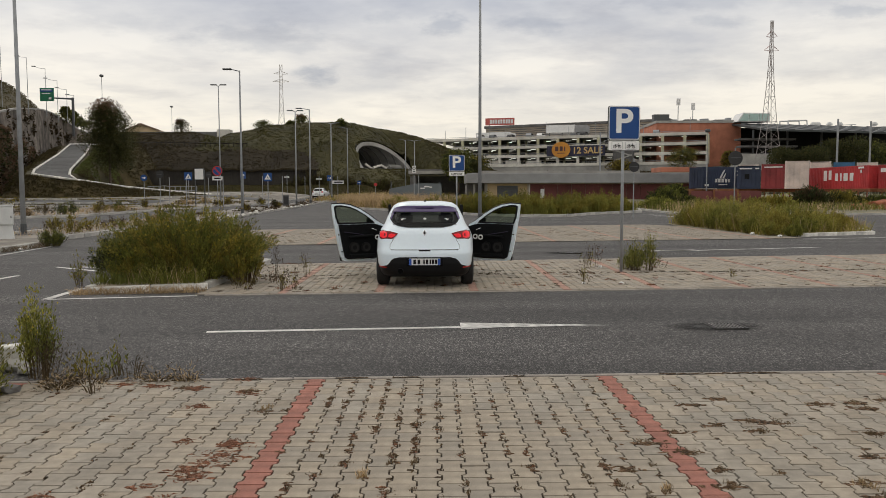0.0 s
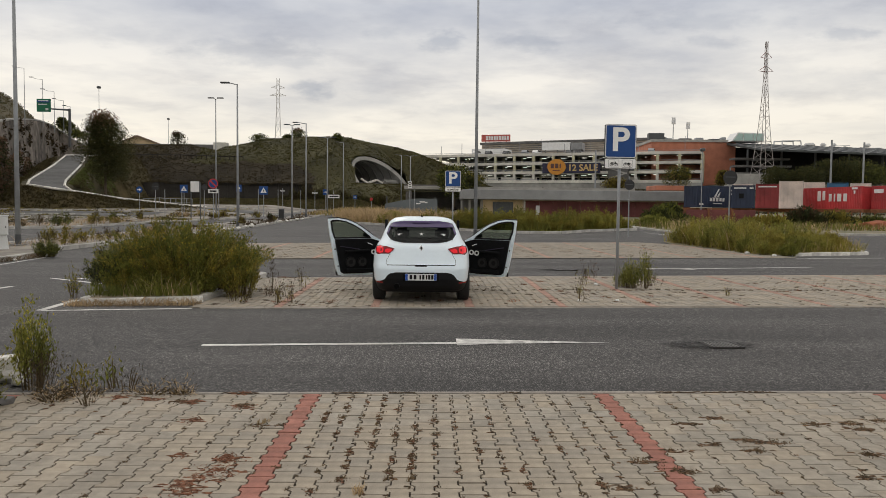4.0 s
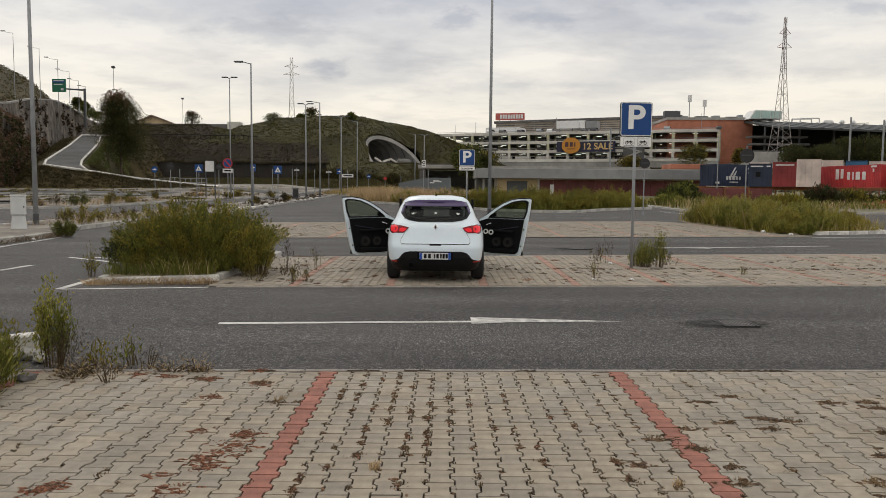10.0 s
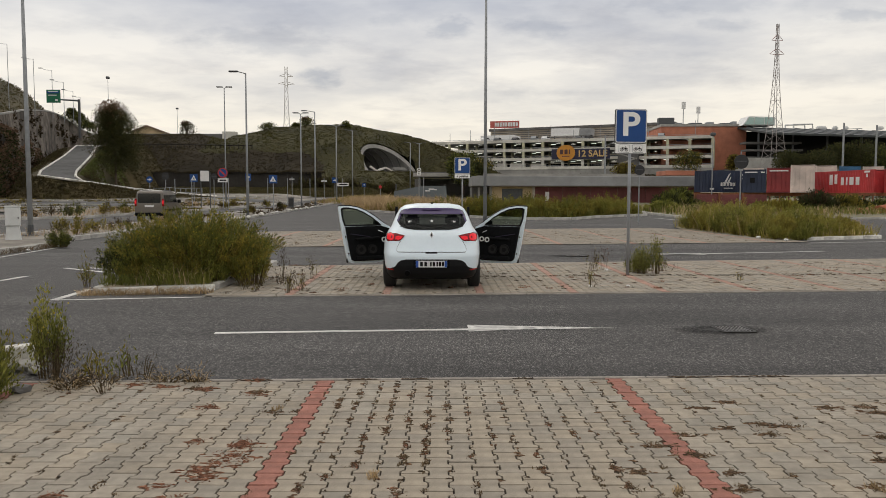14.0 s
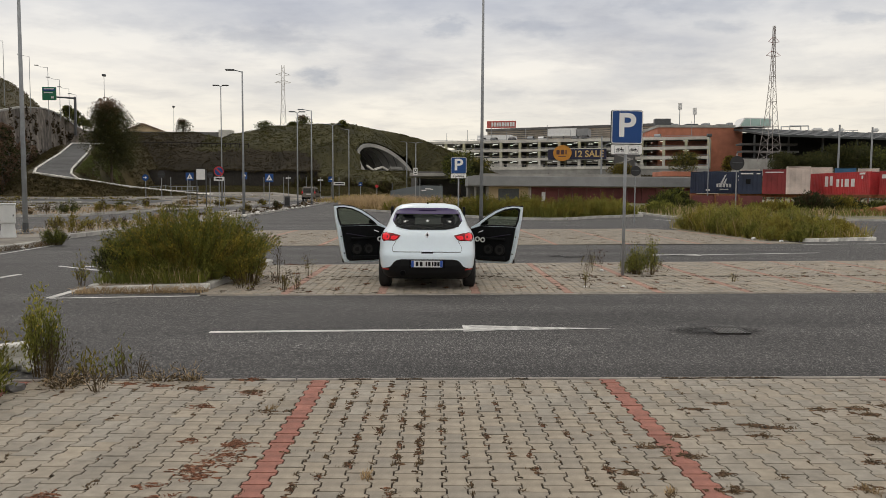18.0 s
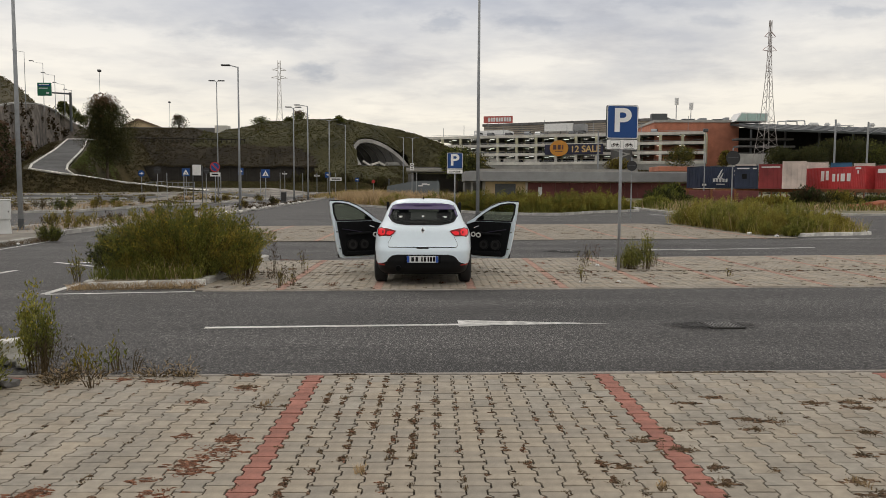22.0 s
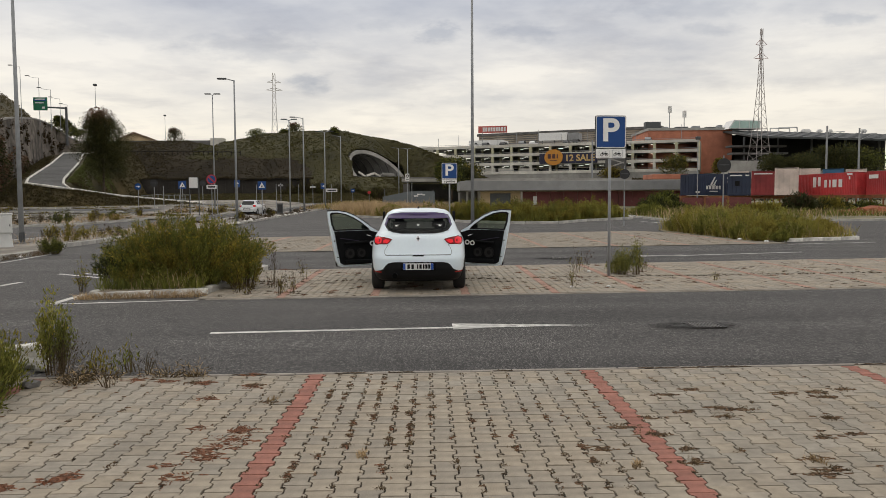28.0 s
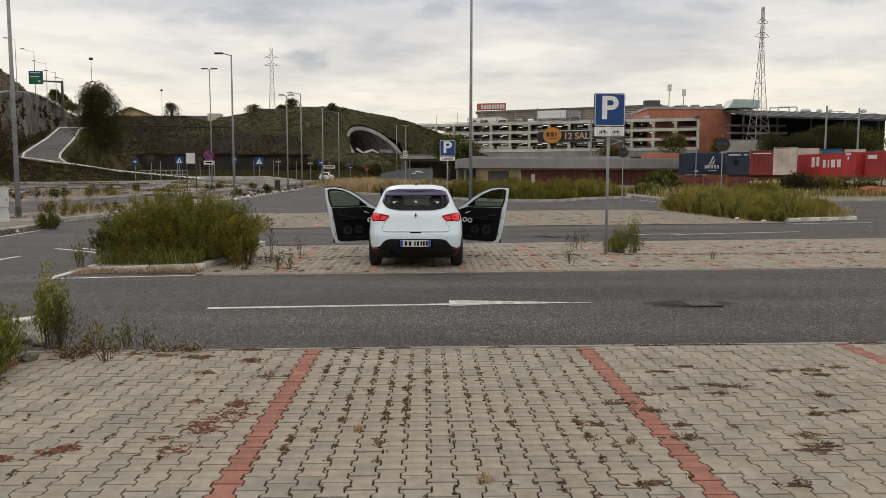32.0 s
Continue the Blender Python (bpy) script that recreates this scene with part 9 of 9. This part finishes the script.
def small_car(name, label, paint, lit=True):
    """A closed hatchback seen from afar; local y runs forward from the tail."""
    c = thing(name, pose(0, 0, 0), label, "car")
    hatch_body(c, paint, False)
    for s in (1, -1):
        lamp = [(s * 0.80, 0.84), (s * 0.74, 0.98), (s * 0.60, 0.99), (s * 0.47, 0.92), (s * 0.52, 0.84), (s * 0.66, 0.80)]
        v, f = solid(*rear_rows(lamp, 6, 10, 0.012), 0.03)
        lm = raw("tail_lamp", v, f, M["lamp_red"], c, smooth=True)
        if lit:
            v, f = solid(*rear_rows([(s * (0.655 + (abs(x) - 0.655) * 0.6), 0.895 + (z - 0.895) * 0.55) for x, z in lamp], 4, 8, 0.018), 0.01)
            raw("light_strip", v, f, M["lamp_lit"], lm, "glowing red strip")
        vs, fs = [], []
        for j in range(5):
            z = 1.035 + 0.30 * j / 4
            for i in range(9):
                y = 0.92 + 0.15 * j / 4 + (2.45 - 0.55 * j / 4 - 0.92 - 0.15 * j / 4) * i / 8
                vs.append((s * (side_x(y, z) + 0.008), y, z))
        for j in range(4):
            for i in range(8):
                fs.append((j * 9 + i, j * 9 + i + 1, j * 9 + i + 10, j * 9 + i + 9))
        raw("side_window", vs, fs, M["black_glass"], c)
        part("door_mirror", bx(0.16, 0.12, 0.13, s * 0.90, 2.55, 0.95, bevel=0.03), paint, c)
        for y in ARCHES:
            tyre_wheel(c, s * 0.74, y)
        part("headlamp", bx(0.36, 0.12, 0.16, s * 0.58, 3.86, 0.66, bevel=0.03), M["chrome"], c)
    win = [(-0.46, 1.0), (0.46, 1.0), (0.585, 1.08), (0.575, 1.2), (0.50, 1.34), (-0.50, 1.34), (-0.575, 1.2), (-0.585, 1.08)]
    v, f = rear_rows(win, 8, 16, 0.010)
    raw("rear_window", v, f, M["black_glass"], c)
    part("number_plate", plate_bm(rounded(0.52, 0.11, 0.01, 0, 0.60), -0.02, 0.02), M["white"], c)
    part("bumper_strip", bx(1.3, 0.06, 0.14, 0, 0.06, 0.28, bevel=0.02), M["black"], c)
    part("plate_recess", plate_bm(rounded(0.62, 0.17, 0.03, 0, 0.60), -0.012, 0.03), M["sign_back"], c)
    part("boot_line", bx(1.0, 0.02, 0.012, 0, rear_y(0, 0.74) + 0.004, 0.74), M["sign_back"], c)
    part("windscreen", bx(1.18, 0.02, 0.84, 0, 2.47, 0.735, rot=(64, 0, 0)), M["black_glass"], c)
    return c


M["black_glass"] = mat("dark_reflecting_glass", (0.012, 0.014, 0.016), 0.06, var=0.1, scale=2, bump=0)


def van():
    c = thing("passenger_van", pose(0, 0, 0), "grey-brown boxy passenger van with dark rear window", "van")
    prof = [(0.0, 0.32), (4.15, 0.32), (4.25, 0.62), (4.15, 0.92), (3.45, 1.10), (2.75, 1.72), (2.45, 1.80), (0.25, 1.83), (0.10, 1.74), (0.0, 1.05)]
    bm = bmesh.new()
    n = len(prof)
    wid = lambda z: 0.86 - 0.12 * smooth((z - 1.0) / 0.85)
    rows = []
    for s in (-1, 1):
        rows.append([bm.verts.new((s * wid(z), y, z)) for y, z in prof])
    bm.faces.new(rows[0]), bm.faces.new(rows[1][::-1])
    for k in range(n):
        bm.faces.new((rows[0][k], rows[0][(k + 1) % n], rows[1][(k + 1) % n], rows[1][k]))
    bmesh.ops.recalc_face_normals(bm, faces=bm.faces)
    bmesh.ops.bevel(bm, geom=bm.edges[:], offset=0.06, segments=3, affect="EDGES")
    part("body", bm, M["van_brown"], c, smooth=False)
    part("rear_window", plate_bm(rounded(1.30, 0.56, 0.08, 0, 1.38), -0.012, 0.03), M["black_glass"], c)
    part("plate_panel", plate_bm(rounded(0.8, 0.16, 0.02, 0, 0.93), -0.015, 0.02), M["van_brown"], c)
    part("number_plate", plate_bm(rounded(0.52, 0.11, 0.01, 0, 0.92), -0.022, -0.014), M["white"], c)
    part("bumper", bx(1.66, 0.16, 0.22, 0, 0.03, 0.32, bevel=0.04), M["trim"], c)
    for s in (1, -1):
        part("tail_lamp", bx(0.13, 0.16, 0.46, s * 0.785, 0.06, 0.90, bevel=0.03), M["lamp_red"], c, "tall red tail lamp")
        part("light_strip", bx(0.10, 0.02, 0.20, s * 0.79, -0.025, 1.05, bevel=0.008), M["lamp_lit"], c, "glowing red strip")
        for y0, y1 in ((0.35, 1.35), (1.45, 2.15), (2.22, 2.95)):
            w = part("side_window", bx(0.02, y1 - y0, 0.46, s * 0.815, (y0 + y1) / 2, 1.12, bevel=0.008, rot=(0, s * -8, 0)), M["black_glass"], c)
        part("door_mirror", bx(0.20, 0.14, 0.22, s * 0.98, 3.02, 1.08, bevel=0.04), M["black"], c)
        part("side_strip", bx(0.03, 3.4, 0.12, s * 0.865, 2.0, 0.62, bevel=0.01), M["trim"], c)
        for y in (0.72, 3.30):
            tyre_wheel(c, s * 0.76, y, 0.31, 0.19)
        part("headlamp", bx(0.30, 0.10, 0.26, s * 0.66, 4.12, 0.70, bevel=0.03), M["chrome"], c)
    part("windscreen", bx(1.36, 0.02, 0.80, 0, 3.10, 1.01, rot=(48.5, 0, 0)), M["black_glass"], c)
    for s in (1, -1):
        part("roof_rail", tube((s * 0.66, 0.4, 1.85), (s * 0.66, 2.3, 1.85), 0.02, 0.02, 6), M["steel_dark"], c)
    for ob in c.children:
        if ob.name.startswith("wheel"):
            ob.matrix_basis = Matrix.Translation((0, -0.11 * ob.matrix_basis.translation.y, 0)) @ ob.matrix_basis
        else:
            ob.data.transform(Matrix.Diagonal((1, 0.89, 1, 1)))
    return c


FIRST = small_car("passing_car", "small white hatchback driving off on the outer road", M["car_white2"])
SECOND = small_car("passing_car", "white hatchback with lit tail lamps on the outer road", M["car_white2"])
VAN = van()


# ---- paving: interlocking blocks, each with its own edges ----
PITCH_Y = 0.18
WAVE = ((-0.5, 1), (-0.31, 1), (-0.19, -1), (0.19, -1), (0.31, 1), (0.5, 1))


def block_outline(px, py, amp=0.0125, gap=0.0095):
    right = [(px / 2 + s * amp - gap / 2, v * py if abs(v) < 0.5 else v * (py - gap)) for v, s in WAVE]
    return right + [(-x, y) for x, y in right[::-1]]


def block_data(px, py, h=0.018):
    o = block_outline(px, py)
    n = len(o)
    top = [(x * 0.975, y * 0.985, h) for x, y in o]
    low = [(x, y, h - 0.004) for x, y in o]
    bot = [(x, y, 0.0) for x, y in o]
    faces = [tuple(range(n)), *[(n + i, n + (i + 1) % n, (i + 1) % n, i) for i in range(n)], *[(2 * n + i, 2 * n + (i + 1) % n, n + (i + 1) % n, n + i) for i in range(n)]]
    return np.array(top + low + bot), faces


def paving(name, label, x0, x1, lo, hi, px, origin, red_every, near, seed, red="block_red", zb=-0.0115, simple=False):
    """Blocks in columns along y; the columns' red ones mark the bays. near: the stretch whose blocks are pieces."""
    rng = np.random.default_rng(seed)
    base = thing(name, pose(0, 0, 0), label, "pavement", kind="structure")
    bed = [(x0, lo(x0)), (x1, lo(x1)), (x1, hi(x1)), (x0, hi(x0))]
    raw("joint_bed", [(x, y, -0.006) for x, y in bed], [(0, 1, 2, 3)], M["sand"], base)
    V, F = block_data(px, PITCH_Y)
    if simple:
        n = len(block_outline(px, PITCH_Y))
        F = [f for f in F if max(f) < 2 * n]
        V = V[:2 * n]
    shared = {}
    for key in ("block", red):
        me = bpy.data.meshes.new("paving_block")
        me.from_pydata(V.tolist(), [], F)
        me.materials.append(M[key])
        shared[key] = me
    lists = {"block": ([], []), red: ([], [])}
    i0, i1 = math.ceil((x0 - origin[0]) / px), math.floor((x1 - origin[0]) / px)
    for i in range(i0, i1 + 1):
        x = origin[0] + i * px
        key = red if i % red_every == 0 else "block"
        a, b = lo(x) + 0.03, hi(x) - 0.03
        off = origin[1] + (PITCH_Y / 2 if i % 2 else 0)
        j0, j1 = math.ceil((a + PITCH_Y / 2 - off) / PITCH_Y), math.floor((b - PITCH_Y / 2 - off) / PITCH_Y)
        for j in range(j0, j1 + 1):
            y = off + j * PITCH_Y
            dz = rng.normal() * 0.0012
            if near and near[0] < x < near[1] and near[2] < y < near[3]:
                ob = new("paving_block", shared[key])
                ob.parent = base
                ob.matrix_basis = pose(x, y, zb + dz, rng.normal() * 0.25, rng.normal() * 0.3, rng.normal() * 0.25)
                continue
            vs, fs = lists[key]
            k = len(vs) * len(V)
            vs.append(V * np.array([1, 1, 1]) + np.array([x + rng.normal() * 0.0008, y + rng.normal() * 0.0008, zb + dz]))
            fs.extend(tuple(q + k for q in f) for f in F)
        # cut blocks close the gaps at both ends of a column
        for edge, gap, sgn in ((b, b - off - j1 * PITCH_Y - PITCH_Y / 2, -1), (a, off + j0 * PITCH_Y - PITCH_Y / 2 - a, 1)):
            if gap > 0.025:
                vs, fs = lists[key]
                k = len(vs) * len(V)
                vs.append(V * np.array([1, gap / PITCH_Y, 1]) + np.array([x, edge + sgn * gap / 2, zb + rng.normal() * 0.001]))
                fs.extend(tuple(q + k for q in f) for f in F)
    for key, (vs, fs) in lists.items():
        if vs:
            tagged(raw("paving_blocks", np.concatenate(vs).tolist(), fs, M[key], base), kind="stuff")
    return base


paving("paving_near", "grey interlocking concrete paving with red bay lines", -4.15, 9.6, lambda x: -3.0, lambda x: EDGE_A(x) - 0.035, 0.1380, (-0.985, 3.83), 18, (-1.75, 1.55, 3.15, 5.15), 1)
paving("paving_bays", "grey interlocking concrete paving with faded red bay lines", -3.7, 13.0, lambda x: EDGE_B(x) + 0.03, lambda x: EDGE_C(x) - 0.03, 0.14, (-2.42, 12.4), 11, (-1.4, 2.6, 12.05, 13.9), 2, red="block_faded")
paving("paving_far", "grey interlocking paving of the far bays", -8.4, 12.8, lambda x: EDGE_D(x) + 0.02, lambda x: min(EDGE_E(x), 36.0 + max(0, 11.5 - x) * 1.6), 0.14, (3.95, 24.2), 18, None, 3, red="block_faded", simple=True)


# ---- weeds in the joints ----
M["moss_brown"] = mat("brown_joint_moss", (0.195, 0.118, 0.068), 0.97, var=0.5, scale=45, bump=0.9, bscale=160, color2=(0.095, 0.058, 0.034), island=0.3)
M["moss_red"] = mat("red_brown_joint_moss", (0.27, 0.118, 0.068), 0.97, var=0.5, scale=45, bump=0.9, bscale=160, color2=(0.105, 0.060, 0.036), island=0.25)
M["moss_dark"] = mat("dark_joint_moss", (0.115, 0.075, 0.045), 0.97, var=0.5, scale=45, bump=0.9, bscale=160, color2=(0.040, 0.032, 0.020), island=0.3)

def joint_tufts():
    rng = np.random.default_rng(77)
    mid = [(-0.38, 5.42), (-0.37, 5.33), (-0.38, 4.98), (-0.38, 4.74), (-0.37, 4.66), (-0.24, 4.19), (-0.11, 4.49), (-0.10, 4.40), (-0.10, 4.29), (-0.65, 5.23), (-0.65, 5.37), (-0.78, 5.49), (-0.51, 4.58), (-0.51, 4.28), (-0.51, 4.06), (-0.26, 3.67),
           (-0.24, 3.59), (-0.66, 3.86), (-0.78, 3.70), (-0.79, 3.52), (-0.11, 4.80), (-0.10, 5.15), (-0.50, 5.84), (-0.64, 5.68), (-0.24, 5.63), (-0.37, 5.74), (-0.78, 5.34), (-0.65, 4.96), (-0.24, 4.95), (-0.36, 5.94), (-0.23, 4.41), (-0.50, 5.01), (0.03, 5.30), (0.05, 4.70), (0.19, 5.1), (0.19, 4.2), (0.33, 4.6), (0.46, 5.4), (0.58, 4.22), (0.58, 3.98), (0.74, 4.85), (0.88, 4.66), (1.0, 4.0), (1.02, 3.7)]
    right = [(1.94, 5.27), (2.19, 5.43), (3.20, 5.29), (3.18, 5.13), (3.43, 5.37), (2.88, 5.28), (1.93, 4.76), (2.22, 4.86), (2.20, 4.62), (1.63, 4.62), (1.38, 4.39), (1.65, 3.91), (2.63, 4.13), (2.35, 3.70), (2.36, 3.51), (1.55, 4.21), (2.36, 4.81), (2.90, 4.57), (1.94, 2.96), (1.19, 2.98), (2.85, 4.18), (1.6, 3.67), (1.13, 3.94), (2.29, 3.44), (-1.47, 5.72), (-1.17, 5.16), (-2.0, 5.82)]
    red = [(-1.26, 4.41), (-1.29, 4.43), (-1.31, 4.20), (-1.27, 4.22), (-1.22, 4.16), (-1.37, 4.02), (-1.35, 4.07), (-1.36, 3.87), (-1.32, 3.86), (-1.95, 5.81), (-1.92, 5.84), (-1.59, 6.12), (-1.75, 5.28), (-1.47, 5.67), (-1.56, 4.48), (-1.42, 3.95), (-1.52, 3.70), (-1.40, 3.55), (-2.07, 3.53), (-2.12, 3.50), (-2.05, 3.56), (-2.31, 3.38), (-2.36, 3.38), (-2.3, 5.9), (-2.55, 5.95)]
    olive = [(-0.25, 4.05), (-0.11, 4.05), (-0.66, 4.18), (-1.32, 5.36), (1.26, 3.61), (2.9, 4.57), (0.2, 3.6)]
    dry = [(1.26, 3.63), (-0.40, 3.88), (-1.22, 5.21), (2.35, 3.7), (0.36, 3.05)]

    def tuft(n, pts, size, lo, hi, name, label, mt, sx=1.0):
        B, T, W = [], [], []
        for x, y in pts:
            s = size * rng.uniform(0.5, 1.5)
            m = int(1.7 * n * (s / size) ** 1.5)
            ax, ay = sx * rng.uniform(0.25, 0.75), rng.uniform(0.5, 1.25)
            # a few ragged cushions beside one another
            hub = rng.normal(size=(5, 2)) * s * 0.40 * np.array([ax, ay])
            k = rng.integers(0, 5, m)
            r = rng.normal(size=(m, 2)) * s * rng.uniform(0.08, 0.28, 5)[k][:, None]
            q = np.stack([x + hub[k, 0] + r[:, 0], y + hub[k, 1] + r[:, 1], np.full(m, 0.003)], axis=1)
            d = rng.normal(size=(m, 2)) * min(s * 0.2, 0.013)
            B.append(q), T.append(q + np.stack([d[:, 0], d[:, 1], rng.uniform(lo, hi, m)], axis=1)), W.append(np.full(m, 0.0045) * rng.uniform(0.5, 1.7, m))
        v, f = blades_mesh(np.concatenate(B), np.concatenate(T), np.concatenate(W), rng, 0.1)
        tagged(raw(name, v.tolist(), f, LM[mt]), label, "weed", kind="stuff")

    def mats(pts, size, name, label, mt, along=0.5):
        """Flat ragged cushions of moss and dead weed that lie on the joints."""
        V, F, n = [], [], 11
        for x, y in pts:
            for _ in range(rng.integers(1, 4)):
                s = size * rng.uniform(0.45, 1.3)
                ax, ay = (s, s * 0.35) if rng.uniform() < along else (s * 0.3, s * 0.75)
                cx, cy = x + rng.normal() * size * 0.45, y + rng.normal() * size * 0.35
                t = np.arange(n) * 2 * np.pi / n
                r = rng.uniform(0.35, 1.35, n)
                k = len(V) * (2 * n + 1)
                low = np.stack([cx + ax * r * np.cos(t), cy + ay * r * np.sin(t), np.full(n, 0.0055)], axis=1)
                mid = np.stack([cx + ax * r * 0.6 * np.cos(t), cy + ay * r * 0.6 * np.sin(t), rng.uniform(0.009, 0.0125, n)], axis=1)
                V.append(np.concatenate([low, mid, [[cx, cy, 0.0125]]]))
                for i in range(n):
                    j = (i + 1) % n
                    F.extend(((k + i, k + j, k + n + j, k + n + i), (k + n + i, k + n + j, k + 2 * n)))
        tagged(raw(name, np.concatenate(V).tolist(), F, M[mt]), label, "weed", kind="stuff")

    def scraps(pts, n, sx, sy):
        """Places of the small scraps that make up each ragged patch."""
        return [(x + rng.normal() * sx, y + rng.normal() * sy) for x, y in pts for _ in range(int(n * rng.uniform(0.5, 1.4)))]

    mats(scraps(mid, 7, 0.009, 0.036), 0.016, "moss_cushions", "ragged brown moss along the paving joints", "moss_brown", 0.35)
    mats(scraps(mid, 5, 0.008, 0.028), 0.014, "moss_cushions", "ragged red-brown moss along the paving joints", "moss_red", 0.4)
    mats(scraps(right, 13, 0.055, 0.020), 0.024, "moss_cushions", "ragged brown moss across the paving joints", "moss_brown", 0.8)
    mats(scraps(right, 6, 0.040, 0.016), 0.019, "moss_cushions", "dark moss across the paving joints", "moss_dark", 0.8)
    mats(scraps(red, 15, 0.050, 0.030), 0.026, "moss_cushions", "flat red-brown moss in the paving joints", "moss_red", 0.8)
    tuft(18, mid, 0.060, 0.004, 0.020, "joint_weeds", "brown weeds along the paving joints", "tuft", 0.6)
    tuft(34, right, 0.085, 0.005, 0.022, "joint_weeds", "brown weeds in the paving joints", "tuft", 1.8)
    tuft(40, red, 0.11, 0.003, 0.014, "joint_weeds", "flat red-brown weeds in the paving joints", "redweed", 1.5)
    tuft(26, olive, 0.045, 0.006, 0.030, "joint_weeds", "pale brown weeds in the paving joints", "tuft", 1.0)
    tuft(24, dry, 0.055, 0.01, 0.05, "joint_weeds", "dry pale grass in the paving joints", "dry", 1.0)
    # small ones along the joints of the middle bay and beyond
    small = []
    for _ in range(1350):
        x = -0.985 + 0.138 * (rng.integers(-16, 32) + 0.5)
        if rng.uniform() < 0.72 and not (-0.9 < x < 1.5):
            continue
        small.append((x + rng.normal() * 0.008, rng.uniform(2.6, 6.1)))
    mats(small[::3], 0.020, "moss_cushions", "small dark moss in the paving joints", "moss_dark", 0.3)
    mats(small[1::4], 0.024, "moss_cushions", "small brown moss in the paving joints", "moss_brown", 0.4)
    tuft(10, small[3::4], 0.04, 0.004, 0.018, "joint_weeds", "small brown weeds in the paving joints", "tuft", 0.8)
    bays = []
    for _ in range(420):
        x = -2.42 + 0.14 * (rng.integers(-8, 90) + 0.5)
        bays.append((x, EDGE_B(x) + 0.1 + rng.uniform() * 5.2))
    mats(bays, 0.055, "moss_cushions", "flat moss in the far paving joints", "moss_dark", 0.7)
    tuft(12, bays[::3], 0.06, 0.008, 0.03, "joint_weeds", "brown weeds in the far paving joints", "brown", 2.0)
    tuft(30, bays[::9], 0.12, 0.01, 0.04, "joint_weeds", "red-brown weeds in the far paving joints", "redweed", 2.0)
    tuft(30, [(x, EDGE_B(x) + 2.55 + 0.06 * math.sin(x * 3)) for x in np.arange(-3.4, 12, 0.16)], 0.09, 0.008, 0.03, "joint_weeds", "a line of brown weeds along a joint", "brown", 1.5)
    far = []
    for _ in range(260):
        x = rng.uniform(-8, 12)
        far.append((x, EDGE_D(x) + 0.2 + rng.uniform() * 8.5))
    tuft(18, far, 0.13, 0.01, 0.05, "joint_weeds", "brown weeds in the far paving joints", "tuft", 2.0)
    # dark moss along the concrete edging, in broken runs
    run = [(x, EDGE_A(x) - 0.03 + rng.normal() * 0.008) for a, b in ((-1.75, -1.45), (-0.83, -0.55), (-0.33, -0.1), (0.62, 0.78), (2.0, 3.05), (4.1, 4.4)) for x in np.arange(a, b, 0.02)]
    mats(run, 0.022, "moss_cushions", "dark moss along the concrete edging", "moss_dark", 0.95)



joint_tufts()


def drive(t, x, y, rz):
    return (t, pose(x, y, gz(y + 2) - 0.012, 0, 0, rz))


def motions():
    # the first car is already far off and drives away
    walk(FIRST, [drive(0.0, -15.9, 104.0, -6), drive(0.5, -15.33, 110.0, -8), drive(1.0, -14.55, 117.0, -12), drive(1.5, -13.0, 125.0, -22), drive(2.2, -7.0, 135.0, -60), drive(3.0, 2.0, 138.0, -75), drive(32.0, 80.0, 150.0, -80)])
    # the van comes past the cabinet and follows the outer road
    walk(VAN, [drive(0.0, -30.0, -8.0, -7), drive(11.0, -21.6, 15.5, 2), drive(12.2, -19.3, 27.4, 4), drive(13.0, -18.1, 35.0, 4), drive(13.5, -17.6, 39.8, 4), drive(14.0, -17.1, 45.0, 3), drive(14.5, -17.0, 50.4, 2), drive(16.5, -16.35, 75.0, 1),
               drive(17.0, -16.25, 82.0, 1), drive(18.0, -15.74, 95.0, 0), drive(19.0, -15.22, 108.0, -1), drive(19.5, -14.93, 114.0, -5), drive(20.0, -14.29, 120.0, -9), drive(20.6, -12.75, 127.0, -18), drive(21.2, -10.18, 132.0, -38), drive(22.0, -3.5, 137.0, -65), drive(23.0, 7.0, 140.0, -78), drive(32.0, 80.0, 150.0, -80)])
    # the second white hatchback
    walk(SECOND, [drive(0.0, -24.0, -14.0, -4), drive(22.0, -18.7, 14.0, -2), drive(23.4, -18.2, 26.2, -2), drive(23.8, -18.05, 30.0, -2), drive(24.2, -17.95, 33.8, -2), drive(24.5, -17.9, 36.7, -2), drive(25.0, -17.65, 41.5, -2), drive(25.5, -17.35, 46.0, -2), drive(27.5, -16.66, 65.0, -1),
                  drive(28.0, -16.6, 70.0, -2), drive(29.0, -16.37, 80.0, -2), drive(30.0, -16.1, 91.0, -3), drive(30.6, -15.8, 97.0, -3), drive(31.2, -15.4, 103.0, -4), drive(32.0, -14.78, 111.0, -6)])


motions()
